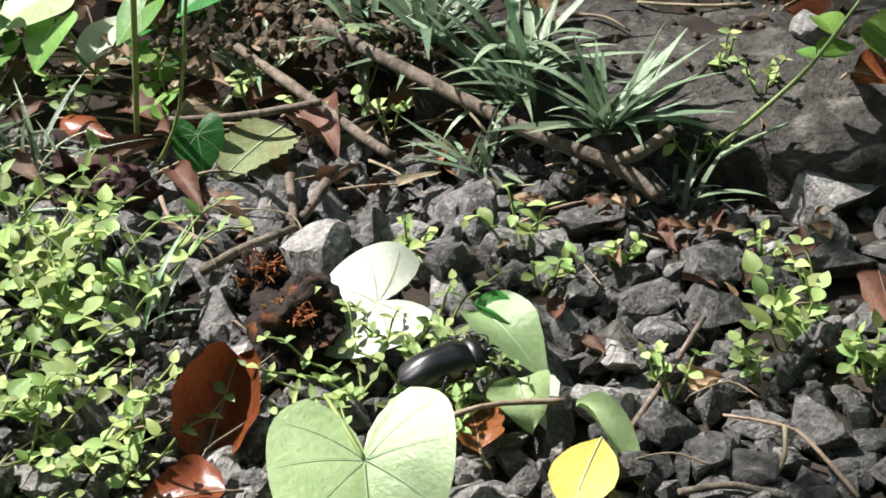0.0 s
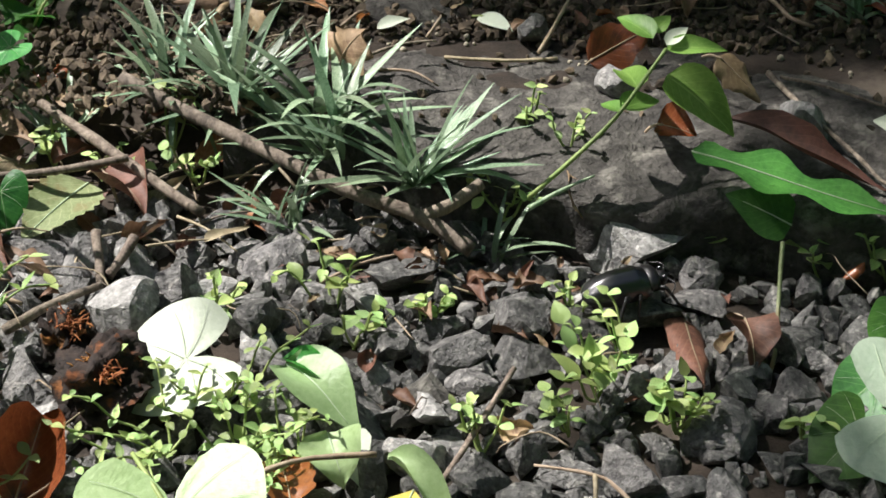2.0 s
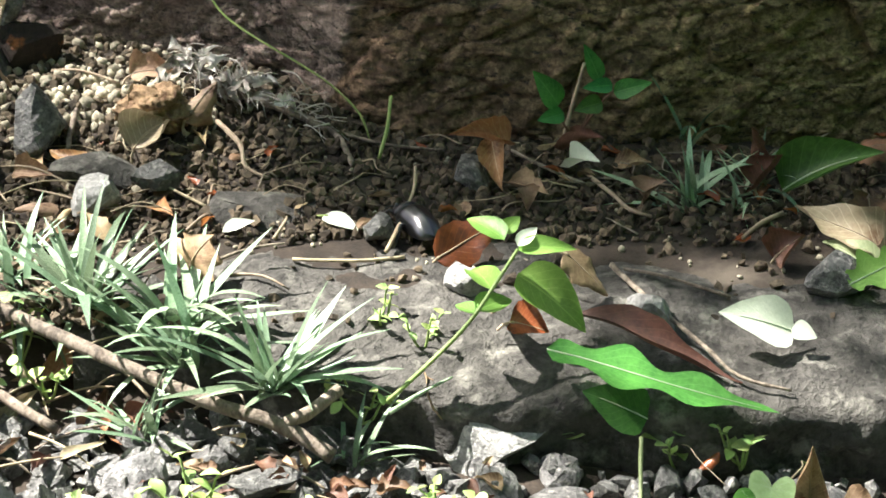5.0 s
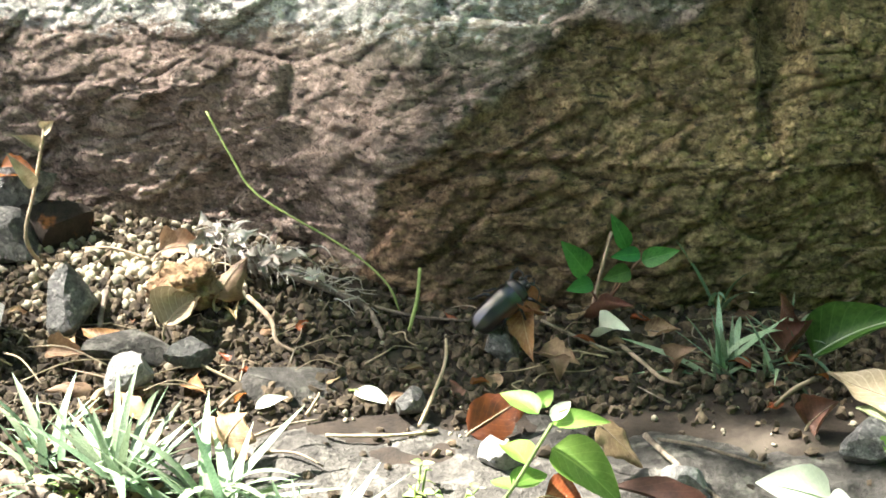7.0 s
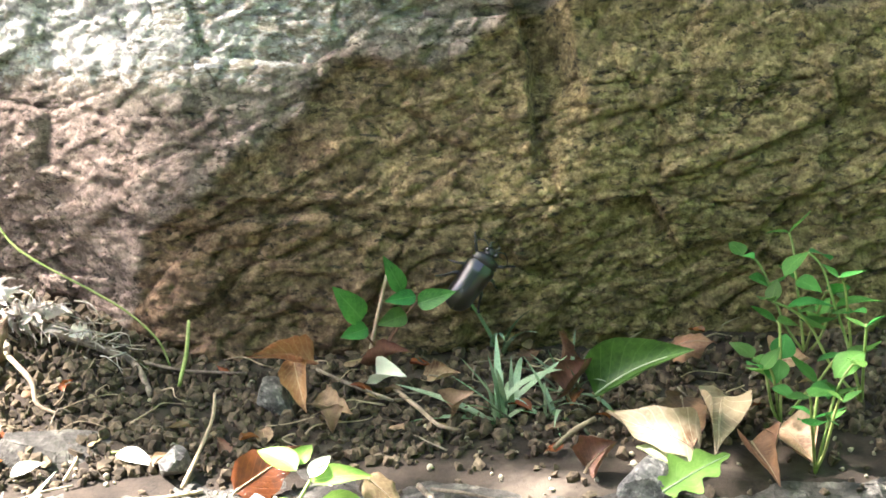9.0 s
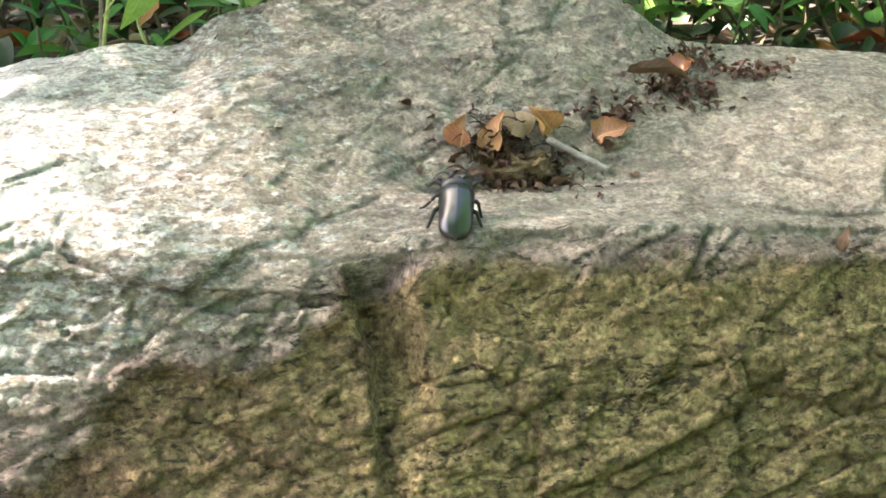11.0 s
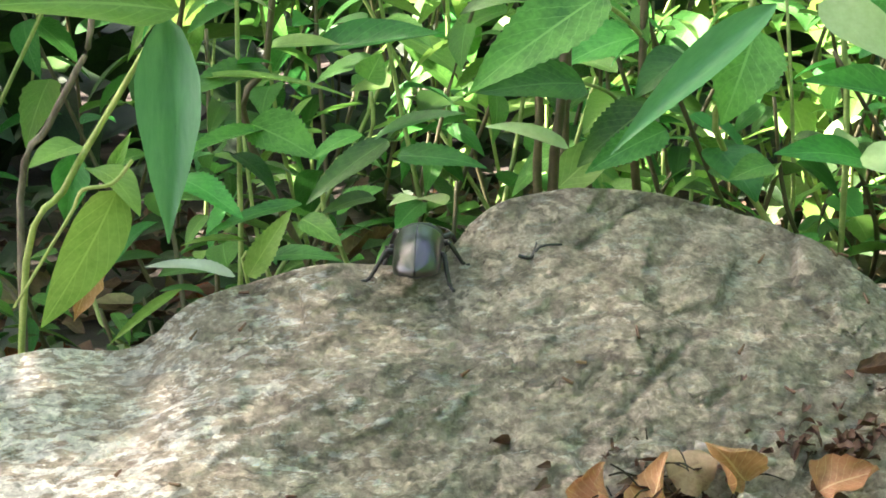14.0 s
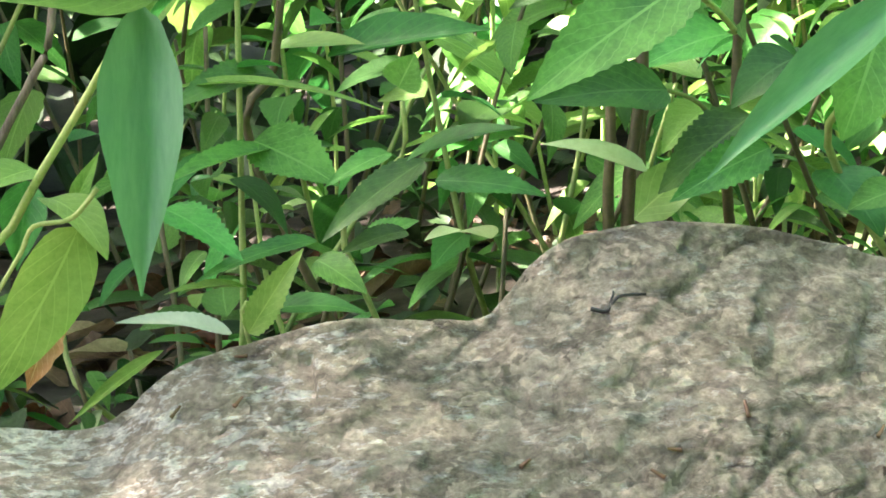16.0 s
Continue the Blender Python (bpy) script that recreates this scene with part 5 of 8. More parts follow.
# clutter where the gravel meets the planting
for i, (a, b, w, sf) in enumerate((
        ((-0.1750, 0.1144, 0.0160), (-0.1679, 0.1546, 0.0200), 0.018, "pale_leaf"), ((-0.1686, 0.1384, 0.0200), (-0.1568, 0.1208, 0.0160), 0.012, "tan"), ((-0.1748, 0.0780, 0.0120), (-0.1486, 0.0629, 0.0140), 0.014, "brown"),
        ((-0.1512, 0.0891, 0.0120), (-0.1287, 0.0768, 0.0120), 0.014, "umber"), ((-0.1321, 0.1212, 0.0140), (-0.1073, 0.0996, 0.0160), 0.013, "tan"), ((-0.1985, 0.1150, 0.0120), (-0.2041, 0.0878, 0.0160), 0.016, "umber"),
        ((-0.1937, 0.0754, 0.0100), (-0.1824, 0.0881, 0.0140), 0.012, "umber"), ((-0.1211, 0.1523, 0.0200), (-0.0923, 0.1612, 0.0220), 0.014, "brown"), ((-0.1357, 0.0751, 0.0100), (-0.1174, 0.0597, 0.0120), 0.012, "umber"),
        ((-0.1894, 0.0400, 0.0100), (-0.1673, 0.0290, 0.0100), 0.014, "umber"), ((-0.1188, 0.0454, 0.0100), (-0.0977, 0.0132, 0.0080), 0.012, "umber"), ((-0.0609, 0.0405, 0.0080), (-0.0452, 0.0554, 0.0100), 0.010, "tan"),
        ((-0.0293, 0.0398, 0.0100), (-0.0128, 0.0504, 0.0120), 0.006, "straw"), ((-0.0990, 0.0930, 0.0120), (-0.0812, 0.1015, 0.0160), 0.012, "umber"), ((-0.0568, 0.1479, 0.0300), (-0.0791, 0.1493, 0.0340), 0.014, "brown"))):
    lay_leaf(a, b, w, "ovate", M[sf], "withered %s leaf in the litter" % {"pale_leaf": "pale bleached", "tan": "dry tan", "brown": "reddish brown", "umber": "dark brown", "straw": "straw-coloured"}[sf],
             up=(0.2 * math.sin(i * 3), -0.2, 1), fold=0.4, bend=0.5, wave=0.25, seed=170 + i, group="withered leaves in the litter")
for i in range(46):
    rnd = random.Random(2600 + i)
    x, y = rnd.uniform(-0.22, 0.06), rnd.uniform(0.02, 0.17)
    a, ln = rnd.uniform(-1.2, 1.2), rnd.uniform(0.012, 0.04)
    z = ground_z(x, y) + 0.004
    e = (x + ln * math.cos(a), y + ln * math.sin(a) * 0.7, ground_z(x + ln * math.cos(a), y + ln * math.sin(a) * 0.7) + rnd.uniform(0.003, 0.012))
    stick([(x, y, z), ((x + e[0]) / 2 + 0.002, (y + e[1]) / 2, (z + e[2]) / 2 + 0.003), e], rnd.uniform(0.0004, 0.0009), 0.0004, "thin dry straw in the ground litter", M["straw"] if i % 3 else M["bark"], name="straw", seed=i)

for i in range(36):
    rnd = random.Random(3600 + i)
    x, y = rnd.uniform(-0.20, 0.30), rnd.uniform(-0.15, 0.03)
    a, ln = rnd.uniform(0, 6.28), rnd.uniform(0.012, 0.045)
    e = Vector((math.cos(a), math.sin(a), 0)) * ln
    p = Vector((x, y, 0.008 + rnd.uniform(0, 0.006)))
    stick([p, p + e * 0.35 + Vector((rnd.gauss(0, 0.003), rnd.gauss(0, 0.003), 0.003)), p + e * 0.7 + Vector((rnd.gauss(0, 0.003), rnd.gauss(0, 0.003), 0.002)), p + e - Vector((0, 0, 0.003))],
          rnd.uniform(0.0002, 0.0005), 0.0002, "thin root across the gravel stones", M["straw"] if i % 4 else M["bark"], name="thin_root", seed=i)

for i in range(44):
    rnd = random.Random(9600 + i)
    x, y = (rnd.gauss(0.10, 0.035), rnd.gauss(0.022, 0.012)) if i < 26 else (rnd.uniform(-0.08, 0.22), rnd.uniform(-0.06, 0.03))
    a, ln = rnd.uniform(0, 6.28), rnd.uniform(0.006, 0.015)
    z = ground_z(x, y) + rnd.uniform(0.008, 0.013)
    lay_leaf((x, y, z), (x + ln * math.cos(a), y + ln * math.sin(a), z + rnd.uniform(-0.002, 0.004)), ln * rnd.uniform(0.35, 0.7), "ovate", M[rnd.choice(("umber", "umber", "tan"))],
             "small withered leaf scrap between stones", fold=0.3, bend=0.7, wave=0.35, seed=i * 5, n=6, k=2, name="leaf_scrap", group="leaf scraps in the gravel")

# dense litter at the planting's edge
for i in range(64):
    rnd = random.Random(6600 + i)
    x, y = rnd.uniform(-0.27, 0.0), rnd.uniform(0.045, 0.22)
    a, ln = rnd.uniform(0, 6.28), rnd.uniform(0.012, 0.034)
    z = ground_z(x, y) + 0.004
    lay_leaf((x, y, z), (x + ln * math.cos(a), y + ln * math.sin(a), z + rnd.uniform(0, 0.010)), ln * rnd.uniform(0.35, 0.6), "ovate", M[rnd.choice(("tan", "umber", "khaki", "amber", "umber", "tan"))],
             "withered curled leaf in the litter", up=(rnd.gauss(0, 0.3), -0.3, 1), fold=0.3, bend=rnd.uniform(0.2, 0.9), wave=0.3, seed=i * 3 + 1, n=8, k=2, group="withered leaves in the litter")
for i in range(60):
    rnd = random.Random(7600 + i)
    x, y = rnd.uniform(-0.26, 0.02), rnd.uniform(0.03, 0.22)
    a, ln = rnd.uniform(0, 6.28), rnd.uniform(0.015, 0.06)
    e = Vector((math.cos(a), math.sin(a) * 0.7, 0)) * ln
    p = Vector((x, y, ground_z(x, y) + rnd.uniform(0.003, 0.012)))
    stick([p, p + e * 0.5 + Vector((0, 0, rnd.uniform(0, 0.006))), p + e], rnd.uniform(0.0003, 0.0008), 0.0003, "thin dry straw in the ground litter", M["straw"], name="straw", seed=i)
for i in range(7):
    rnd = random.Random(8600 + i)
    x, y = rnd.uniform(-0.24, -0.10), rnd.uniform(0.09, 0.14)
    weed((x, y, ground_z(x, y)), 0.030, 3, rnd.uniform(0.010, 0.018), 340 + i, BRIGHT_LEAVES if i % 2 else GREEN_LEAVES, "small green weed among dry litter", "seedling", 2, 0.7, 0.0007, group="seedlings")

# rotten wood and the crumpled leaf
def lump(at, size, seed, material, label, name, crease=14.0):
    bm = bmesh.new()
    bmesh.ops.create_icosphere(bm, subdivisions=5, radius=1.0)
    for v in bm.verts:
        p = v.co.copy()
        k = 1 + 0.42 * noise.noise(p * 1.7 + Vector((seed, 0, 0))) - 0.30 * abs(noise.noise(p * crease * 0.3 + Vector((0, seed, 0)))) + 0.10 * noise.noise(p * crease)
        v.co = Vector((p.x * size[0], p.y * size[1], p.z * size[2])) * k * 0.55
    ob = part(name, bm, material)
    ob.location = at
    return tagged(ob, label, "debris")


def rotten_wood(at, size, seed, label, tufts):
    """A lump of rotten wood with frayed tufts of pith on it."""
    ob = lump(at, size, seed, M["rotten"], label, "rotten_wood")
    rnd = random.Random(seed)
    for k in range(tufts):
        bm = bmesh.new()
        c = Vector((rnd.uniform(-0.2, 0.25) * size[0], rnd.uniform(-0.35, 0.1) * size[1], rnd.uniform(0.30, 0.48) * size[2]))
        for i in range(26):
            d = Vector((rnd.gauss(0, 1), rnd.gauss(-0.2, 1), rnd.gauss(0.5, 0.7))).normalized() * rnd.uniform(0.002, 0.006)
            p = c + Vector((rnd.gauss(0, 0.002), rnd.gauss(0, 0.002), 0))
            tube(bm, [p, p + d * 0.6 + Vector((0, 0, 0.0006)), p + d], 0.0005, 0.0002, 4, 0.3, i)
        tagged(part("pith", bm, M["pith"], ob, "frayed rust-coloured pith"), kind="stuff")
    for k in range(3):
        bm = bmesh.new()
        leaf(bm, size[0] * rnd.uniform(0.4, 0.7), size[0] * 0.25, "oblong", 0.3, 0.6, 0.5, 0.4, 0.2, 10, 2, seed + k, ragged=0.6)
        flake = part("bark_flake", bm, M["rotten"], ob)
        flake.matrix_basis = pose(rnd.uniform(-0.5, 0.3) * size[0], rnd.uniform(-0.6, -0.3) * size[1], rnd.uniform(0.0, 0.3) * size[2], rnd.uniform(20, 80), rnd.uniform(-30, 30), rnd.uniform(-60, 60))
    return ob


M["pith"] = mat("rust_pith", (0.14, 0.04, 0.012), (0.40, 0.17, 0.05), 200, 900, 0.9, 0.5, 0.2)
rotten_wood((-0.0490, -0.0608, 0.0120), (0.036, 0.034, 0.034), 3, "charred rotten wood knot with orange pith", 3)
rotten_wood((-0.0643, -0.0398, 0.0180), (0.018, 0.016, 0.024), 8, "small rust-coloured rotten wood scrap", 3)
crumpled = lump((-0.1400, 0.0204, 0.0140), (0.034, 0.028, 0.022), 5, M["maroon"], "crumpled wrinkled maroon dead leaf", "crumpled_leaf", 16)
for i in range(7):
    rnd = random.Random(310 + i)
    bm = bmesh.new()
    leaf(bm, rnd.uniform(0.016, 0.026), rnd.uniform(0.010, 0.016), "oblong", 0.3, 1.2, 0.5, 0.7, 0.0, 16, 5, 310 + i, curl=1.3, ragged=0.4)
    part("leaf_fold", bm, M["maroon"], crumpled).matrix_basis = pose(rnd.uniform(-0.016, 0.006), rnd.uniform(-0.012, 0.004), rnd.uniform(0.002, 0.009), rnd.uniform(-10, 40), rnd.uniform(-40, 40), rnd.uniform(-110, -20))

lump((-0.0060, 0.2700, 0.0540), (0.034, 0.024, 0.020), 12, M["matted"], "matted brown fibrous leaf remnant on the soil", "fibre_mat", 30)

# twigs
stick([(-0.0727, 0.1170, 0.0400), (-0.0309, 0.0895, 0.0340), (0.0226, 0.0544, 0.0280), (0.0548, 0.0461, 0.0200), (0.0742, 0.0367, 0.0120)], 0.0027, 0.0030, "thick grey-brown forked twig on the ground",
      fork=[[(0.0548, 0.0461, 0.0200), (0.0665, 0.0483, 0.0260), (0.0773, 0.0539, 0.0320)]], seed=2)
stick([(-0.1215, 0.1252, 0.0300), (-0.0983, 0.1072, 0.0270), (-0.0645, 0.0781, 0.0220), (-0.0324, 0.0570, 0.0120)], 0.0022, 0.0021, "straight pale brown stick across the stones", seed=3)
stick([(-0.1243, 0.0637, 0.0220), (-0.0944, 0.0656, 0.0240), (-0.0637, 0.0749, 0.0260)], 0.0012, 0.0018, "thin dark twig across a leaf", seed=4)
stick([(-0.0699, 0.0353, 0.0160), (-0.0629, 0.0075, 0.0100)], 0.0019, 0.0019, "short brown twig standing between stones", seed=5)
stick([(-0.0550, 0.0347, 0.0140), (-0.0613, 0.0139, 0.0100)], 0.0022, 0.0020, "short grey twig on the stones", seed=6)
stick([(-0.0920, -0.0242, 0.0100), (-0.0785, -0.0120, 0.0130), (-0.0622, 0.0045, 0.0120)], 0.0022, 0.0014, "curved grey root lying on gravel", seed=7)
stick([(0.0911, -0.0450, 0.0160), (0.0811, -0.0687, 0.0120), (0.0678, -0.0993, 0.0080)], 0.0011, 0.0011, "straight pale stick between gravel stones", M["bark"], seed=8)
stick([(-0.1173, 0.0184, 0.0140), (-0.1080, 0.0024, 0.0120), (-0.0897, -0.0066, 0.0100)], 0.0011, 0.0008, "pale bent root on dark stones", M["straw"], seed=9)
stick([(0.0981, -0.0928, 0.0120), (0.1180, -0.0968, 0.0120), (0.1269, -0.1034, 0.0100), (0.1402, -0.1243, 0.0080)], 0.0005, 0.0009, "thin brown branching root on gravel", M["straw"], fork=[[(0.1180, -0.0968, 0.0120), (0.1175, -0.1099, 0.0100), (0.1136, -0.1192, 0.0060)]], seed=10)
stick([(0.0846, -0.1319, 0.0120), (0.1019, -0.1271, 0.0120), (0.1194, -0.1275, 0.0080)], 0.0011, 0.0012, "thin curved brown twig on gravel", seed=11)
stick([(-0.0010, -0.1229, 0.0200), (0.0213, -0.1127, 0.0260), (0.0476, -0.1050, 0.0240)], 0.0009, 0.0010, "thin brown vine stem over weeds", M["straw"], seed=12)
stick([(0.1949, 0.1384, 0.0400), (0.2078, 0.1027, 0.0400), (0.2218, 0.0706, 0.0400), (0.2330, 0.0538, 0.0360), (0.2522, 0.0463, 0.0340)], 0.0013, 0.0006, "pale tapering twig across the edging slab", M["bark"], seed=14)
stick([(0.0591, 0.1461, 0.0390), (0.0854, 0.1447, 0.0390), (0.1070, 0.1478, 0.0390)], 0.0008, 0.0008, "thin pale straw on the slab", M["straw"], name="straw", seed=15)
stick([(0.1893, 0.0208, 0.0300), (0.1877, 0.0065, 0.0180), (0.1852, -0.0155, 0.0080), (0.1810, -0.0319, 0.0060)], 0.0009, 0.0008, "olive bent plant stem leaning on gravel", M["olive"], seed=16)
stick([(-0.1430, 0.0755, 0.0040), (-0.1327, 0.0554, 0.0500), (-0.1245, 0.0429, 0.1000)], 0.0013, 0.0012, "upright green plant stem", M["weed_stem"], name="green_shoot", seed=17, rough=0.03)
stick([(-0.1288, 0.0555, 0.0060), (-0.1131, 0.0432, 0.0400), (-0.1019, 0.0349, 0.1000)], 0.0008, 0.0007, "thin upright green plant stem", M["weed_stem"], name="green_shoot", seed=18, rough=0.03)

# mondo grass round the twig
for i, (at, ln, n) in enumerate((((0.0513, 0.0686, 0.0260), 0.064, 34), ((0.0172, 0.0886, 0.0260), 0.066, 26), ((0.0005, 0.0611, 0.0100), 0.044, 20), ((-0.0227, 0.1143, 0.0340), 0.064, 26),
                                 ((0.0812, 0.0456, 0.0080), 0.040, 10), ((-0.0558, 0.1271, 0.0300), 0.052, 22), ((-0.0309, 0.1209, 0.0300), 0.060, 26), ((0.0122, 0.1080, 0.0300), 0.064, 26),
                                 ((-0.0597, 0.1425, 0.0340), 0.052, 20), ((-0.1002, 0.1221, 0.0120), 0.048, 14))):
    grass_clump(at, ln, n, 20 + i)
for i, (at, ln, n) in enumerate((((-0.1783, 0.0484, 0.0080), 0.070, 16), ((-0.1502, 0.0002, 0.0060), 0.060, 14), ((-0.1030, -0.0567, 0.0080), 0.050, 12), ((-0.1354, 0.0112, 0.0060), 0.055, 8), ((-0.1782, 0.0179, 0.0060), 0.06, 10), ((-0.1527, 0.0333, 0.0080), 0.05, 8), ((-0.2058, 0.0607, 0.0100), 0.07, 12))):
    grass_clump(at, ln, n, 60 + i, "pale striped grass tuft with thin lax blades", 80, wide=1.4)

# weeds
for i, (at, h, st, sz) in enumerate((
        ((-0.1551, -0.0250, 0.0100), 0.034, 9, 0.0105), ((-0.1351, -0.0414, 0.0100), 0.034, 8, 0.0100), ((-0.1484, -0.0673, 0.0080), 0.030, 8, 0.0100), ((-0.1254, -0.0686, 0.0080), 0.030, 8, 0.0095),
        ((-0.1346, -0.1042, 0.0080), 0.030, 7, 0.0095), ((-0.1117, -0.1232, 0.0060), 0.028, 8, 0.0080), ((-0.1232, -0.1410, 0.0060), 0.028, 8, 0.0085), ((-0.0928, -0.1299, 0.0060), 0.024, 6, 0.0075),
        ((-0.1189, -0.0478, 0.0080), 0.030, 6, 0.0100), ((-0.1744, -0.0448, 0.0100), 0.034, 9, 0.0105), ((-0.1486, -0.1198, 0.0100), 0.034, 9, 0.0100),
        ((-0.0083, -0.0611, 0.0100), 0.022, 8, 0.0062), ((-0.0223, -0.0845, 0.0100), 0.022, 7, 0.0060), ((0.0008, -0.0855, 0.0100), 0.018, 7, 0.0060), ((0.0210, -0.0962, 0.0080), 0.018, 6, 0.0060),
        ((-0.0327, -0.0915, 0.0100), 0.022, 5, 0.0050), ((0.0118, -0.0820, 0.0080), 0.018, 6, 0.0065))):
    weed(at, h * 0.9, max(st - 1, 4), sz * 0.92, 100 + i, nodes=4, flop=1.6, r=0.00055)
for i, (at, h, st, sz, k) in enumerate((
        ((0.0238, 0.0038, 0.0080), 0.026, 5, 0.0125, 2), ((0.0330, -0.0174, 0.0080), 0.020, 3, 0.0110, 2), ((-0.0183, -0.0034, 0.0080), 0.016, 4, 0.0090, 2),
        ((0.0587, -0.0015, 0.0060), 0.012, 4, 0.0085, 2), ((0.1132, 0.0030, 0.0060), 0.014, 4, 0.0070, 3), ((0.0814, -0.0774, 0.0080), 0.018, 5, 0.0090, 3),
        ((0.1202, -0.0441, 0.0080), 0.026, 5, 0.0150, 2), ((0.1104, -0.0641, 0.0080), 0.014, 4, 0.0090, 2), ((0.1332, -0.0297, 0.0080), 0.034, 3, 0.0095, 3), ((0.1471, -0.0608, 0.0080), 0.020, 4, 0.0120, 2),
        ((0.1210, -0.0379, 0.0080), 0.020, 4, 0.0110, 2), ((0.1486, -0.0589, 0.0060), 0.018, 4, 0.0110, 2), ((0.1665, 0.0498, 0.0100), 0.016, 4, 0.0100, 2), ((0.2074, 0.0379, 0.0080), 0.018, 3, 0.0110, 2),
        ((0.2332, 0.0357, 0.0100), 0.022, 4, 0.0100, 2), ((0.2537, -0.0189, 0.0080), 0.018, 5, 0.0120, 2), ((0.1905, -0.0652, 0.0080), 0.012, 4, 0.0100, 2),
        ((0.0859, 0.0588, 0.0180), 0.018, 6, 0.0090, 3), ((-0.0534, 0.1059, 0.0120), 0.030, 3, 0.0115, 3), ((-0.0390, 0.0893, 0.0100), 0.020, 3, 0.0110, 2),
        ((-0.1018, 0.1045, 0.0080), 0.026, 4, 0.0090, 3), ((-0.0701, 0.0904, 0.0080), 0.020, 3, 0.0090, 2), ((-0.1739, 0.0897, 0.0080), 0.026, 4, 0.0110, 2))):
    weed(at, h * 0.75, min(st, 4), sz * 0.80, 200 + i, label="light green seedling with rounded leaves between stones", name="seedling", nodes=min(k, 2), flop=0.8, group="seedlings", r=0.0006)
for i, (at, h, st, sz) in enumerate((((-0.2112, 0.1461, 0.0200), 0.04, 2, 0.022), ((-0.1561, 0.1492, 0.0200), 0.04, 2, 0.020), ((-0.2335, 0.1161, 0.0160), 0.04, 2, 0.024),
                                     ((-0.1388, 0.1620, 0.0200), 0.04, 3, 0.020))):
    weed(at, h, st, sz, 300 + i, GREEN_LEAVES, "broad-leaved green weed at the gravel's edge", "broad_weed", 2, 0.6, 0.0009, group="broad-leaved weeds")

for i, (at, tip, size, surface) in enumerate((((-0.1905, 0.1180, 0.046), (-0.2080, 0.1080, 0.040), 0.034, "heart"), ((-0.1830, 0.1040, 0.040), (-0.1880, 0.0920, 0.032), 0.026, "bright"), ((-0.1480, 0.1190, 0.042), (-0.1560, 0.1080, 0.034), 0.024, "green"),
                                             ((-0.1230, 0.1330, 0.044), (-0.1330, 0.1260, 0.040), 0.022, "green"), ((-0.2050, 0.0700, 0.030), (-0.2170, 0.0660, 0.024), 0.016, "weed"))):
    heart_thing(at, tip, size, M[surface], "broad green weed leaf standing over litter", up=(-0.35, -0.35, 0.9), seed=230 + i, cup=0.2, stalk_to=(at[0] + 0.012, at[1] + 0.012, 0.012))

# the sprout that leans over the slab
def sprout():
    base = Vector((0.0955, 0.0506, 0.0280))
    top = tagged(empty("sprout", Matrix.Translation(base)), "leaning sprout with pale stem and young green leaves", "plant")
    line = [Vector(p) - base for p in ((0.0955, 0.0506, 0.0280), (0.1124, 0.0513, 0.0460), (0.1271, 0.0577, 0.0600), (0.1389, 0.0701, 0.0720), (0.1460, 0.0771, 0.0800))]
    bm = bmesh.new()
    tube(bm, line, 0.0010, 0.0007, 7)
    part("stem", bm, M["weed_stem"], top)
    for a, b, w, kind, surface, bend in (
            ((0.1460, 0.0771, 0.0800), (0.1698, 0.0813, 0.0780), 0.0105, "ovate", "bright", 0.5), ((0.1411, 0.0816, 0.0820), (0.1280, 0.1001, 0.0820), 0.012, "ovate", "bright", 0.5),
            ((0.1414, 0.0866, 0.0820), (0.1482, 0.0937, 0.0860), 0.008, "ovate", "bright", 0.4), ((0.1458, 0.0760, 0.0820), (0.1545, 0.0881, 0.0840), 0.007, "ovate", "pale_leaf", 0.3),
            ((0.1292, 0.0609, 0.0620), (0.1450, 0.0769, 0.0580), 0.012, "ovate", "bright", 0.4), ((0.1359, 0.0698, 0.0660), (0.1300, 0.1057, 0.0560), 0.014, "ovate", "bright", 0.6),
            ((0.1482, 0.0899, 0.0620), (0.1751, 0.0753, 0.0440), 0.024, "ovate", "bright", 0.6), ((0.1292, 0.0586, 0.0620), (0.1222, 0.0727, 0.0580), 0.008, "ovate", "bright", 0.3)):
        ob = lay_leaf(Vector(a) - base, Vector(b) - base, w, kind, M[surface], "", up=(0, -0.45, 1), fold=0.3, bend=bend, parent=top, name="leaf", seed=7)
    return top


sprout()
lay_leaf((0.1200, 0.1440, 0.0400), (0.1490, 0.1570, 0.0520), 0.019, "ovate", M["russet"], "glossy red-brown cupped leaf behind the slab", up=(-0.1, -0.8, 0.5), fold=0.8, bend=0.45, wave=0.12, seed=22)
lay_leaf((0.1571, 0.0584, 0.0460), (0.2443, 0.0315, 0.0340), 0.023, "lobed", M["green"], "large lobed green leaf lying on the slab", up=(-0.05, -0.3, 1), fold=0.15, bend=0.15, wave=0.10, seed=34, n=26, k=5)
lay_leaf((0.1950, 0.0395, 0.0260), (0.1693, 0.0408, 0.0380), 0.022, "ovate", M["green"], "green leaf hanging over the slab's edge", up=(0.1, -0.7, 0.7), fold=0.2, bend=0.4, seed=35)
lay_leaf((0.1718, 0.0891, 0.0440), (0.2344, 0.0504, 0.0380), 0.013, "lance", M["umber"], "long dark curled dead leaf on the slab", up=(0, -0.2, 1), fold=0.9, bend=0.2, wave=0.25, seed=36)
lay_leaf((0.1707, 0.1163, 0.0580), (0.1885, 0.1079, 0.0420), 0.018, "ovate", M["tan"], "curled tan dry leaf with brown tip", up=(0.6, -0.6, 0.6), fold=0.7, bend=0.5, wave=0.1, seed=37)
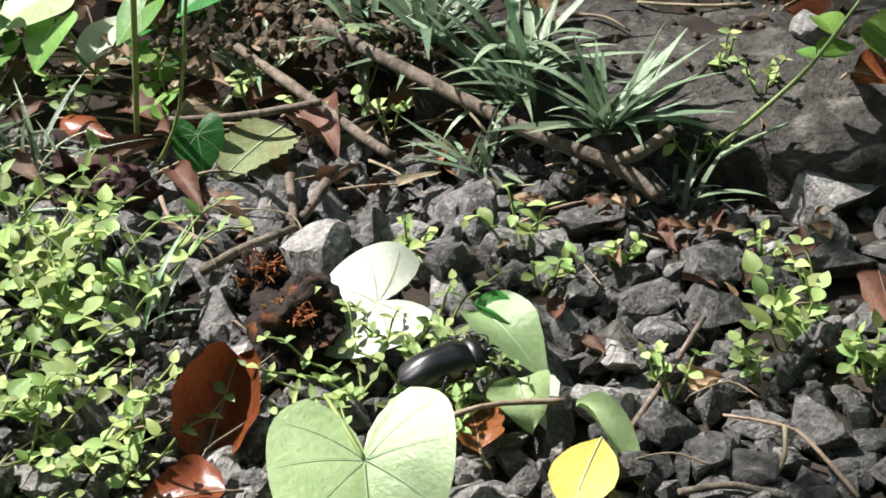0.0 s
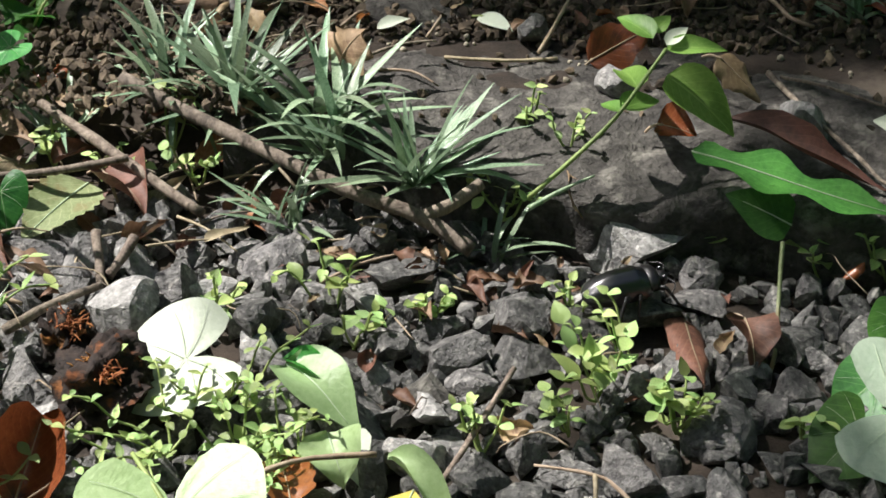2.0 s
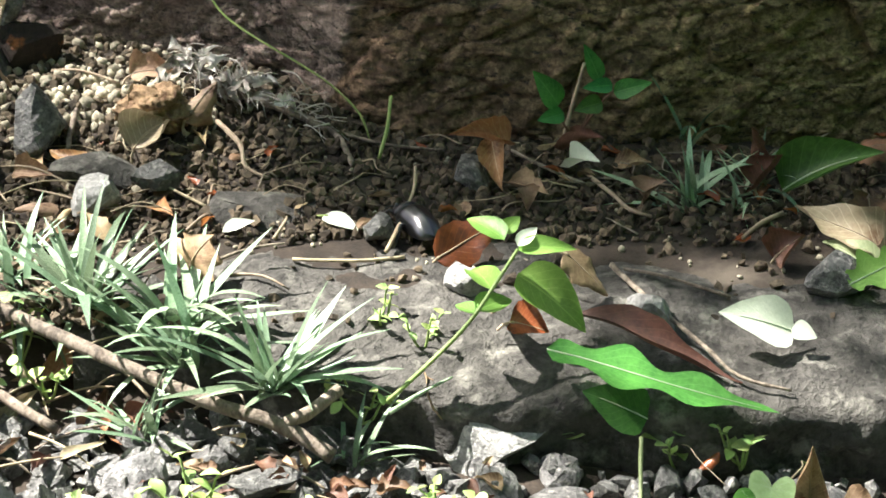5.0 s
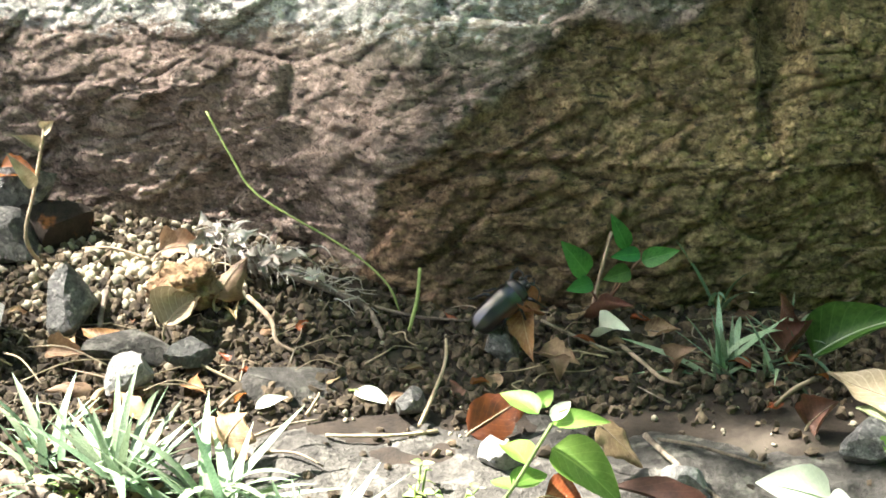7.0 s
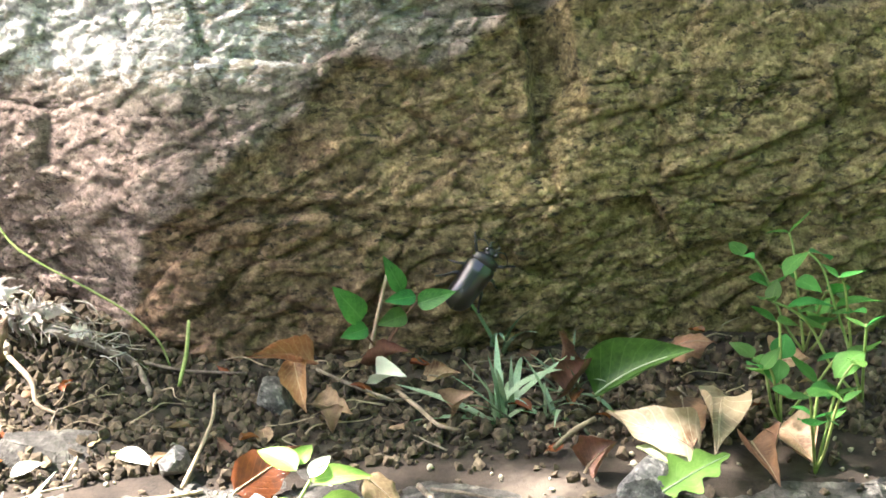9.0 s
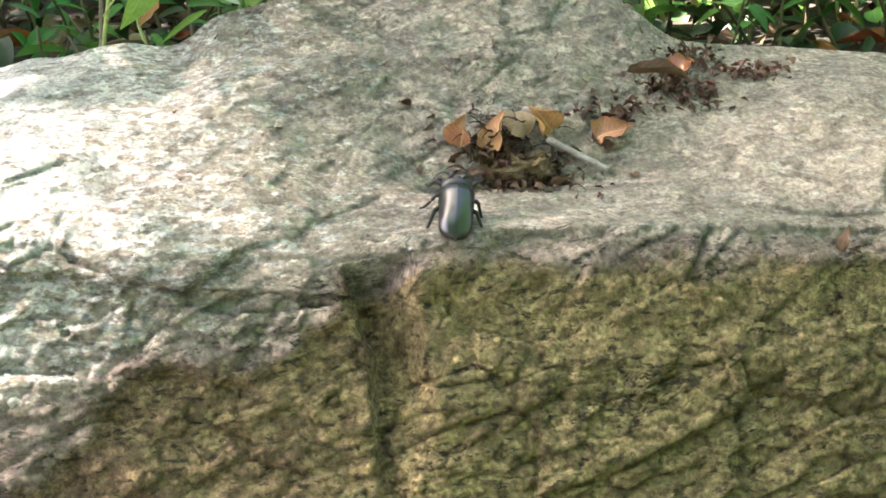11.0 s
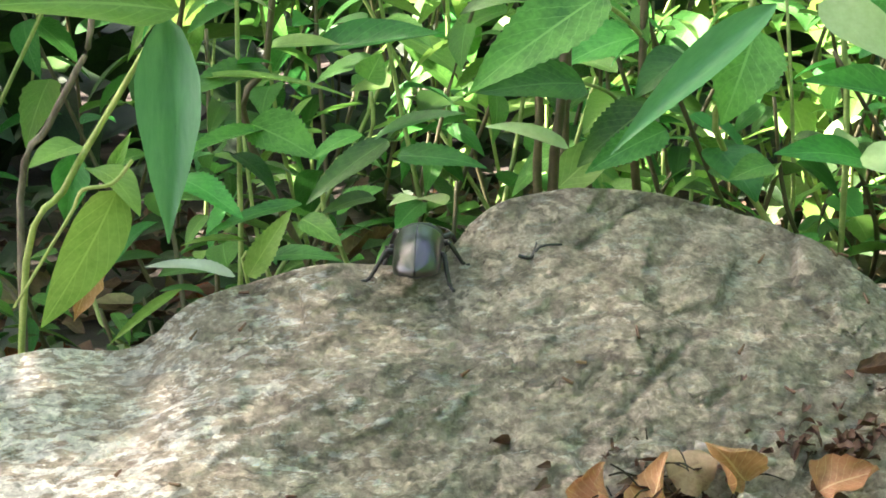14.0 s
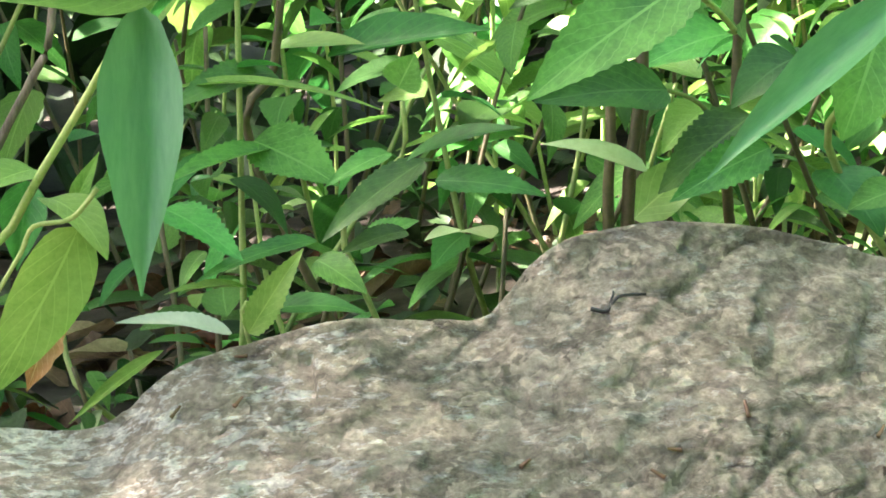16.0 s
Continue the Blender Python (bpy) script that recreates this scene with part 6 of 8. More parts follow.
lay_leaf((0.1458, 0.0869, 0.0420), (0.1613, 0.0819, 0.0400), 0.018, "ovate", M["brown"], "dark brown curled leaf under the sprout", up=(0, -0.5, 0.8), fold=0.6, bend=0.5, seed=38)
lay_leaf((0.2597, 0.0777, 0.0420), (0.2281, 0.0767, 0.0520), 0.024, "ovate", M["pale_leaf"], "pale whitish green fallen leaf on the slab", up=(0.1, -0.5, 0.8), fold=0.2, bend=0.4, seed=39)
lay_leaf((0.2581, 0.0764, 0.0440), (0.2678, 0.0726, 0.0420), 0.010, "ovate", M["pale_leaf"], "small pale green leaf on the slab", up=(0.1, -0.5, 0.8), fold=0.2, bend=0.3, seed=40)
weed((0.1110, 0.0837, 0.0340), 0.014, 3, 0.006, 410, label="wilted yellow-green weed on the slab", name="seedling", nodes=2, group="seedlings")
weed((0.0952, 0.1005, 0.0360), 0.012, 3, 0.007, 411, label="wilted yellow-green weed on the slab", name="seedling", nodes=2, group="seedlings")
lay_leaf((0.1175, 0.0486, 0.0200), (0.1106, 0.0600, 0.0360), 0.012, "lance", M["tan"], "withered tan leaf hanging from the slab", up=(0.5, -0.8, 0.3), fold=0.6, bend=0.6, wave=0.4, seed=41)
stick([(0.0955, 0.0390, 0.0300), (0.1073, 0.0461, 0.0340), (0.1202, 0.0517, 0.0380)], 0.0012, 0.0004, "single pale grass blade on the slab", M["grass"], name="green_shoot", seed=42)

# soil bed
lay_leaf((0.1602, 0.2319, 0.0540), (0.1300, 0.2240, 0.0620), 0.017, "ovate", M["amber"], "curled tan dry leaf against the boulder", up=(-0.2, -0.5, 0.8), fold=0.5, bend=0.5, wave=0.12, seed=43)
lay_leaf((0.1510, 0.2295, 0.0580), (0.1547, 0.2057, 0.0420), 0.013, "ovate", M["amber"], "tan dry leaf tip resting on a stone", up=(-0.3, -0.9, 0.3), fold=0.5, bend=0.4, seed=44)
lay_leaf((0.0732, 0.1819, 0.0420), (0.0877, 0.1672, 0.0420), 0.010, "ovate", M["pale_leaf"], "small pale yellow-green leaf on soil", up=(0, -0.3, 1), fold=0.1, bend=0.3, seed=46, stalk=0.008)
lay_leaf((0.0288, 0.1698, 0.0400), (0.0430, 0.1727, 0.0440), 0.008, "lance", M["pale_leaf"], "small pale folded leaf on soil", up=(0, -0.3, 1), fold=0.3, bend=0.3, seed=47)
for i, (a, b, w, s, lab) in enumerate((
        ((0.1580, 0.2117, 0.0440), (0.1729, 0.1878, 0.0500), 0.014, "tan", "small pale tan curled leaf"), ((0.1621, 0.1936, 0.0500), (0.1646, 0.1881, 0.0400), 0.012, "tan", "small tan leaf on soil"),
        ((0.1882, 0.2308, 0.0420), (0.2007, 0.2160, 0.0520), 0.016, "pale_leaf", "small whitish dry leaf at a twig"), ((0.2101, 0.2339, 0.0420), (0.2264, 0.2286, 0.0460), 0.012, "tan", "dull tan dead leaf on soil"),
        ((0.1873, 0.2453, 0.0440), (0.2031, 0.2235, 0.0600), 0.014, "umber", "dark red-brown dead leaf at a sprig"), ((0.2196, 0.2020, 0.0400), (0.2283, 0.1980, 0.0520), 0.014, "tan", "curled tan leaf beside a tuft"),
        ((0.2667, 0.1443, 0.0400), (0.2797, 0.1423, 0.0520), 0.020, "umber", "brown curled dead leaf on soil"), ((0.0156, 0.1342, 0.0400), (0.0264, 0.1366, 0.0560), 0.024, "tan", "tan dry leaf behind the grass"),
        ((-0.0668, 0.2211, 0.0440), (-0.0487, 0.2182, 0.0440), 0.014, "tan", "small tan withered leaf with stalk"), ((-0.0147, 0.2411, 0.0460), (0.0028, 0.2618, 0.0540), 0.026, "khaki", "crumpled tan leaf among roots"),
        ((-0.0201, 0.3072, 0.0560), (0.0035, 0.3086, 0.0590), 0.017, "tan", "brown leaf under dry root fluff"), ((-0.0158, 0.2660, 0.0520), (0.0090, 0.2720, 0.0540), 0.022, "khaki", "torn brown paper-like leaf"),
        ((0.0079, 0.2642, 0.0500), (0.0237, 0.2793, 0.0640), 0.022, "tan", "curled tan leaf among roots"),
        ((0.2737, 0.2281, 0.0500), (0.2701, 0.2159, 0.0700), 0.014, "umber", "upright brown dead leaf at the boulder"), ((0.2713, 0.2064, 0.0450), (0.2800, 0.1990, 0.0640), 0.017, "umber", "large brown dead leaf behind a tuft"),
        ((0.3155, 0.1453, 0.0420), (0.2803, 0.1669, 0.0560), 0.024, "khaki", "large pale tan leaf with yellow edge"), ((0.3078, 0.1261, 0.0400), (0.2894, 0.1522, 0.0440), 0.018, "olive", "yellowed leaf under a tan one"),
        ((0.2826, 0.1984, 0.0460), (0.3242, 0.1898, 0.0700), 0.030, "green", "broad green leaf on the soil bed"),
        ((0.3178, 0.1837, 0.0500), (0.3130, 0.1462, 0.0440), 0.020, "umber", "tan dry leaf upright on soil"), ((0.3373, 0.1863, 0.0480), (0.3176, 0.1293, 0.0500), 0.022, "khaki", "brown dry leaf upright on soil"),
        ((0.3395, 0.1493, 0.0440), (0.3418, 0.1155, 0.0400), 0.020, "umber", "dark brown dead leaf on soil"), ((0.3541, 0.1551, 0.0460), (0.3617, 0.1303, 0.0420), 0.022, "tan", "tan dead leaf under a weed"),
        ((0.3256, 0.2317, 0.0500), (0.3436, 0.2195, 0.0580), 0.020, "umber", "reddish dead leaf at the boulder"), ((0.3688, 0.2096, 0.0500), (0.3821, 0.2022, 0.0560), 0.018, "tan", "curled dry leaf at the boulder"),
        ((0.2900, 0.1090, 0.0460), (0.3211, 0.1215, 0.0540), 0.022, "bright", "green ivy-like leaf on the soil"))):
    lay_leaf(a, b, w, "lobed" if i == 24 else "ovate", M[s], lab, up=(0.15 * math.sin(i * 2.1), -0.45, 0.9), fold=0.25 + 0.45 * (i % 3) / 2, bend=0.3 + 0.4 * (i % 2), wave=(0.14 + 0.22 * (i % 4) / 3) * (0.3 if i in (17, 24) else 1), seed=50 + i, n=28 if i == 24 else 12)

stick([(0.1944, 0.2278, 0.0420), (0.2037, 0.2019, 0.0430), (0.2100, 0.1847, 0.0430), (0.2194, 0.1819, 0.0410)], 0.0011, 0.0009, "thin pale twig on dark soil", M["straw"], seed=61)
stick([(0.1857, 0.2464, 0.0420), (0.1914, 0.2544, 0.0620), (0.1973, 0.2621, 0.0820)], 0.0010, 0.0008, "thin pale upright twig before the boulder", M["straw"], seed=62)
stick([(0.0997, 0.2402, 0.0420), (0.1039, 0.2491, 0.0540), (0.1057, 0.2588, 0.0660)], 0.0010, 0.0008, "short yellow-green plant stub in the soil", M["weed_stem"], name="plant_stub", seed=63)
stick([(0.0208, 0.1925, 0.0410), (0.0078, 0.2047, 0.0420), (-0.0003, 0.2134, 0.0420)], 0.0007, 0.0007, "thin straw on soil", M["straw"], name="straw", seed=64)
stick([(0.0239, 0.2642, 0.0500), (0.0352, 0.2344, 0.0520), (0.0379, 0.2227, 0.0460), (0.0482, 0.2191, 0.0420)], 0.0014, 0.0007, "curled pale root on soil", M["straw"], name="root", seed=65)
stick([(0.0830, 0.2601, 0.0460), (0.1042, 0.2517, 0.0440), (0.1307, 0.2453, 0.0440)], 0.0009, 0.0007, "thin brown twig at the boulder's foot", seed=66)
stick([(0.1151, 0.2143, 0.0500), (0.1123, 0.1893, 0.0480), (0.0990, 0.1472, 0.0420)], 0.0007, 0.0009, "thin dry grass stalk leaning on a stone", M["straw"], name="straw", seed=67)
stick([(0.2772, 0.1756, 0.0460), (0.2655, 0.1686, 0.0440), (0.2560, 0.1590, 0.0420)], 0.0012, 0.0009, "pale yellow stalk beside a tuft", M["straw"], name="straw", seed=68)
stick([(0.1996, 0.1347, 0.0400), (0.2173, 0.1253, 0.0410), (0.2407, 0.1098, 0.0400)], 0.0008, 0.0007, "thin brown twig on soil", seed=69)
stick([(0.1624, 0.2410, 0.0460), (0.1768, 0.2267, 0.0440), (0.1936, 0.2127, 0.0420)], 0.0008, 0.0008, "thin dark twig on soil", seed=70)
stick([(-0.0608, 0.3260, 0.0500), (-0.0449, 0.3213, 0.0520), (-0.0276, 0.3118, 0.0500)], 0.0007, 0.0007, "thin straw on pale grit", M["straw"], name="straw", seed=71)
stick([(-0.0448, 0.2862, 0.0460), (-0.0450, 0.2599, 0.0460), (-0.0450, 0.2453, 0.0440)], 0.0014, 0.0012, "short brown twig on grit", seed=72)
stick([(-0.0730, 0.3085, 0.1200), (-0.0777, 0.2980, 0.0950), (-0.0818, 0.2826, 0.0750), (-0.0765, 0.2943, 0.0550)], 0.0008, 0.0011, "withered pale plant stalk", M["straw"], name="dry_stalk", seed=73)
for i, (a, b) in enumerate((((-0.0758, 0.2852, 0.1000), (-0.0871, 0.2779, 0.1200)), ((-0.0743, 0.2986, 0.1150), (-0.0853, 0.2872, 0.1250)), ((-0.0730, 0.3085, 0.1200), (-0.0678, 0.3064, 0.1250)))):
    lay_leaf(a, b, 0.008, "lance", M["straw"], "withered pale grass leaf", up=(0, -0.8, 0.5), fold=0.5, bend=0.9, wave=0.2, seed=90 + i, name="dry_leaf")
lay_leaf((-0.1020, 0.3477, 0.0850), (-0.0812, 0.3390, 0.0850), 0.014, "ovate", M["brown"], "red-brown dead leaf on a dark stone", up=(0, -0.6, 0.8), fold=0.4, bend=0.4, seed=95)

for i in range(70):
    rnd = random.Random(4600 + i)
    x, y = rnd.uniform(-0.10, 0.36), rnd.uniform(0.165, 0.262)
    if x < 0.06:
        y += rnd.uniform(0, 0.06)
    a, ln = rnd.uniform(0, 6.28), rnd.uniform(0.010, 0.040)
    e = Vector((math.cos(a), math.sin(a) * 0.6, 0)) * ln
    p = Vector((x, y, ground_z(x, y) + 0.003))
    stick([p, p + e * 0.35 + Vector((rnd.gauss(0, 0.003), rnd.gauss(0, 0.003), 0.003)), p + e * 0.7 + Vector((rnd.gauss(0, 0.003), rnd.gauss(0, 0.003), 0.002)), p + e],
          rnd.uniform(0.0002, 0.0006), 0.0002, "thin dry root lying on the soil", M["straw"] if i % 3 else M["bark"], name="thin_root", seed=i)
for i in range(46):
    rnd = random.Random(5600 + i)
    x, y = rnd.uniform(-0.09, 0.40), rnd.uniform(0.165, 0.258)
    if x < 0.06:
        y += rnd.uniform(0, 0.05)
    a, ln = rnd.uniform(0, 6.28), rnd.uniform(0.006, 0.014)
    z = ground_z(x, y) + 0.003
    lay_leaf((x, y, z), (x + ln * math.cos(a), y + ln * math.sin(a), z + rnd.uniform(0, 0.004)), ln * rnd.uniform(0.4, 0.7), "ovate", M[rnd.choice(("tan", "umber", "tan", "brown"))],
             "small withered leaf scrap on the soil", fold=0.3, bend=0.6, wave=0.3, seed=i * 7, n=6, k=2, name="leaf_scrap", group="leaf scraps on the soil")

# pale vine on the boulder
stick([(0.0961, 0.2620, 0.0422), (0.0913, 0.2680, 0.0528), (0.0779, 0.2800, 0.0624), (0.0617, 0.2920, 0.0691), (0.0281, 0.3150, 0.0823), (0.0156, 0.3280, 0.0970), (0.0031, 0.3420, 0.1167)], 0.0005, 0.0006, "pale green leafless vine along the boulder", M["weed_stem"], name="vine", seed=74)

# sprig of five leaves
def sprig():
    base = Vector((0.1937, 0.2538, 0.0460))
    top = tagged(empty("sprig", Matrix.Translation(base)), "small sprig with five bright green leaves", "plant")
    for pts in ((base, Vector((0.2044, 0.2450, 0.0691)), Vector((0.2093, 0.2450, 0.0749))), (base, Vector((0.2010, 0.2480, 0.0663)), Vector((0.2027, 0.2480, 0.0793))), (base, Vector((0.1863, 0.2450, 0.0589)), Vector((0.1830, 0.2450, 0.0676)))):
        bm = bmesh.new()
        tube(bm, [p - base for p in pts], 0.0007, 0.0005, 5)
        part("stem", bm, M["umber"], top, "dark red stem")
    for a, b, w in (((0.1838, 0.2450, 0.0676), (0.1705, 0.2430, 0.0856), 0.013), ((0.1862, 0.2430, 0.0641), (0.1731, 0.2380, 0.0626), 0.009), ((0.2024, 0.2460, 0.0801), (0.1940, 0.2480, 0.0972), 0.009),
                    ((0.2090, 0.2430, 0.0749), (0.2257, 0.2380, 0.0822), 0.010), ((0.2084, 0.2440, 0.0782), (0.1936, 0.2400, 0.0784), 0.008), ((0.2038, 0.2420, 0.0704), (0.1901, 0.2380, 0.0678), 0.010)):
        lay_leaf(Vector(a) - base, Vector(b) - base, w, "ovate", M["green"], "", up=(0, -0.8, 0.6), fold=0.2, bend=0.3, parent=top, name="leaf", seed=3)
    return top


sprig()
grass_clump((0.2408, 0.1962, 0.0400), 0.052, 24, 80, "pale green grass tuft growing from soil", 75)
grass_clump((0.2473, 0.2539, 0.0460), 0.050, 5, 81, "thin grass blades before the boulder", 25)
grass_clump((0.2737, 0.2155, 0.0420), 0.036, 16, 82, "small green grass tuft growing from soil", 75)
grass_clump((0.2635, 0.1964, 0.0400), 0.036, 12, 83, "small green grass tuft growing from soil", 75)
weed((0.3620, 0.1772, 0.0400), 0.040, 4, 0.017, 420, GREEN_LEAVES, "green weed with rounded leaves in the bed", "broad_weed", 2, 0.6, 0.0008, group="broad-leaved weeds")
weed((0.3631, 0.1339, 0.0400), 0.040, 4, 0.018, 421, GREEN_LEAVES, "green weed with rounded leaves in the bed", "broad_weed", 2, 0.6, 0.0008, group="broad-leaved weeds")
weed((0.3934, 0.2394, 0.0440), 0.050, 4, 0.018, 422, GREEN_LEAVES, "green weed with rounded leaves in the bed", "broad_weed", 2, 0.6, 0.0008, group="broad-leaved weeds")
weed((0.4035, 0.1892, 0.0440), 0.060, 4, 0.02, 423, GREEN_LEAVES, "green weed with rounded leaves in the bed", "broad_weed", 2, 0.6, 0.0008, group="broad-leaved weeds")


# dry root fluff by the boulder
def fluff():
    rnd = random.Random(5)
    a, b = Vector((0.0036, 0.3038, 0.0580)), Vector((0.0790, 0.2634, 0.0460))
    top = tagged(empty("root_fluff", Matrix.Translation(a)), "tangle of grey dry roots and papery fibres", "debris", kind="")
    bm = bmesh.new()
    for i in range(80):
        u = rnd.random() ** 1.3
        p = (b - a) * u + Vector((rnd.gauss(0, 0.004), rnd.gauss(0, 0.006), rnd.gauss(0.002, 0.004) + 0.004 * (1 - u)))
        d = Vector((rnd.gauss(0.6, 0.6), rnd.gauss(-0.3, 0.5), rnd.gauss(0, 0.4))).normalized() * rnd.uniform(0.008, 0.022)
        tube(bm, [p, p + d * 0.5 + Vector((rnd.gauss(0, 0.002), 0, rnd.gauss(0.001, 0.002))), p + d], rnd.uniform(0.0002, 0.0006), 0.0002, 4, 0.3, i)
    tagged(part("fibre_tangle", bm, M["fluff"], top), kind="stuff")
    for i in range(18):
        p = (b - a) * (0.02 + 0.6 * (i / 18) ** 1.4) + Vector((rnd.gauss(0, 0.003), rnd.gauss(0, 0.005), rnd.uniform(0.003, 0.010)))
        bm = bmesh.new()
        leaf(bm, rnd.uniform(0.012, 0.024), rnd.uniform(0.007, 0.014), "ovate", 0.2, 1.0, 0.9, 0.5, 0.3, 16, 5, 90 + i, curl=1.5, ragged=0.8)
        ob = part("paper_sheet", bm, M["paper"], top, "torn pale papery sheath")
        ob.matrix_basis = pose(*p, rnd.uniform(-20, 70), rnd.uniform(-60, 60), rnd.uniform(-120, 20))
    for i in range(34):
        p = (b - a) * (rnd.random() ** 1.5 * 0.6) + Vector((rnd.gauss(0, 0.006), rnd.gauss(0, 0.008), rnd.uniform(0.0, 0.008)))
        bm = bmesh.new()
        leaf(bm, rnd.uniform(0.008, 0.016), rnd.uniform(0.004, 0.009), "ovate", 0.5, 1.2, 0.8, 0.6, 0.3, 7, 2, i)
        ob = part("paper_scrap", bm, M["fluff"], top)
        ob.matrix_basis = pose(*p, rnd.uniform(-50, 60), rnd.uniform(-60, 60), rnd.uniform(0, 360))
    stem = bmesh.new()
    tube(stem, [(b - a) * 0.2 + Vector((0, 0, 0.001)), (b - a) * 0.6 + Vector((0, 0.002, 0.001)), (b - a) * 1.0 + Vector((0, -0.003, 0)), (b - a) * 1.08 + Vector((0.002, -0.03, -0.002))], 0.0026, 0.0012, 8, 0.25, 3)
    part("root", stem, M["bark"], top)


fluff()


# ---- litter on the boulder ----
def surface_z(x, y):
    """The boulder's height at a place, by a look straight down."""
    hit, place, _, _ = boulder.ray_cast(Vector((x, y, 1)), Vector((0, 0, -1)))
    return place.z if hit else 0.2


def litter_heap():
    rnd = random.Random(11)
    at = Vector((0.343, 0.374, 0.0))
    top = tagged(empty("leaf_litter_heap", Matrix.Translation(at)), "heap of rotted brown leaf litter in a hollow", "leaf litter")
    bm = bmesh.new()
    for i in range(420):
        r, a = abs(rnd.gauss(0, 0.5)), rnd.uniform(0, 6.28)
        x, y = at.x + math.cos(a) * r * 0.036, at.y - 0.002 + math.sin(a) * r * 0.020
        z = surface_z(x, y) + rnd.uniform(0, 0.007) * max(0, 1 - r)
        m = pose(x - at.x, y - at.y, z, rnd.uniform(-40, 60), rnd.uniform(-50, 50), rnd.uniform(0, 360))
        leaf(bm, rnd.uniform(0.004, 0.012), rnd.uniform(0.002, 0.006), "ovate", 0.6, rnd.uniform(0.3, 1.4), 0.6, 0.5, 0.2, 5, 1, i, m)
    part("scrap_mat", bm, M["umber"], top)
    bm = bmesh.new()
    for i in range(70):
        r, a = abs(rnd.gauss(0, 0.5)), rnd.uniform(0, 6.28)
        x, y = at.x + math.cos(a) * r * 0.030, at.y + math.sin(a) * r * 0.016
        z = surface_z(x, y) + rnd.uniform(0.002, 0.008)
        d = Vector((rnd.gauss(0, 1), rnd.gauss(0, 0.7), rnd.gauss(0, 0.3))).normalized() * rnd.uniform(0.004, 0.012)
        p = Vector((x - at.x, y - at.y, z))
        tube(bm, [p, p + d * 0.5 + Vector((0, 0, 0.001)), p + d], 0.0003, 0.0002, 4, 0.3, i)
    part("fibre_mat", bm, M["rotten"], top)
    bm = bmesh.new()
    bmesh.ops.create_icosphere(bm, subdivisions=5, radius=1.0)
    zc = surface_z(at.x + 0.003, at.y)
    for v in bm.verts:
        p = v.co.copy()
        k = 1 + 0.35 * noise.noise(p * 2.0) - 0.35 * abs(noise.noise(p * 6)) + 0.12 * noise.noise(p * 18)
        v.co = Vector((p.x * 0.017 * k + 0.003, p.y * 0.011 * k, zc + 0.001 + p.z * 0.0075 * k))
    part("matted_fibre", bm, M["matted"], top, "matted tan plant fibre")
    return top


litter_heap()
for i, (x0, y0, n, sx, sy) in enumerate(((0.392, 0.392, 60, 0.016, 0.010), (0.428, 0.410, 110, 0.022, 0.014), (0.442, 0.436, 60, 0.014, 0.012), (0.466, 0.424, 60, 0.020, 0.007))):
    rnd = random.Random(70 + i)
    top = tagged(empty("leaf_litter_heap", pose(x0, y0, 0)), "thin drift of rotted brown leaf scraps", "leaf litter", "drifts of leaf scraps")
    bm = bmesh.new()
    for k in range(n):
        x, y = x0 + rnd.gauss(0, 0.5) * sx, y0 + rnd.gauss(0, 0.5) * sy
        m = pose(x - x0, y - y0, surface_z(x, y) + rnd.uniform(0, 0.004), rnd.uniform(-40, 50), rnd.uniform(-40, 40), rnd.uniform(0, 360))
        leaf(bm, rnd.uniform(0.003, 0.009), rnd.uniform(0.002, 0.005), "ovate", 0.6, rnd.uniform(0.3, 1.2), 0.6, 0.5, 0.2, 5, 1, k, m)
    part("scrap_mat", bm, M["umber"], top)


def on_rock(t):
    x, y, z = t
    return (x, y, surface_z(x, y) + z)


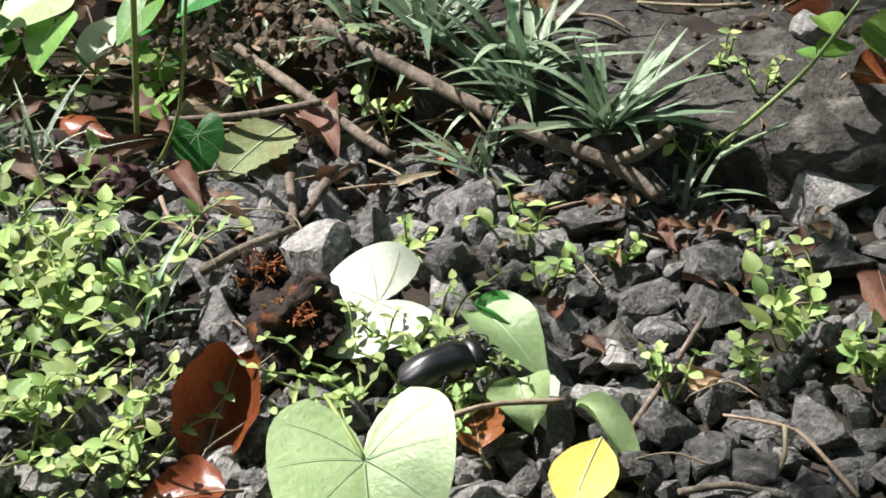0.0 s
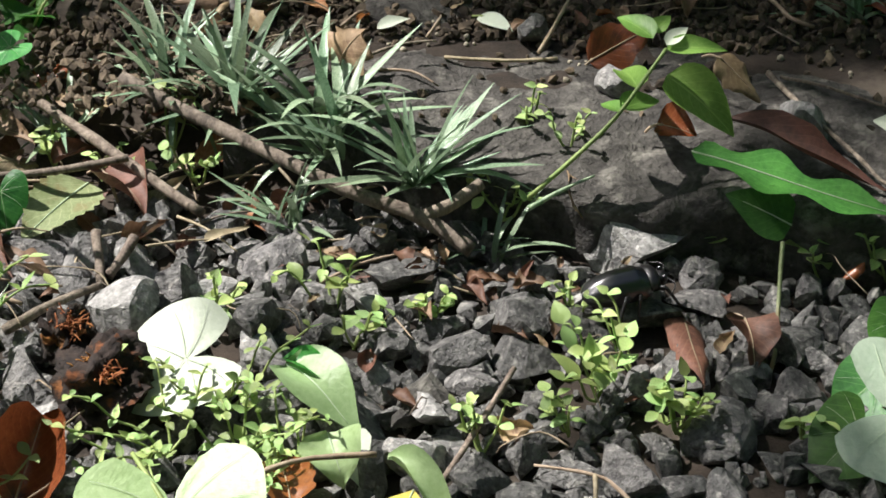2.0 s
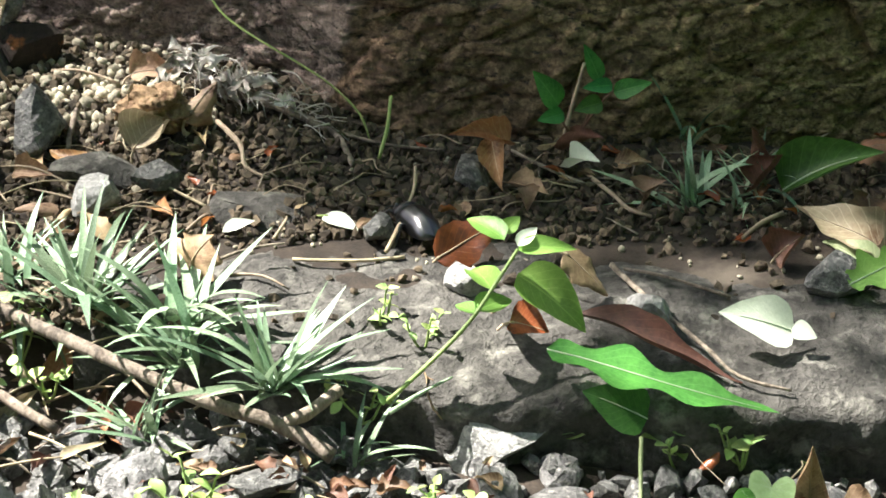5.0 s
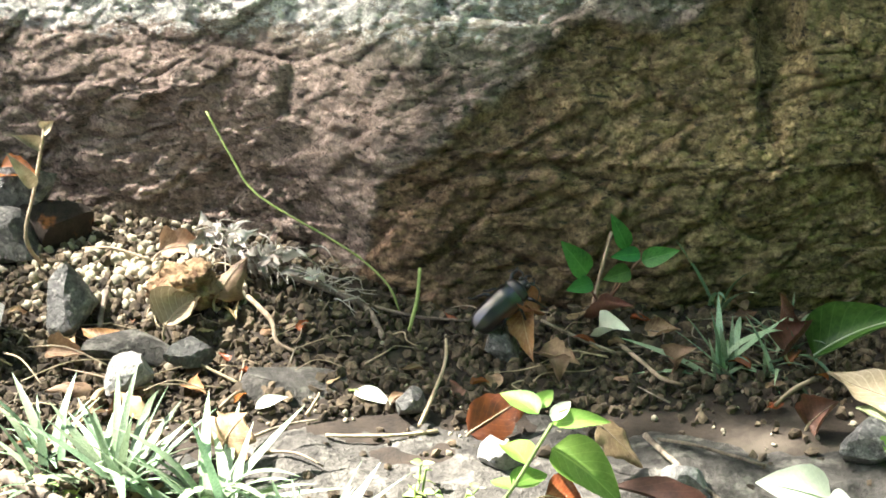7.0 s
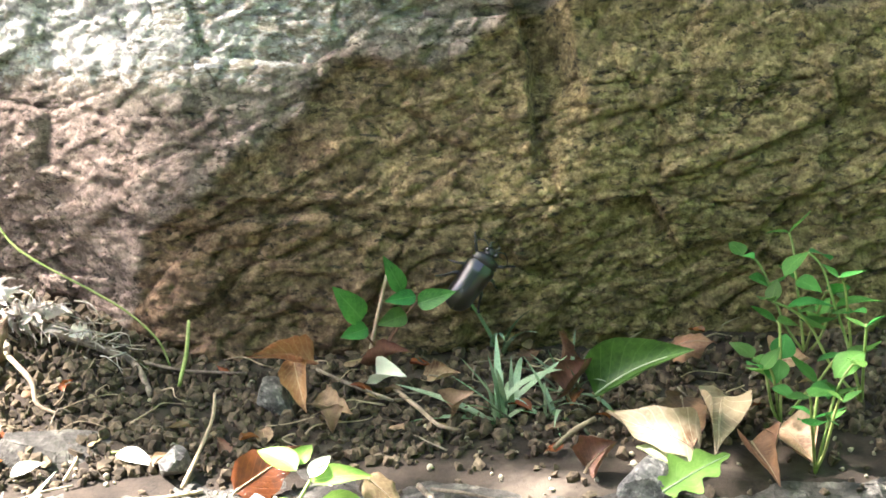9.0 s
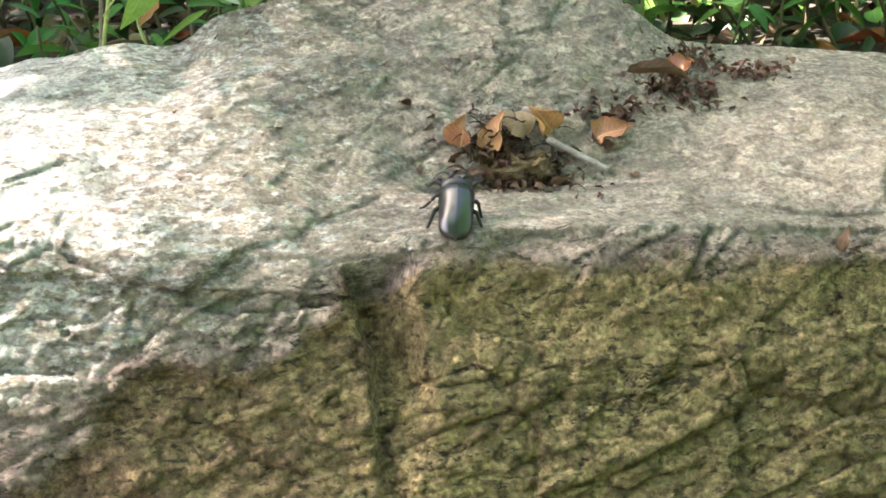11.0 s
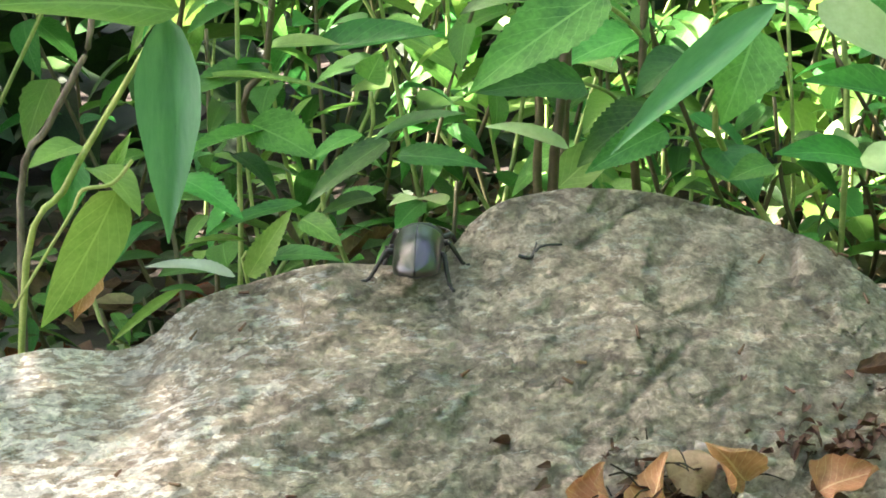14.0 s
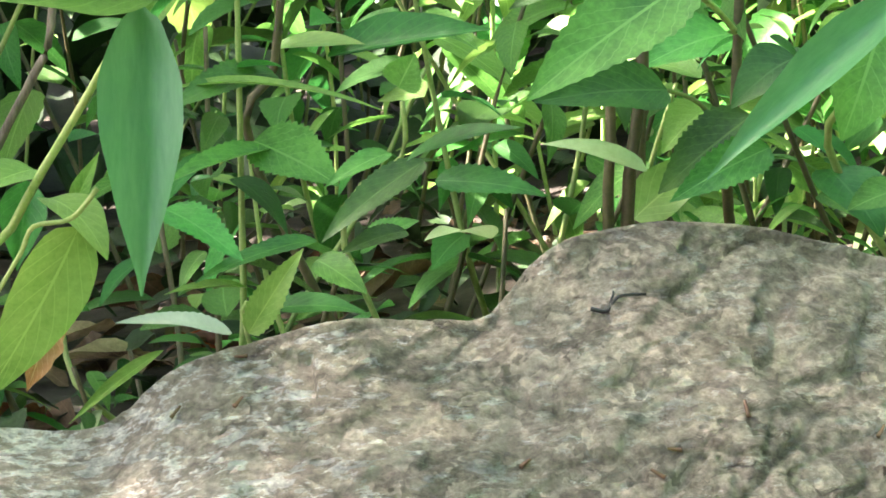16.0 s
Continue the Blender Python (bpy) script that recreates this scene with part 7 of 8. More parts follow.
for i, (a, b, w, s, lab, fold, up) in enumerate((
        (on_rock((0.3215, 0.374, 0.004)), on_rock((0.325, 0.380, 0.010)), 0.010, "amber", "small curled orange-brown leaf on litter", 0.8, (-0.4, -0.8, 0.3)),
        (on_rock((0.334, 0.372, 0.006)), on_rock((0.340, 0.379, 0.013)), 0.009, "amber", "upright folded orange-brown leaf with stalk", 0.7, (-0.5, -0.8, 0.3)),
        (on_rock((0.342, 0.380, 0.008)), on_rock((0.354, 0.383, 0.010)), 0.012, "tan", "tan curled leaf on the litter heap", 0.5, (0.1, -0.8, 0.5)),
        (on_rock((0.362, 0.380, 0.008)), on_rock((0.354, 0.382, 0.014)), 0.012, "amber", "pinkish brown upright curled leaf", 0.5, (0.3, -0.9, 0.3)),
        (on_rock((0.381, 0.379, 0.004)), on_rock((0.394, 0.379, 0.008)), 0.012, "amber", "orange-brown leaf lying on litter", 0.3, (0, -0.6, 0.7)),
        (on_rock((0.404, 0.411, 0.006)), on_rock((0.432, 0.405, 0.006)), 0.009, "umber", "dark red-brown curled leaf in a hollow", 0.8, (0.1, -0.4, 0.8)),
        (on_rock((0.428, 0.418, 0.003)), on_rock((0.440, 0.428, 0.006)), 0.010, "brown", "brown leaf scrap on the boulder", 0.4, (0, -0.4, 0.8)),
        (on_rock((0.4635, 0.3105, 0.002)), on_rock((0.469, 0.314, 0.011)), 0.005, "umber", "shrivelled tan leaf on the boulder's edge", 0.9, (-0.3, -0.8, 0.3)),
        (on_rock((0.472, 0.312, 0.002)), on_rock((0.467, 0.309, 0.009)), 0.004, "umber", "shrivelled tan leaf scrap", 0.9, (0.3, -0.8, 0.3)))):
    if i < 5:
        b = tuple(p + (q - p) * 1.25 for p, q in zip(a, b))
        w *= 1.25
    lay_leaf(a, b, w, "ovate", M[s], lab, up=up, fold=fold, bend=0.8, wave=0.35, twist=0.5, seed=140 + i, stalk=0.006 if i == 1 else 0.0)
stick([on_rock((0.360, 0.380, 0.006)), on_rock((0.372, 0.374, 0.004)), on_rock((0.383, 0.367, 0.003))], 0.0016, 0.0013, "short pale bleached stick on litter", M["fluff"], seed=150)
stick([on_rock((0.352, 0.390, 0.004)), on_rock((0.372, 0.386, 0.005))], 0.0014, 0.0012, "short bleached stick on litter", M["fluff"], seed=151)
stick([on_rock((0.320, 0.4485, 0.001)), on_rock((0.3235, 0.4475, 0.001)), on_rock((0.3265, 0.449, 0.001)), on_rock((0.333, 0.450, 0.001))], 0.0005, 0.0003, "tiny black curled fibre on the boulder", M["chitin"], name="black_fibre", seed=152,
      fork=[[on_rock((0.3235, 0.4475, 0.001)), on_rock((0.3255, 0.450, 0.001)), on_rock((0.326, 0.4515, 0.001))]])
for i in range(26):
    rnd = random.Random(500 + i)
    x, y = rnd.uniform(0.20, 0.47), rnd.uniform(0.34, 0.46)
    if abs(x - 0.345) < 0.03 and abs(y - 0.374) < 0.02:
        continue
    a = rnd.uniform(0, 3.14)
    stick([on_rock((x, y, 0.001)), on_rock((x + 0.003 * math.cos(a), y + 0.003 * math.sin(a), 0.001))], 0.0005, 0.0003, "tiny dark plant scrap on the boulder", M["umber"], name="plant_scrap", seed=i)

# ---- the green bank behind the boulder ----
def big_leaf(a, b, width, kind, surface, up, fold=0.15, bend=0.4, teeth=0.0, wave=0.05, seed=0, parent=None, n=16, k=4):
    return lay_leaf(a, b, width, kind, M[surface], "", up=up, fold=fold, bend=bend, teeth=teeth, wave=wave, seed=seed, parent=parent, name="leaf", n=n, k=k)


def plant(label, foot, stems, leaves, name="leafy_plant"):
    foot = Vector(foot)
    top = tagged(empty(name, Matrix.Translation(foot)), label, "plant", "plants behind the boulder")
    for pts, r, surface in stems:
        bm = bmesh.new()
        tube(bm, [Vector(p) - foot for p in pts], r, r * 0.8, 7, 0.05)
        part("stem", bm, M[surface], top)
    for i, (a, b, w, kind, surface, up, bend, teeth) in enumerate(leaves):
        big_leaf(Vector(a) - foot, Vector(b) - foot, w, kind, surface, up, fold=0.42 if kind == "lance" else 0.18, bend=bend, teeth=teeth, seed=i, parent=top, n=30 if teeth else 16)
    return top


M["stem_brown"] = mat("brown_green_stem", (0.045, 0.05, 0.018), (0.12, 0.095, 0.042), 100, 700, 0.55, 0.3, 0.2)
M["long"] = mat("smooth_long_leaf", (0.075, 0.26, 0.10), (0.13, 0.36, 0.15), 40, 300, 0.30, 0.12, 0.15, through_light=0.3, stretch=(3, 0.5, 1))
VIEW = (0.05, -0.9, 0.45)
plant("tall plant with long smooth hanging leaves", (0.215, 0.50, 0.21),
      [([(0.170, 0.50, 0.20), (0.184, 0.468, 0.296), (0.196, 0.468, 0.315), (0.204, 0.468, 0.327), (0.212, 0.468, 0.338), (0.221, 0.465, 0.351), (0.2285, 0.456, 0.3615)], 0.0011, "weed_stem"),
       ([(0.175, 0.50, 0.20), (0.182, 0.50, 0.309), (0.192, 0.50, 0.330), (0.202, 0.50, 0.346), (0.207, 0.50, 0.357), (0.214, 0.50, 0.40)], 0.0012, "bark"),
       ([(0.216, 0.452, 0.324), (0.210, 0.452, 0.318), (0.202, 0.452, 0.317), (0.199, 0.452, 0.312), (0.194, 0.452, 0.305), (0.180, 0.46, 0.285)], 0.0006, "weed_stem")],
      [((0.2285, 0.4520, 0.3620), (0.2235, 0.4350, 0.3030), 0.0195, "lance", "long", VIEW, 0.25, 0), ((0.2320, 0.4520, 0.3630), (0.1800, 0.4400, 0.3690), 0.026, "lance", "bright", (0.1, -0.75, 0.6), 0.3, 0),
       ((0.2286, 0.4560, 0.3602), (0.2328, 0.4520, 0.3482), 0.006, "lance", "long", VIEW, 0.2, 0),
       ((0.2110, 0.4600, 0.3150), (0.1870, 0.4560, 0.2790), 0.017, "ovate", "bright", (0.45, -0.75, 0.3), 0.5, 0), ((0.2045, 0.4660, 0.3210), (0.2170, 0.4520, 0.3090), 0.014, "ovate", "bright", (0.3, -0.3, 0.9), 0.9, 0),
       ((0.2015, 0.4750, 0.3266), (0.1879, 0.4600, 0.3235), 0.011, "ovate", "bright", (0.0, -0.5, 0.8), 0.5, 0), ((0.1996, 0.4800, 0.3236), (0.1955, 0.4750, 0.3042), 0.012, "lance", "green", VIEW, 0.3, 0),
       ((0.2089, 0.4800, 0.3163), (0.2161, 0.4750, 0.3292), 0.005, "lance", "bright", VIEW, 0.3, 0)])
plant("nettle-like plant with toothed drooping leaves", (0.300, 0.55, 0.21),
      [([(0.300, 0.55, 0.20), (0.2536, 0.5500, 0.3133), (0.2603, 0.5500, 0.3398), (0.2645, 0.5500, 0.3631)], 0.0014, "stem_brown"),
       ([(0.315, 0.53, 0.20), (0.2735, 0.5300, 0.2933), (0.2899, 0.5300, 0.3154), (0.2912, 0.5300, 0.3299)], 0.0009, "weed_stem")],
      [((0.2925, 0.5050, 0.3172), (0.2651, 0.4900, 0.3018), 0.011, "ovate", "green", (-0.1, -0.6, 0.8), 0.4, 0.12), ((0.2878, 0.5000, 0.3182), (0.3144, 0.4850, 0.3258), 0.009, "ovate", "green", (0.1, -0.5, 0.9), 0.5, 0.12),
       ((0.2943, 0.5000, 0.3128), (0.3200, 0.4900, 0.3079), 0.0115, "ovate", "green", (0, -0.6, 0.8), 0.4, 0.14), ((0.2849, 0.5100, 0.3194), (0.2676, 0.5000, 0.3138), 0.008, "ovate", "green", (0, -0.5, 0.9), 0.3, 0.12),
       ((0.2894, 0.5200, 0.3344), (0.2936, 0.5150, 0.3428), 0.012, "ovate", "green", VIEW, 0.2, 0.15), ((0.2568, 0.5300, 0.3204), (0.2287, 0.5000, 0.3172), 0.010, "lance", "green", (0, -0.4, 1), 0.4, 0.1),
       ((0.2527, 0.5300, 0.3230), (0.2725, 0.5200, 0.3108), 0.022, "ovate", "green", (0.1, -0.6, 0.7), 0.4, 0.12), ((0.2287, 0.5100, 0.3104), (0.2462, 0.4900, 0.2995), 0.013, "ovate", "green", (0.1, -0.5, 0.8), 0.4, 0.16),
       ((0.2597, 0.5400, 0.3390), (0.2323, 0.5200, 0.3341), 0.014, "ovate", "green", (0, -0.6, 0.8), 0.5, 0.12), ((0.2327, 0.5300, 0.3375), (0.2882, 0.5200, 0.3288), 0.005, "lance", "bright", (0, -0.3, 1), 0.7, 0),
       ((0.2755, 0.5600, 0.3409), (0.3173, 0.5400, 0.3462), 0.017, "lance", "green", (0, -0.6, 0.8), 0.3, 0), ((0.2610, 0.5700, 0.3431), (0.2847, 0.5500, 0.3445), 0.012, "ovate", "bright", (0, -0.4, 0.9), 0.4, 0)])
plant("low plant with small toothed leaves at the boulder", (0.270, 0.51, 0.21),
      [([(0.270, 0.51, 0.20), (0.2459, 0.4900, 0.2804), (0.2491, 0.4850, 0.2893)], 0.0007, "weed_stem")],
      [((0.2459, 0.4850, 0.2828), (0.2598, 0.4750, 0.3033), 0.009, "ovate", "bright", (0.2, -0.7, 0.6), 0.3, 0.14), ((0.2419, 0.4800, 0.2842), (0.2163, 0.4700, 0.2914), 0.008, "ovate", "pale_leaf", (0, -0.4, 0.9), 0.4, 0.1),
       ((0.2532, 0.4900, 0.2872), (0.2740, 0.4850, 0.2848), 0.009, "ovate", "green", (0, -0.4, 0.9), 0.5, 0), ((0.2641, 0.5000, 0.2961), (0.2748, 0.4900, 0.2885), 0.010, "ovate", "green", (0, -0.7, 0.7), 0.4, 0.12),
       ((0.2877, 0.5100, 0.2994), (0.2696, 0.5000, 0.2970), 0.008, "ovate", "green", (0, -0.5, 0.8), 0.4, 0.12), ((0.2651, 0.5100, 0.2994), (0.2346, 0.4900, 0.2952), 0.008, "ovate", "green", (0, -0.4, 0.9), 0.5, 0.12),
       ((0.2472, 0.5000, 0.2908), (0.2271, 0.4900, 0.2929), 0.005, "lance", "bright", (0, -0.3, 1), 0.4, 0), ((0.2770, 0.5200, 0.2945), (0.2907, 0.5100, 0.3020), 0.011, "ovate", "green", (0, -0.6, 0.8), 0.4, 0.12),
       ((0.2262, 0.4700, 0.2839), (0.2038, 0.4650, 0.2705), 0.004, "lance", "bright", (0.3, -0.5, 0.8), 0.3, 0)], "low_plant")
plant("plant with very large toothed leaves on brown stems", (0.395, 0.56, 0.21),
      [([(0.395, 0.56, 0.20), (0.3759, 0.5300, 0.2928), (0.3787, 0.5300, 0.3197), (0.3820, 0.5300, 0.3577)], 0.0016, "stem_brown"),
       ([(0.3775, 0.5300, 0.3108), (0.3669, 0.5200, 0.3237), (0.3556, 0.5100, 0.3290)], 0.0007, "weed_stem"), ([(0.3804, 0.5300, 0.3403), (0.3711, 0.5200, 0.3487), (0.3598, 0.5100, 0.3554)], 0.0009, "weed_stem")],
      [((0.3607, 0.5000, 0.3569), (0.3154, 0.4850, 0.3315), 0.025, "ovate", "green", (-0.2, -0.75, 0.6), 0.25, 0.08), ((0.3556, 0.5100, 0.3290), (0.3189, 0.4950, 0.3304), 0.018, "ovate", "green", (0, -0.7, 0.7), 0.2, 0.06),
       ((0.3802, 0.5200, 0.3197), (0.3520, 0.5100, 0.3029), 0.018, "ovate", "green", (-0.1, -0.7, 0.6), 0.3, 0.10), ((0.3870, 0.5600, 0.3384), (0.3584, 0.5500, 0.3319), 0.020, "ovate", "green", (0, -0.6, 0.8), 0.4, 0.1),
       ((0.3867, 0.5500, 0.3281), (0.4043, 0.5400, 0.3334), 0.012, "ovate", "green", (0, -0.5, 0.8), 0.5, 0)])
plant("tall plant with broad pale bladed leaves", (0.47, 0.53, 0.21),
      [([(0.47, 0.53, 0.20), (0.4045, 0.5200, 0.2991), (0.4026, 0.5100, 0.3252), (0.4087, 0.5000, 0.3534)], 0.0012, "weed_stem"), ([(0.45, 0.56, 0.20), (0.4500, 0.5400, 0.2793), (0.4522, 0.5400, 0.3165), (0.4509, 0.5400, 0.3471)], 0.0012, "weed_stem")],
      [((0.4053, 0.4700, 0.3516), (0.3496, 0.4550, 0.3137), 0.0135, "lance", "long", (-0.3, -0.8, 0.5), 0.35, 0), ((0.4083, 0.5000, 0.3423), (0.3917, 0.4850, 0.3157), 0.026, "ovate", "green", VIEW, 0.3, 0.08),
       ((0.4179, 0.4700, 0.3506), (0.4430, 0.4600, 0.3295), 0.020, "ovate", "heart", (0.1, -0.7, 0.6), 0.4, 0), ((0.4410, 0.5000, 0.2994), (0.4633, 0.4900, 0.2919), 0.016, "ovate", "heart", (0, -0.6, 0.8), 0.5, 0),
       ((0.4468, 0.5100, 0.2967), (0.4129, 0.5000, 0.3036), 0.016, "ovate", "green", (0, -0.6, 0.8), 0.4, 0), ((0.4445, 0.5200, 0.3048), (0.4365, 0.5100, 0.2985), 0.010, "ovate", "heart", VIEW, 0.4, 0),
       ((0.4008, 0.5200, 0.3039), (0.4065, 0.5000, 0.2885), 0.022, "ovate", "green", (0.2, -0.7, 0.6), 0.4, 0), ((0.4677, 0.5200, 0.3109), (0.4217, 0.5000, 0.3261), 0.018, "lance", "green", (0, -0.6, 0.8), 0.4, 0)])

plant("plant with thick brown-green stems and broad leaves", (0.346, 0.53, 0.21),
      [([(0.341, 0.525, 0.20), (0.341, 0.520, 0.294), (0.343, 0.520, 0.319), (0.346, 0.525, 0.37)], 0.0016, "stem_brown"), ([(0.343, 0.525, 0.20), (0.346, 0.520, 0.295), (0.351, 0.520, 0.327), (0.358, 0.525, 0.38)], 0.0019, "stem_brown"),
       ([(0.352, 0.545, 0.20), (0.355, 0.540, 0.308), (0.357, 0.540, 0.325), (0.360, 0.545, 0.37)], 0.0017, "stem_brown")],
      [((0.350, 0.512, 0.309), (0.324, 0.512, 0.318), 0.010, "ovate", "heart", (-0.1, -0.4, 0.9), 0.5, 0), ((0.350, 0.530, 0.294), (0.373, 0.526, 0.311), 0.015, "ovate", "bright", (-0.3, -0.8, 0.5), 0.3, 0),
       ((0.380, 0.505, 0.313), (0.351, 0.495, 0.303), 0.014, "ovate", "green", (0.1, -0.7, 0.6), 0.4, 0.14), ((0.388, 0.505, 0.335), (0.368, 0.497, 0.325), 0.016, "ovate", "green", (0.1, -0.5, 0.8), 0.7, 0),
       ((0.412, 0.500, 0.300), (0.396, 0.495, 0.297), 0.012, "ovate", "green", (0.0, -0.6, 0.8), 0.4, 0.1)])
lay_leaf((0.203, 0.470, 0.296), (0.195, 0.468, 0.277), 0.008, "lance", M["amber"], "withered brown leaf hanging on the bank", up=(0.2, -0.9, 0.3), fold=0.6, bend=0.5, wave=0.3, seed=160)

# many more stems and leaves further back, thinning into the dark
BACK = []
for i, (kind, surface, wide, teeth, bend) in enumerate((("ovate", "green", 0.55, 0.1, 0.5), ("ovate", "green", 0.42, 0.0, 0.7), ("lance", "green", 0.30, 0.0, 0.6), ("ovate", "bright", 0.5, 0.1, 0.4),
                                                        ("ovate", "heart", 0.5, 0.0, 0.5), ("lance", "bright", 0.2, 0.0, 0.9))):
    bm = bmesh.new()
    leaf(bm, 1.0, wide, kind, 0.2, bend, 0.2, 0.05, teeth, 14, 3, i)
    BACK.append(mesh_of("leaf", bm, M[surface]))


def back_plant(x, y, height, size, low, seed, share=(7, 6, 4, 1.2, 0.3, 1.2)):
    """A thin stem whose leaves, in pairs, begin at a share of its height; size: a leaf's length."""
    rnd = random.Random(seed)
    foot = (x, y, ground_z(x, y) - 0.005)
    top = tagged(empty("leafy_plant", pose(*foot)), "leafy green undergrowth plant on a thin stem", "plant", "plants behind the boulder")
    lean = Vector((rnd.gauss(0, 0.28), rnd.gauss(0, 0.22), 1))
    pts = [lean * (height * u) + Vector((rnd.gauss(0, 0.003), rnd.gauss(0, 0.003), 0)) for u in (0, 0.3, 0.6, 1)]
    bm = bmesh.new()
    tube(bm, pts, 0.0012, 0.0007, 6)
    part("stem", bm, M["stem_brown"] if rnd.random() < 0.6 else M["weed_stem"], top)
    n = max(3, int((1 - low) * height / (size * 0.42)))
    for k in range(n):
        u = low + (1 - low) * (k + rnd.random()) / n
        p = lean * (height * u)
        for side in (0, 180) if k % 3 else (0,):
            m = pose(*p, 0, 0, k * 80 + side + rnd.uniform(-35, 35)) @ pose(0, 0.004, 0, rnd.uniform(-35, 30), rnd.uniform(-25, 25)) @ Matrix.Scale(size * rnd.uniform(0.6, 1.2) * (1.2 - 0.45 * u), 4)
            shared("leaf", rnd.choices(BACK, share)[0], top, m)


rnd = random.Random(77)
spots = []
for i in range(9000):
    y = 0.545 + 0.85 * rnd.random() ** 1.5
    x = rnd.uniform(0.32 - 0.42 * (0.35 + y), 0.32 + 0.50 * (0.35 + y))
    # an open, dark gap low on the left
    if y < 0.72 and x < 0.215 or y < 0.9 and x < 0.33 - 0.20 * (y - 0.3) - 0.10 and rnd.random() < 0.75:
        continue
    if all((x - a) ** 2 + (y - b) ** 2 > (0.0195 + 0.055 * (y - 0.5)) ** 2 for a, b in spots):
        spots.append((x, y))
    if len(spots) >= 205:
        break
for i, (x, y) in enumerate(spots):
    if y < 0.66:
        back_plant(x, y, rnd.uniform(0.07, 0.17), rnd.uniform(0.020, 0.034), 0.22, 900 + i)
    elif y < 0.82:
        back_plant(x, y, rnd.uniform(0.12, 0.30), rnd.uniform(0.026, 0.044), 0.28, 900 + i)
    else:
        back_plant(x, y, rnd.uniform(0.18, 0.46), rnd.uniform(0.035, 0.060), 0.35, 900 + i)

for i in range(12):
    back_plant(rnd.uniform(0.13, 0.25), rnd.uniform(0.53, 0.62), rnd.uniform(0.03, 0.07), rnd.uniform(0.016, 0.026), 0.2, 1100 + i)

# young growth in the sun further along the bank
for i in range(38):
    x, y = rnd.uniform(0.32, 0.78), rnd.uniform(0.64, 1.05)
    back_plant(x, y, rnd.uniform(0.05, 0.20), rnd.uniform(0.024, 0.040), 0.15, 1200 + i, (1, 1, 1, 6, 0.5, 4))

# tall shoots added so that their unseen tops shade the low growth
for i in range(36):
    x, y = rnd.uniform(-0.14, 0.13), rnd.uniform(0.60, 0.85)
    back_plant(x, y, rnd.uniform(0.42, 0.56), rnd.uniform(0.07, 0.10), 0.55, 1300 + i)

# the thicket that closes the view, its deep shade put into the leaf colour
def thicket():
    rnd = random.Random(21)
    bm = bmesh.new()
    for i in range(8000):
        a = rnd.uniform(-0.85, 0.85)
        d = rnd.uniform(1.15, 1.9)
        # low on the left for the sun, elsewhere raised out of view against skylight
        p = Vector((0.3 + math.sin(a) * d * 1.5, math.cos(a) * d * 0.9 + 0.1, 0.15 + (0.7 if a < -0.25 else 1.6) * rnd.random() ** 2.2))
        m = Matrix.Translation(p) @ pose(0, 0, 0, rnd.uniform(-60, 30), rnd.uniform(-40, 40), rnd.uniform(0, 360))
        leaf(bm, rnd.uniform(0.06, 0.13), rnd.uniform(0.03, 0.06), "ovate", 0.2, 0.5, 0, 0, 0, 4, 1, i, m)
    for i in range(2600):
        a, d = rnd.uniform(-0.8, 0.8), rnd.uniform(2.2, 2.9)
        p = Vector((0.3 + math.sin(a) * d * 1.4, math.cos(a) * d * 0.95 + 0.1, 0.18 + 0.9 * rnd.random() ** 1.5))
        m = Matrix.Translation(p) @ pose(0, 0, 0, rnd.uniform(-60, 30), rnd.uniform(-40, 40), rnd.uniform(0, 360))
        leaf(bm, rnd.uniform(0.14, 0.24), rnd.uniform(0.08, 0.13), "ovate", 0.2, 0.5, 0, 0, 0, 4, 1, i, m)
    ob = part("thicket", bm, M["shade_green"])
    tagged(ob, "dense thicket behind the undergrowth, shade in its leaf colour", "thicket", kind="stuff")


thicket()

# rotted leaves and low growth over the bank's soil, the growth coloured dark as shade
def bank_cover():
    rnd = random.Random(51)
    low, dead = bmesh.new(), bmesh.new()
    for i in range(1500):
        x, y = rnd.uniform(-0.15, 0.75), rnd.uniform(0.525, 1.05)
        up = rnd.uniform(0.002, 0.035) if i % 2 else 0.003
        m = pose(x, y, ground_z(x, y) + up, rnd.uniform(-35, 30), rnd.uniform(-30, 30), rnd.uniform(0, 360))
        size = rnd.uniform(0.014, 0.030)
        leaf(low if i % 2 else dead, size, size * rnd.uniform(0.4, 0.7), "ovate", 0.25, 0.6, 0.2, 0.2 if i % 2 else 0.5, 0, 5, 2, i, m)
    tagged(part("ground_cover", low, M["shade_green"]), "low leaves added to the bank, coloured dark for shade", "ground cover", kind="stuff")
    tagged(part("rotted_leaves", dead, M["umber"]), "rotted dark brown leaves on the bank", "leaf litter", kind="stuff")


bank_cover()

# dead leaves on the bank
for i in range(60):
    rnd = random.Random(1500 + i)
    x, y = rnd.uniform(0.05, 0.65), rnd.uniform(0.52, 0.85)
    a = rnd.uniform(0, 6.28)
    ln = rnd.uniform(0.02, 0.05)
    z = ground_z(x, y) + 0.004
    lay_leaf((x, y, z), (x + ln * math.cos(a), y + ln * math.sin(a), ground_z(x + ln * math.cos(a), y + ln * math.sin(a)) + 0.008), ln * 0.45, "ovate", M[rnd.choice(("tan", "umber", "umber", "brown"))],
             "dry brown leaf on the shaded bank", fold=0.4, bend=0.5, wave=0.15, seed=i, n=8, k=2, group="dead leaves on the bank")


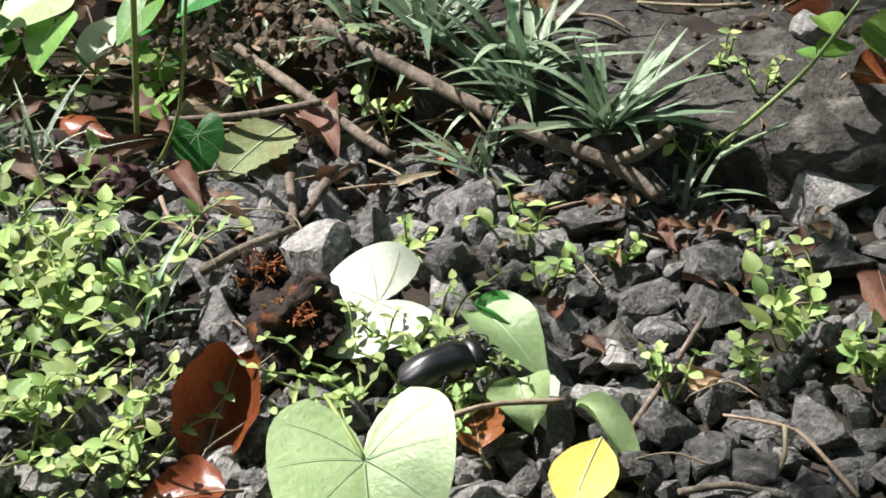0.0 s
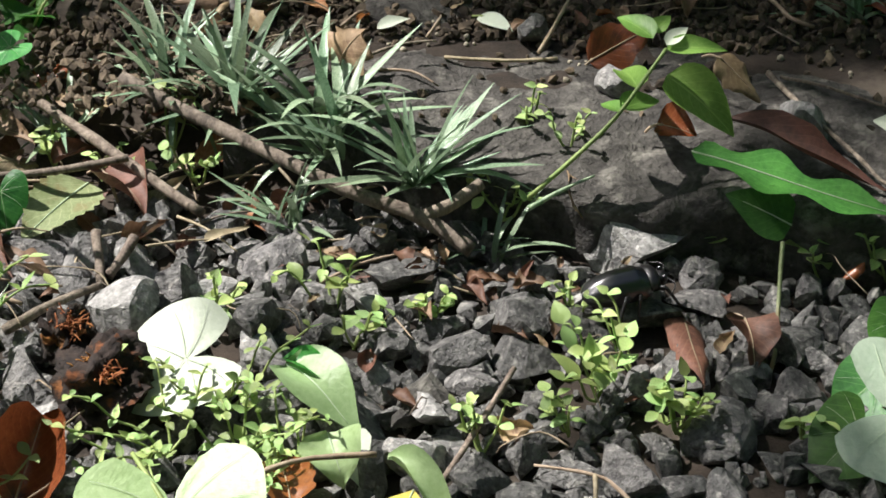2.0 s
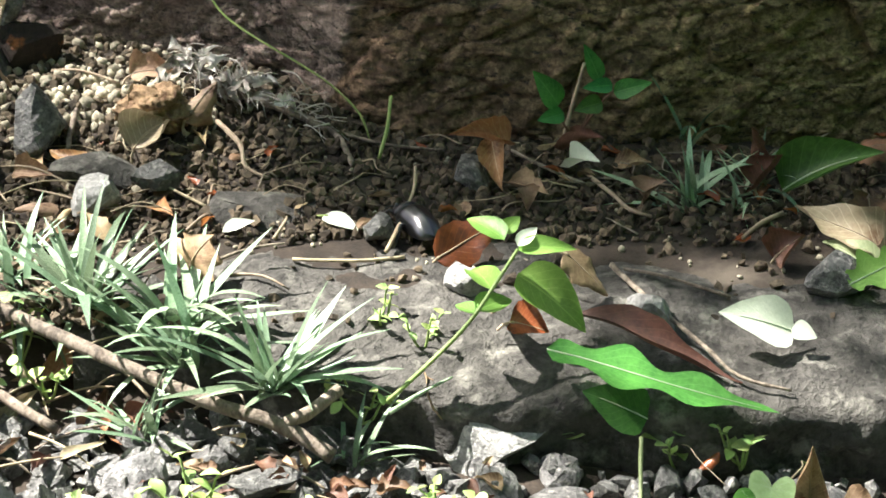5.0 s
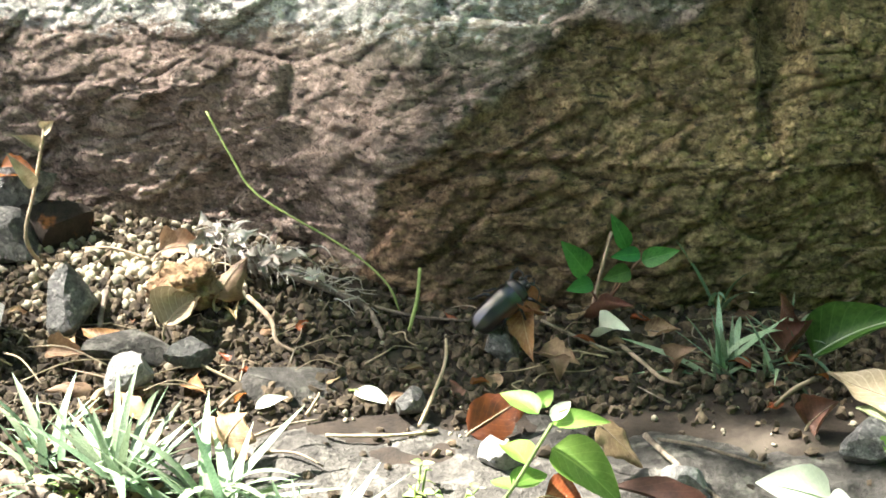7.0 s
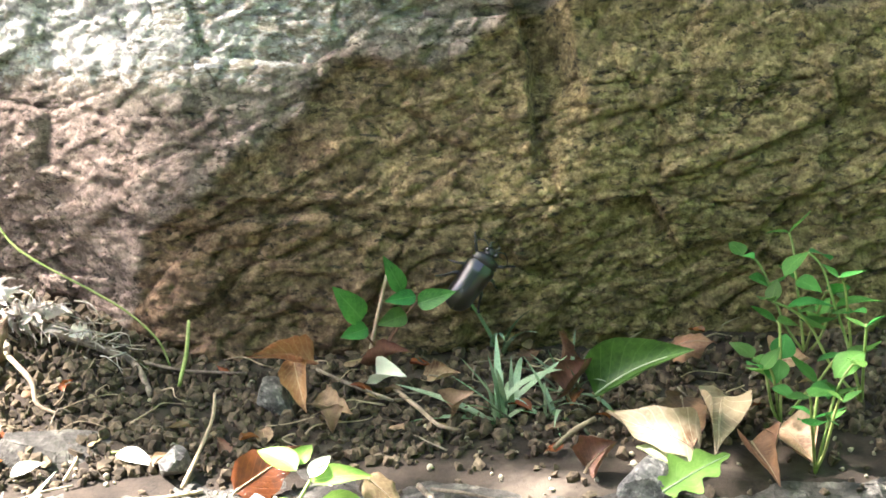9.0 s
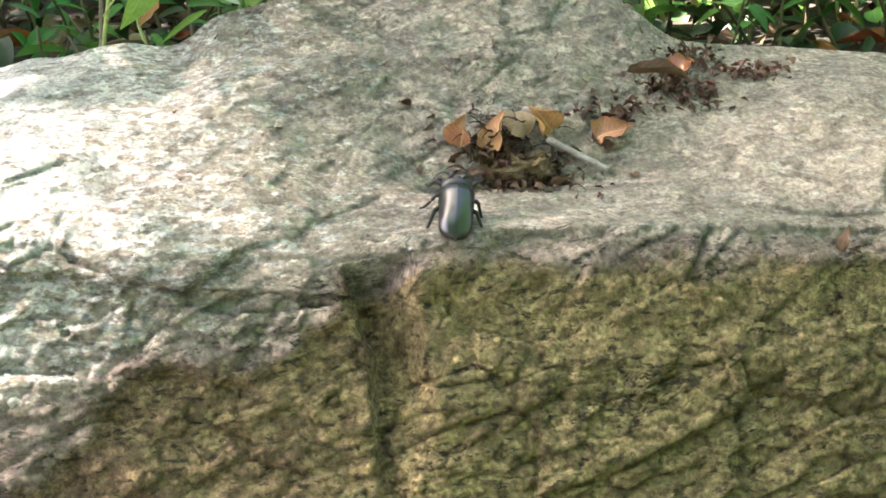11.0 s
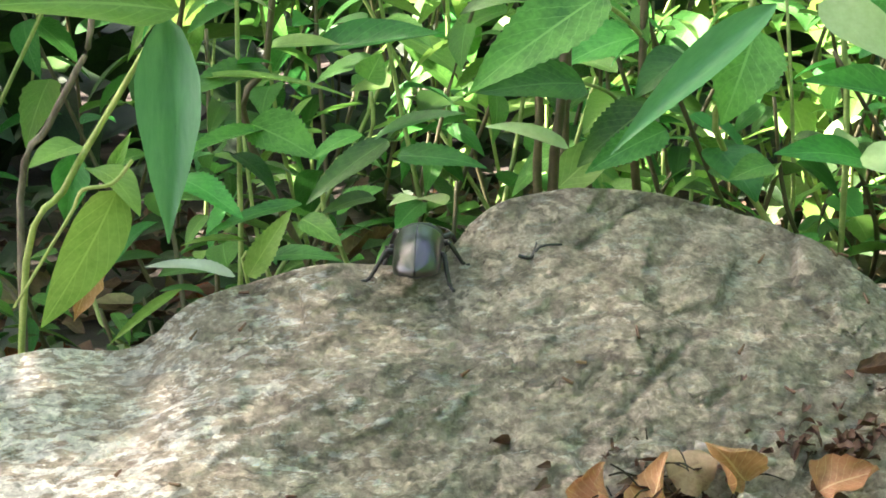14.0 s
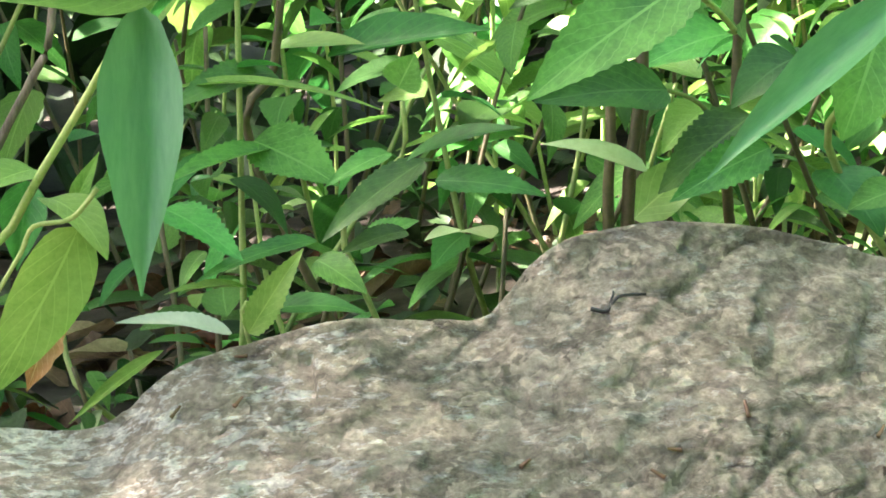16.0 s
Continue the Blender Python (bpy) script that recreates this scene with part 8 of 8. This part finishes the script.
# ---- unseen tree overhead, its crown placed to shade part of the ground ----
def shade_edge(x):
    """How far back the crown's solid shade reaches, before the boulder's face."""
    return float(np.interp(x, (-0.061, -0.044, -0.01, 0.018, 0.049, 0.121, 0.162, 0.243), (0.360, 0.343, 0.320, 0.310, 0.300, 0.304, 0.308, 0.320)))


def tree():
    rnd = random.Random(9)
    foot = Vector((-1.6, 2.6, 0.2))
    top = tagged(empty("tree", Matrix.Translation(foot)), "unseen spreading tree, its leaves placed to shade the rockery", "tree")
    bm = bmesh.new()
    tube(bm, [(0, 0, -0.1), (0.04, -0.05, 0.9), (0.0, -0.15, 1.9), (0.10, -0.3, 3.0)], 0.13, 0.06, 12, 0.08)
    part("trunk", bm, M["bark"], top)
    crown = bmesh.new()
    centre = SUN_DIR * 2.6 - foot
    for b in range(5):
        e = centre + Vector((rnd.uniform(-0.6, 0.2), rnd.uniform(1.0, 1.6), rnd.uniform(-0.2, 0.3)))
        s = Vector((0.05, -0.2, 1.6 + 0.25 * b))
        bm = bmesh.new()
        tube(bm, [s, s.lerp(e, 0.5) + Vector((0, 0, 0.15)), e], 0.035, 0.012, 8, 0.1)
        part("limb", bm, M["bark"], top)
    side = SUN_DIR.cross(Vector((0, 0, 1))).normalized()
    updir = side.cross(SUN_DIR)
    for i in range(CROWN_LEAVES):
        # places along the sun's rays, over the ground that lies in shade
        gx, gy = rnd.uniform(-0.7, 1.3), rnd.uniform(-0.6, 1.6)
        band = 0.235 < gy < shade_edge(gx) and gx > -0.05
        if 0.23 < gy < 0.6 and not band or not band and rnd.random() > -math.log(max(sunlit(gx, gy), 0.05)) / 3.0:
            continue
        p = Vector((gx, gy, 0.22 if band else 0.03 if gy < 0.3 else 0.32)) + SUN_DIR * rnd.uniform(2.2, 3.0) - foot
        m = Matrix.Translation(p) @ pose(0, 0, 0, rnd.uniform(-40, 40), rnd.uniform(-40, 40), rnd.uniform(0, 360))
        leaf(crown, rnd.uniform(0.030, 0.050), rnd.uniform(0.018, 0.028), "ovate", 0.2, 0.4, 0, 0, 0, 3, 1, i, m)
    # dense spray added out of view to keep sun off the boulder's face
    for i in range(520):
        gx = rnd.uniform(-0.05, 0.62)
        gy = rnd.uniform(0.235, shade_edge(gx) - 0.004)
        p = Vector((gx, gy, 0.22)) + SUN_DIR * rnd.uniform(2.2, 3.0) - foot
        m = Matrix.Translation(p) @ pose(0, 0, 0, rnd.uniform(-40, 40), rnd.uniform(-40, 40), rnd.uniform(0, 360))
        leaf(crown, rnd.uniform(0.030, 0.050), rnd.uniform(0.018, 0.028), "ovate", 0.2, 0.4, 0, 0, 0, 3, 1, i, m)
    # the crown's rim, further out
    for i in range(3200):
        gx, gy = rnd.gauss(0.3, 1.1), rnd.gauss(0.5, 1.1)
        if -0.7 < gx < 1.3 and -0.6 < gy < 1.6 or (gx - 0.3) ** 2 + (gy - 0.5) ** 2 > 4.4:
            continue
        p = Vector((gx, gy, 0.03)) + SUN_DIR * rnd.uniform(2.2, 3.0) - foot
        m = Matrix.Translation(p) @ pose(0, 0, 0, rnd.uniform(-40, 40), rnd.uniform(-40, 40), rnd.uniform(0, 360))
        leaf(crown, rnd.uniform(0.08, 0.12), rnd.uniform(0.045, 0.065), "ovate", 0.2, 0.4, 0, 0, 0, 3, 1, i, m)
    part("crown", crown, M["green"], top)


def unseen_tall_tree():
    """An unseen high, even crown, added so that its gaps blur into soft light on the boulder."""
    rnd = random.Random(19)
    foot = Vector((-4.6, 5.2, 0.2))
    top = tagged(empty("unseen_tall_tree", Matrix.Translation(foot)), "unseen tall tree added to soften sun on the boulder", "tree")
    bm = bmesh.new()
    tube(bm, [(0, 0, -0.1), (0.1, -0.1, 2.5), (0.0, -0.4, 5.0), (0.3, -1.0, 7.2)], 0.22, 0.10, 12, 0.08)
    part("trunk", bm, M["bark"], top)
    centre = SUN_DIR * 9.0 - foot
    for b in range(5):
        e = centre + Vector((rnd.uniform(-1, 1.2), rnd.uniform(1.4, 2.4), rnd.uniform(-0.2, 0.3)))
        s = Vector((0.1, -0.4, 4.4 + 0.4 * b))
        bm = bmesh.new()
        tube(bm, [s, s.lerp(e, 0.5) + Vector((0, 0, 0.3)), e], 0.06, 0.02, 8, 0.1)
        part("limb", bm, M["bark"], top)
    crown = bmesh.new()
    for i in range(5200):
        gx, gy = rnd.uniform(-0.8, 1.3), rnd.uniform(0.23, 0.62)
        if rnd.random() > -math.log(max(sunlit(gx, gy), 0.05)) / 3.0:
            continue
        p = Vector((gx, gy, 0.22)) + SUN_DIR * rnd.uniform(8.4, 9.6) - foot
        m = Matrix.Translation(p) @ pose(0, 0, 0, rnd.uniform(-40, 40), rnd.uniform(-40, 40), rnd.uniform(0, 360))
        leaf(crown, rnd.uniform(0.040, 0.060), rnd.uniform(0.022, 0.034), "ovate", 0.2, 0.4, 0, 0, 0, 3, 1, i, m)
    part("crown", crown, M["green"], top)


def hedge():
    """Unseen, added to block skylight from behind the camera and on its far side."""
    rnd = random.Random(31)
    bm = bmesh.new()
    for i in range(5200):
        a = rnd.uniform(-0.3, 2.5)
        d = rnd.uniform(2.0, 2.7)
        p = Vector((0.3 + math.cos(a) * d, 0.3 - math.sin(a) * d, 0.02 + 2.6 * rnd.random()))
        m = Matrix.Translation(p) @ pose(0, 0, 0, rnd.uniform(-60, 30), rnd.uniform(-40, 40), rnd.uniform(0, 360))
        leaf(bm, rnd.uniform(0.16, 0.26), rnd.uniform(0.09, 0.14), "ovate", 0.2, 0.5, 0, 0, 0, 4, 1, i, m)
    tagged(part("hedge", bm, M["green"]), "unseen leafy hedge added to block low skylight", "hedge", kind="stuff")


CROWN_LEAVES = 24000


def sunlit(x, y):
    """The share of the sun that the crown lets through to a place: gaps over the gravel, the grass and the boulder's left shoulder."""
    n = noise.noise(Vector((x * 9, y * 9, 4.0))) * 0.6 + noise.noise(Vector((x * 24, y * 24, 9.0))) * 0.4

    def patch(cx, cy, rx, ry, most, power=4):
        return most * math.exp(-(abs((x - cx) / rx) ** power + abs((y - cy) / ry) ** power))

    t = 0.06 + 0.22 * max(0, n)
    t += patch(-0.07, -0.08, 0.20, 0.15, 1.0) * (1 if n > -0.28 else 0.3)
    t += patch(0.0, 0.12, 0.17, 0.09, 0.9) * (1 if n > -0.15 else 0.25)
    t += patch(0.045, 0.065, 0.07, 0.055, 0.85) + patch(0.20, 0.10, 0.12, 0.10, 0.03) + patch(0.12, 0.20, 0.25, 0.08, 0.20)
    if 0.23 < y < 0.6:
        return min(1.0, (0.14 if y < 0.36 else 0.11) + patch(0.06, 0.335, 0.08, 0.032, 0.30) + patch(0.155, 0.325, 0.08, 0.018, 0.22) + patch(-0.06, 0.395, 0.11, 0.05, 0.50) + patch(-0.17, 0.32, 0.11, 0.10, 0.45) + patch(0.215, 0.435, 0.05, 0.030, 0.50))
    if y >= 0.6 and x < 0.15:
        return 0.05
    if y >= 0.6:
        return min(1.0, (0.05 + 0.6 * max(0, n) if x < 0.30 else 0.50 + 2.6 * max(0, n + 0.05)) + patch(0.85, 1.2, 0.35, 0.5, 0.3))
    t += patch(0.27, 0.0, 0.09, 0.10, 0.40) + patch(0.6, 1.2, 0.5, 0.4, 0.35) + patch(-0.17, 0.16, 0.17, 0.10, 0.9)
    return min(t, 1.0)


tree()
unseen_tall_tree()
hedge()


# ---- gravel and soil crumbs ----
def stone_meshes(material, n, seed, detail=2):
    out = []
    for i in range(n):
        rnd = random.Random(seed + i)
        bm = bmesh.new()
        stone(bm, (1.0, rnd.uniform(0.65, 0.95), rnd.uniform(0.5, 0.8)), seed + i, 13, 0.04, detail)
        out.append(mesh_of("stone", bm, material, smooth=False))
    return out


def gravel():
    rnd = random.Random(31)
    top = tagged(empty("gravel_bed"), "bed of angular dark grey crushed stone", "gravel", kind="structure")
    kinds = stone_meshes(M["gravel_small"], 14, 700, 3) + stone_meshes(M["pale_small"], 2, 740, 3)
    taken = [(a[0], a[1], s[0] * 0.5) for a, s, _ in stones]
    for i in range(9000):
        x, y = rnd.uniform(-0.24, 0.36), rnd.uniform(-0.16, 0.08)
        lim = float(np.interp(x, (-0.24, 0.0, 0.05, 0.12, 0.2, 0.6), (0.06, 0.08, 0.066, 0.04, 0.032, 0.03)))
        if y > lim:
            continue
        r = rnd.choice((0.0055, 0.0065, 0.0078, 0.0095))
        if any((x - a) ** 2 + (y - b) ** 2 < ((c + r) * 0.72) ** 2 for a, b, c in taken):
            continue
        taken.append((x, y, r))
        z = ground_z(x, y) + r * rnd.uniform(0.1, 0.5)
        shared("stone", rnd.choice(kinds), top, pose(x, y, z, rnd.uniform(-35, 35), rnd.uniform(-35, 35), rnd.uniform(0, 360)) @ Matrix.Scale(r * 1.95, 4))
        if len(taken) > 335:
            break
    # the fill of small chips, and the stones outside the nearest stretch
    chips = []
    for i in range(5200):
        x, y = rnd.uniform(-0.35, 0.5), rnd.uniform(-0.25, 0.085)
        lim = float(np.interp(x, (-0.35, 0.0, 0.05, 0.12, 0.2, 0.6), (0.08, 0.09, 0.07, 0.042, 0.034, 0.03)))
        if y > lim:
            continue
        far = y < -0.17 or x > 0.37 or x < -0.25
        r = rnd.uniform(0.006, 0.012) if far else rnd.choice((0.0022, 0.003, 0.0042, 0.0055, 0.0065))
        chips.append(((x, y, ground_z(x, y) + r * rnd.uniform(0.2, 0.7)), r * 1.15))
    ob = many_stones("stone_chips", chips, M["gravel"])
    ob.parent = top
    tagged(ob, "small grey stone chips between larger stones", kind="stuff")


def soil():
    rnd = random.Random(33)
    grains = []
    for i in range(17000):
        x, y = rnd.uniform(-0.14, 0.48), rnd.uniform(0.10, 0.40)
        if y > smooth_at(x, *BASE) + 0.004:
            continue
        if y < 0.165 and -0.01 < x and rnd.random() < 0.93:
            continue
        r = rnd.choice((0.0010, 0.0014, 0.0018, 0.0024, 0.0034))
        grains.append(((x, y, max(ground_z(x, y), 0.034) + r * 0.5), r * 1.1))
    ob = many_stones("soil_crumbs", grains, M["crumb"], cuts=5)
    tagged(ob, "dark brown crumbly soil grains", "soil", kind="stuff")
    grains = []
    for i in range(640):
        u = rnd.random()
        x, y = (rnd.gauss(-0.035, 0.032), rnd.gauss(0.315, 0.030)) if u < 0.62 else (rnd.uniform(-0.08, 0.42), rnd.uniform(0.13, 0.26))
        if y > smooth_at(x, *BASE):
            continue
        r = rnd.uniform(0.0012, 0.0042) if u < 0.62 else rnd.uniform(0.0007, 0.0018)
        grains.append(((x, y, ground_z(x, y) + r * 0.5), r))
    ob = many_stones("pale_grit", grains, M["pumice"], cuts=2, smooth=True)
    tagged(ob, "pale cream pumice grit on the soil", "grit", kind="stuff")


gravel()
soil()


# ---- what moves ----
def motions():
    walk(beetle, [(t, beetle_pose(p, f, u)) for t, p, f, u in BEETLE])
    # tripod gait: front and hind legs of one side swing with the middle leg of the other
    for leg, row, side in beetle_legs:
        rest = leg.matrix_basis.translation.copy()
        phase = 0.0 if (row % 2 == 0) == (side > 0) else math.pi
        walk(leg, [(k / 10, pose(*rest, 0, side * -7 * math.cos(k * 1.6 + phase), side * 15 * math.sin(k * 1.6 + phase))) for k in range(161)])


motions()
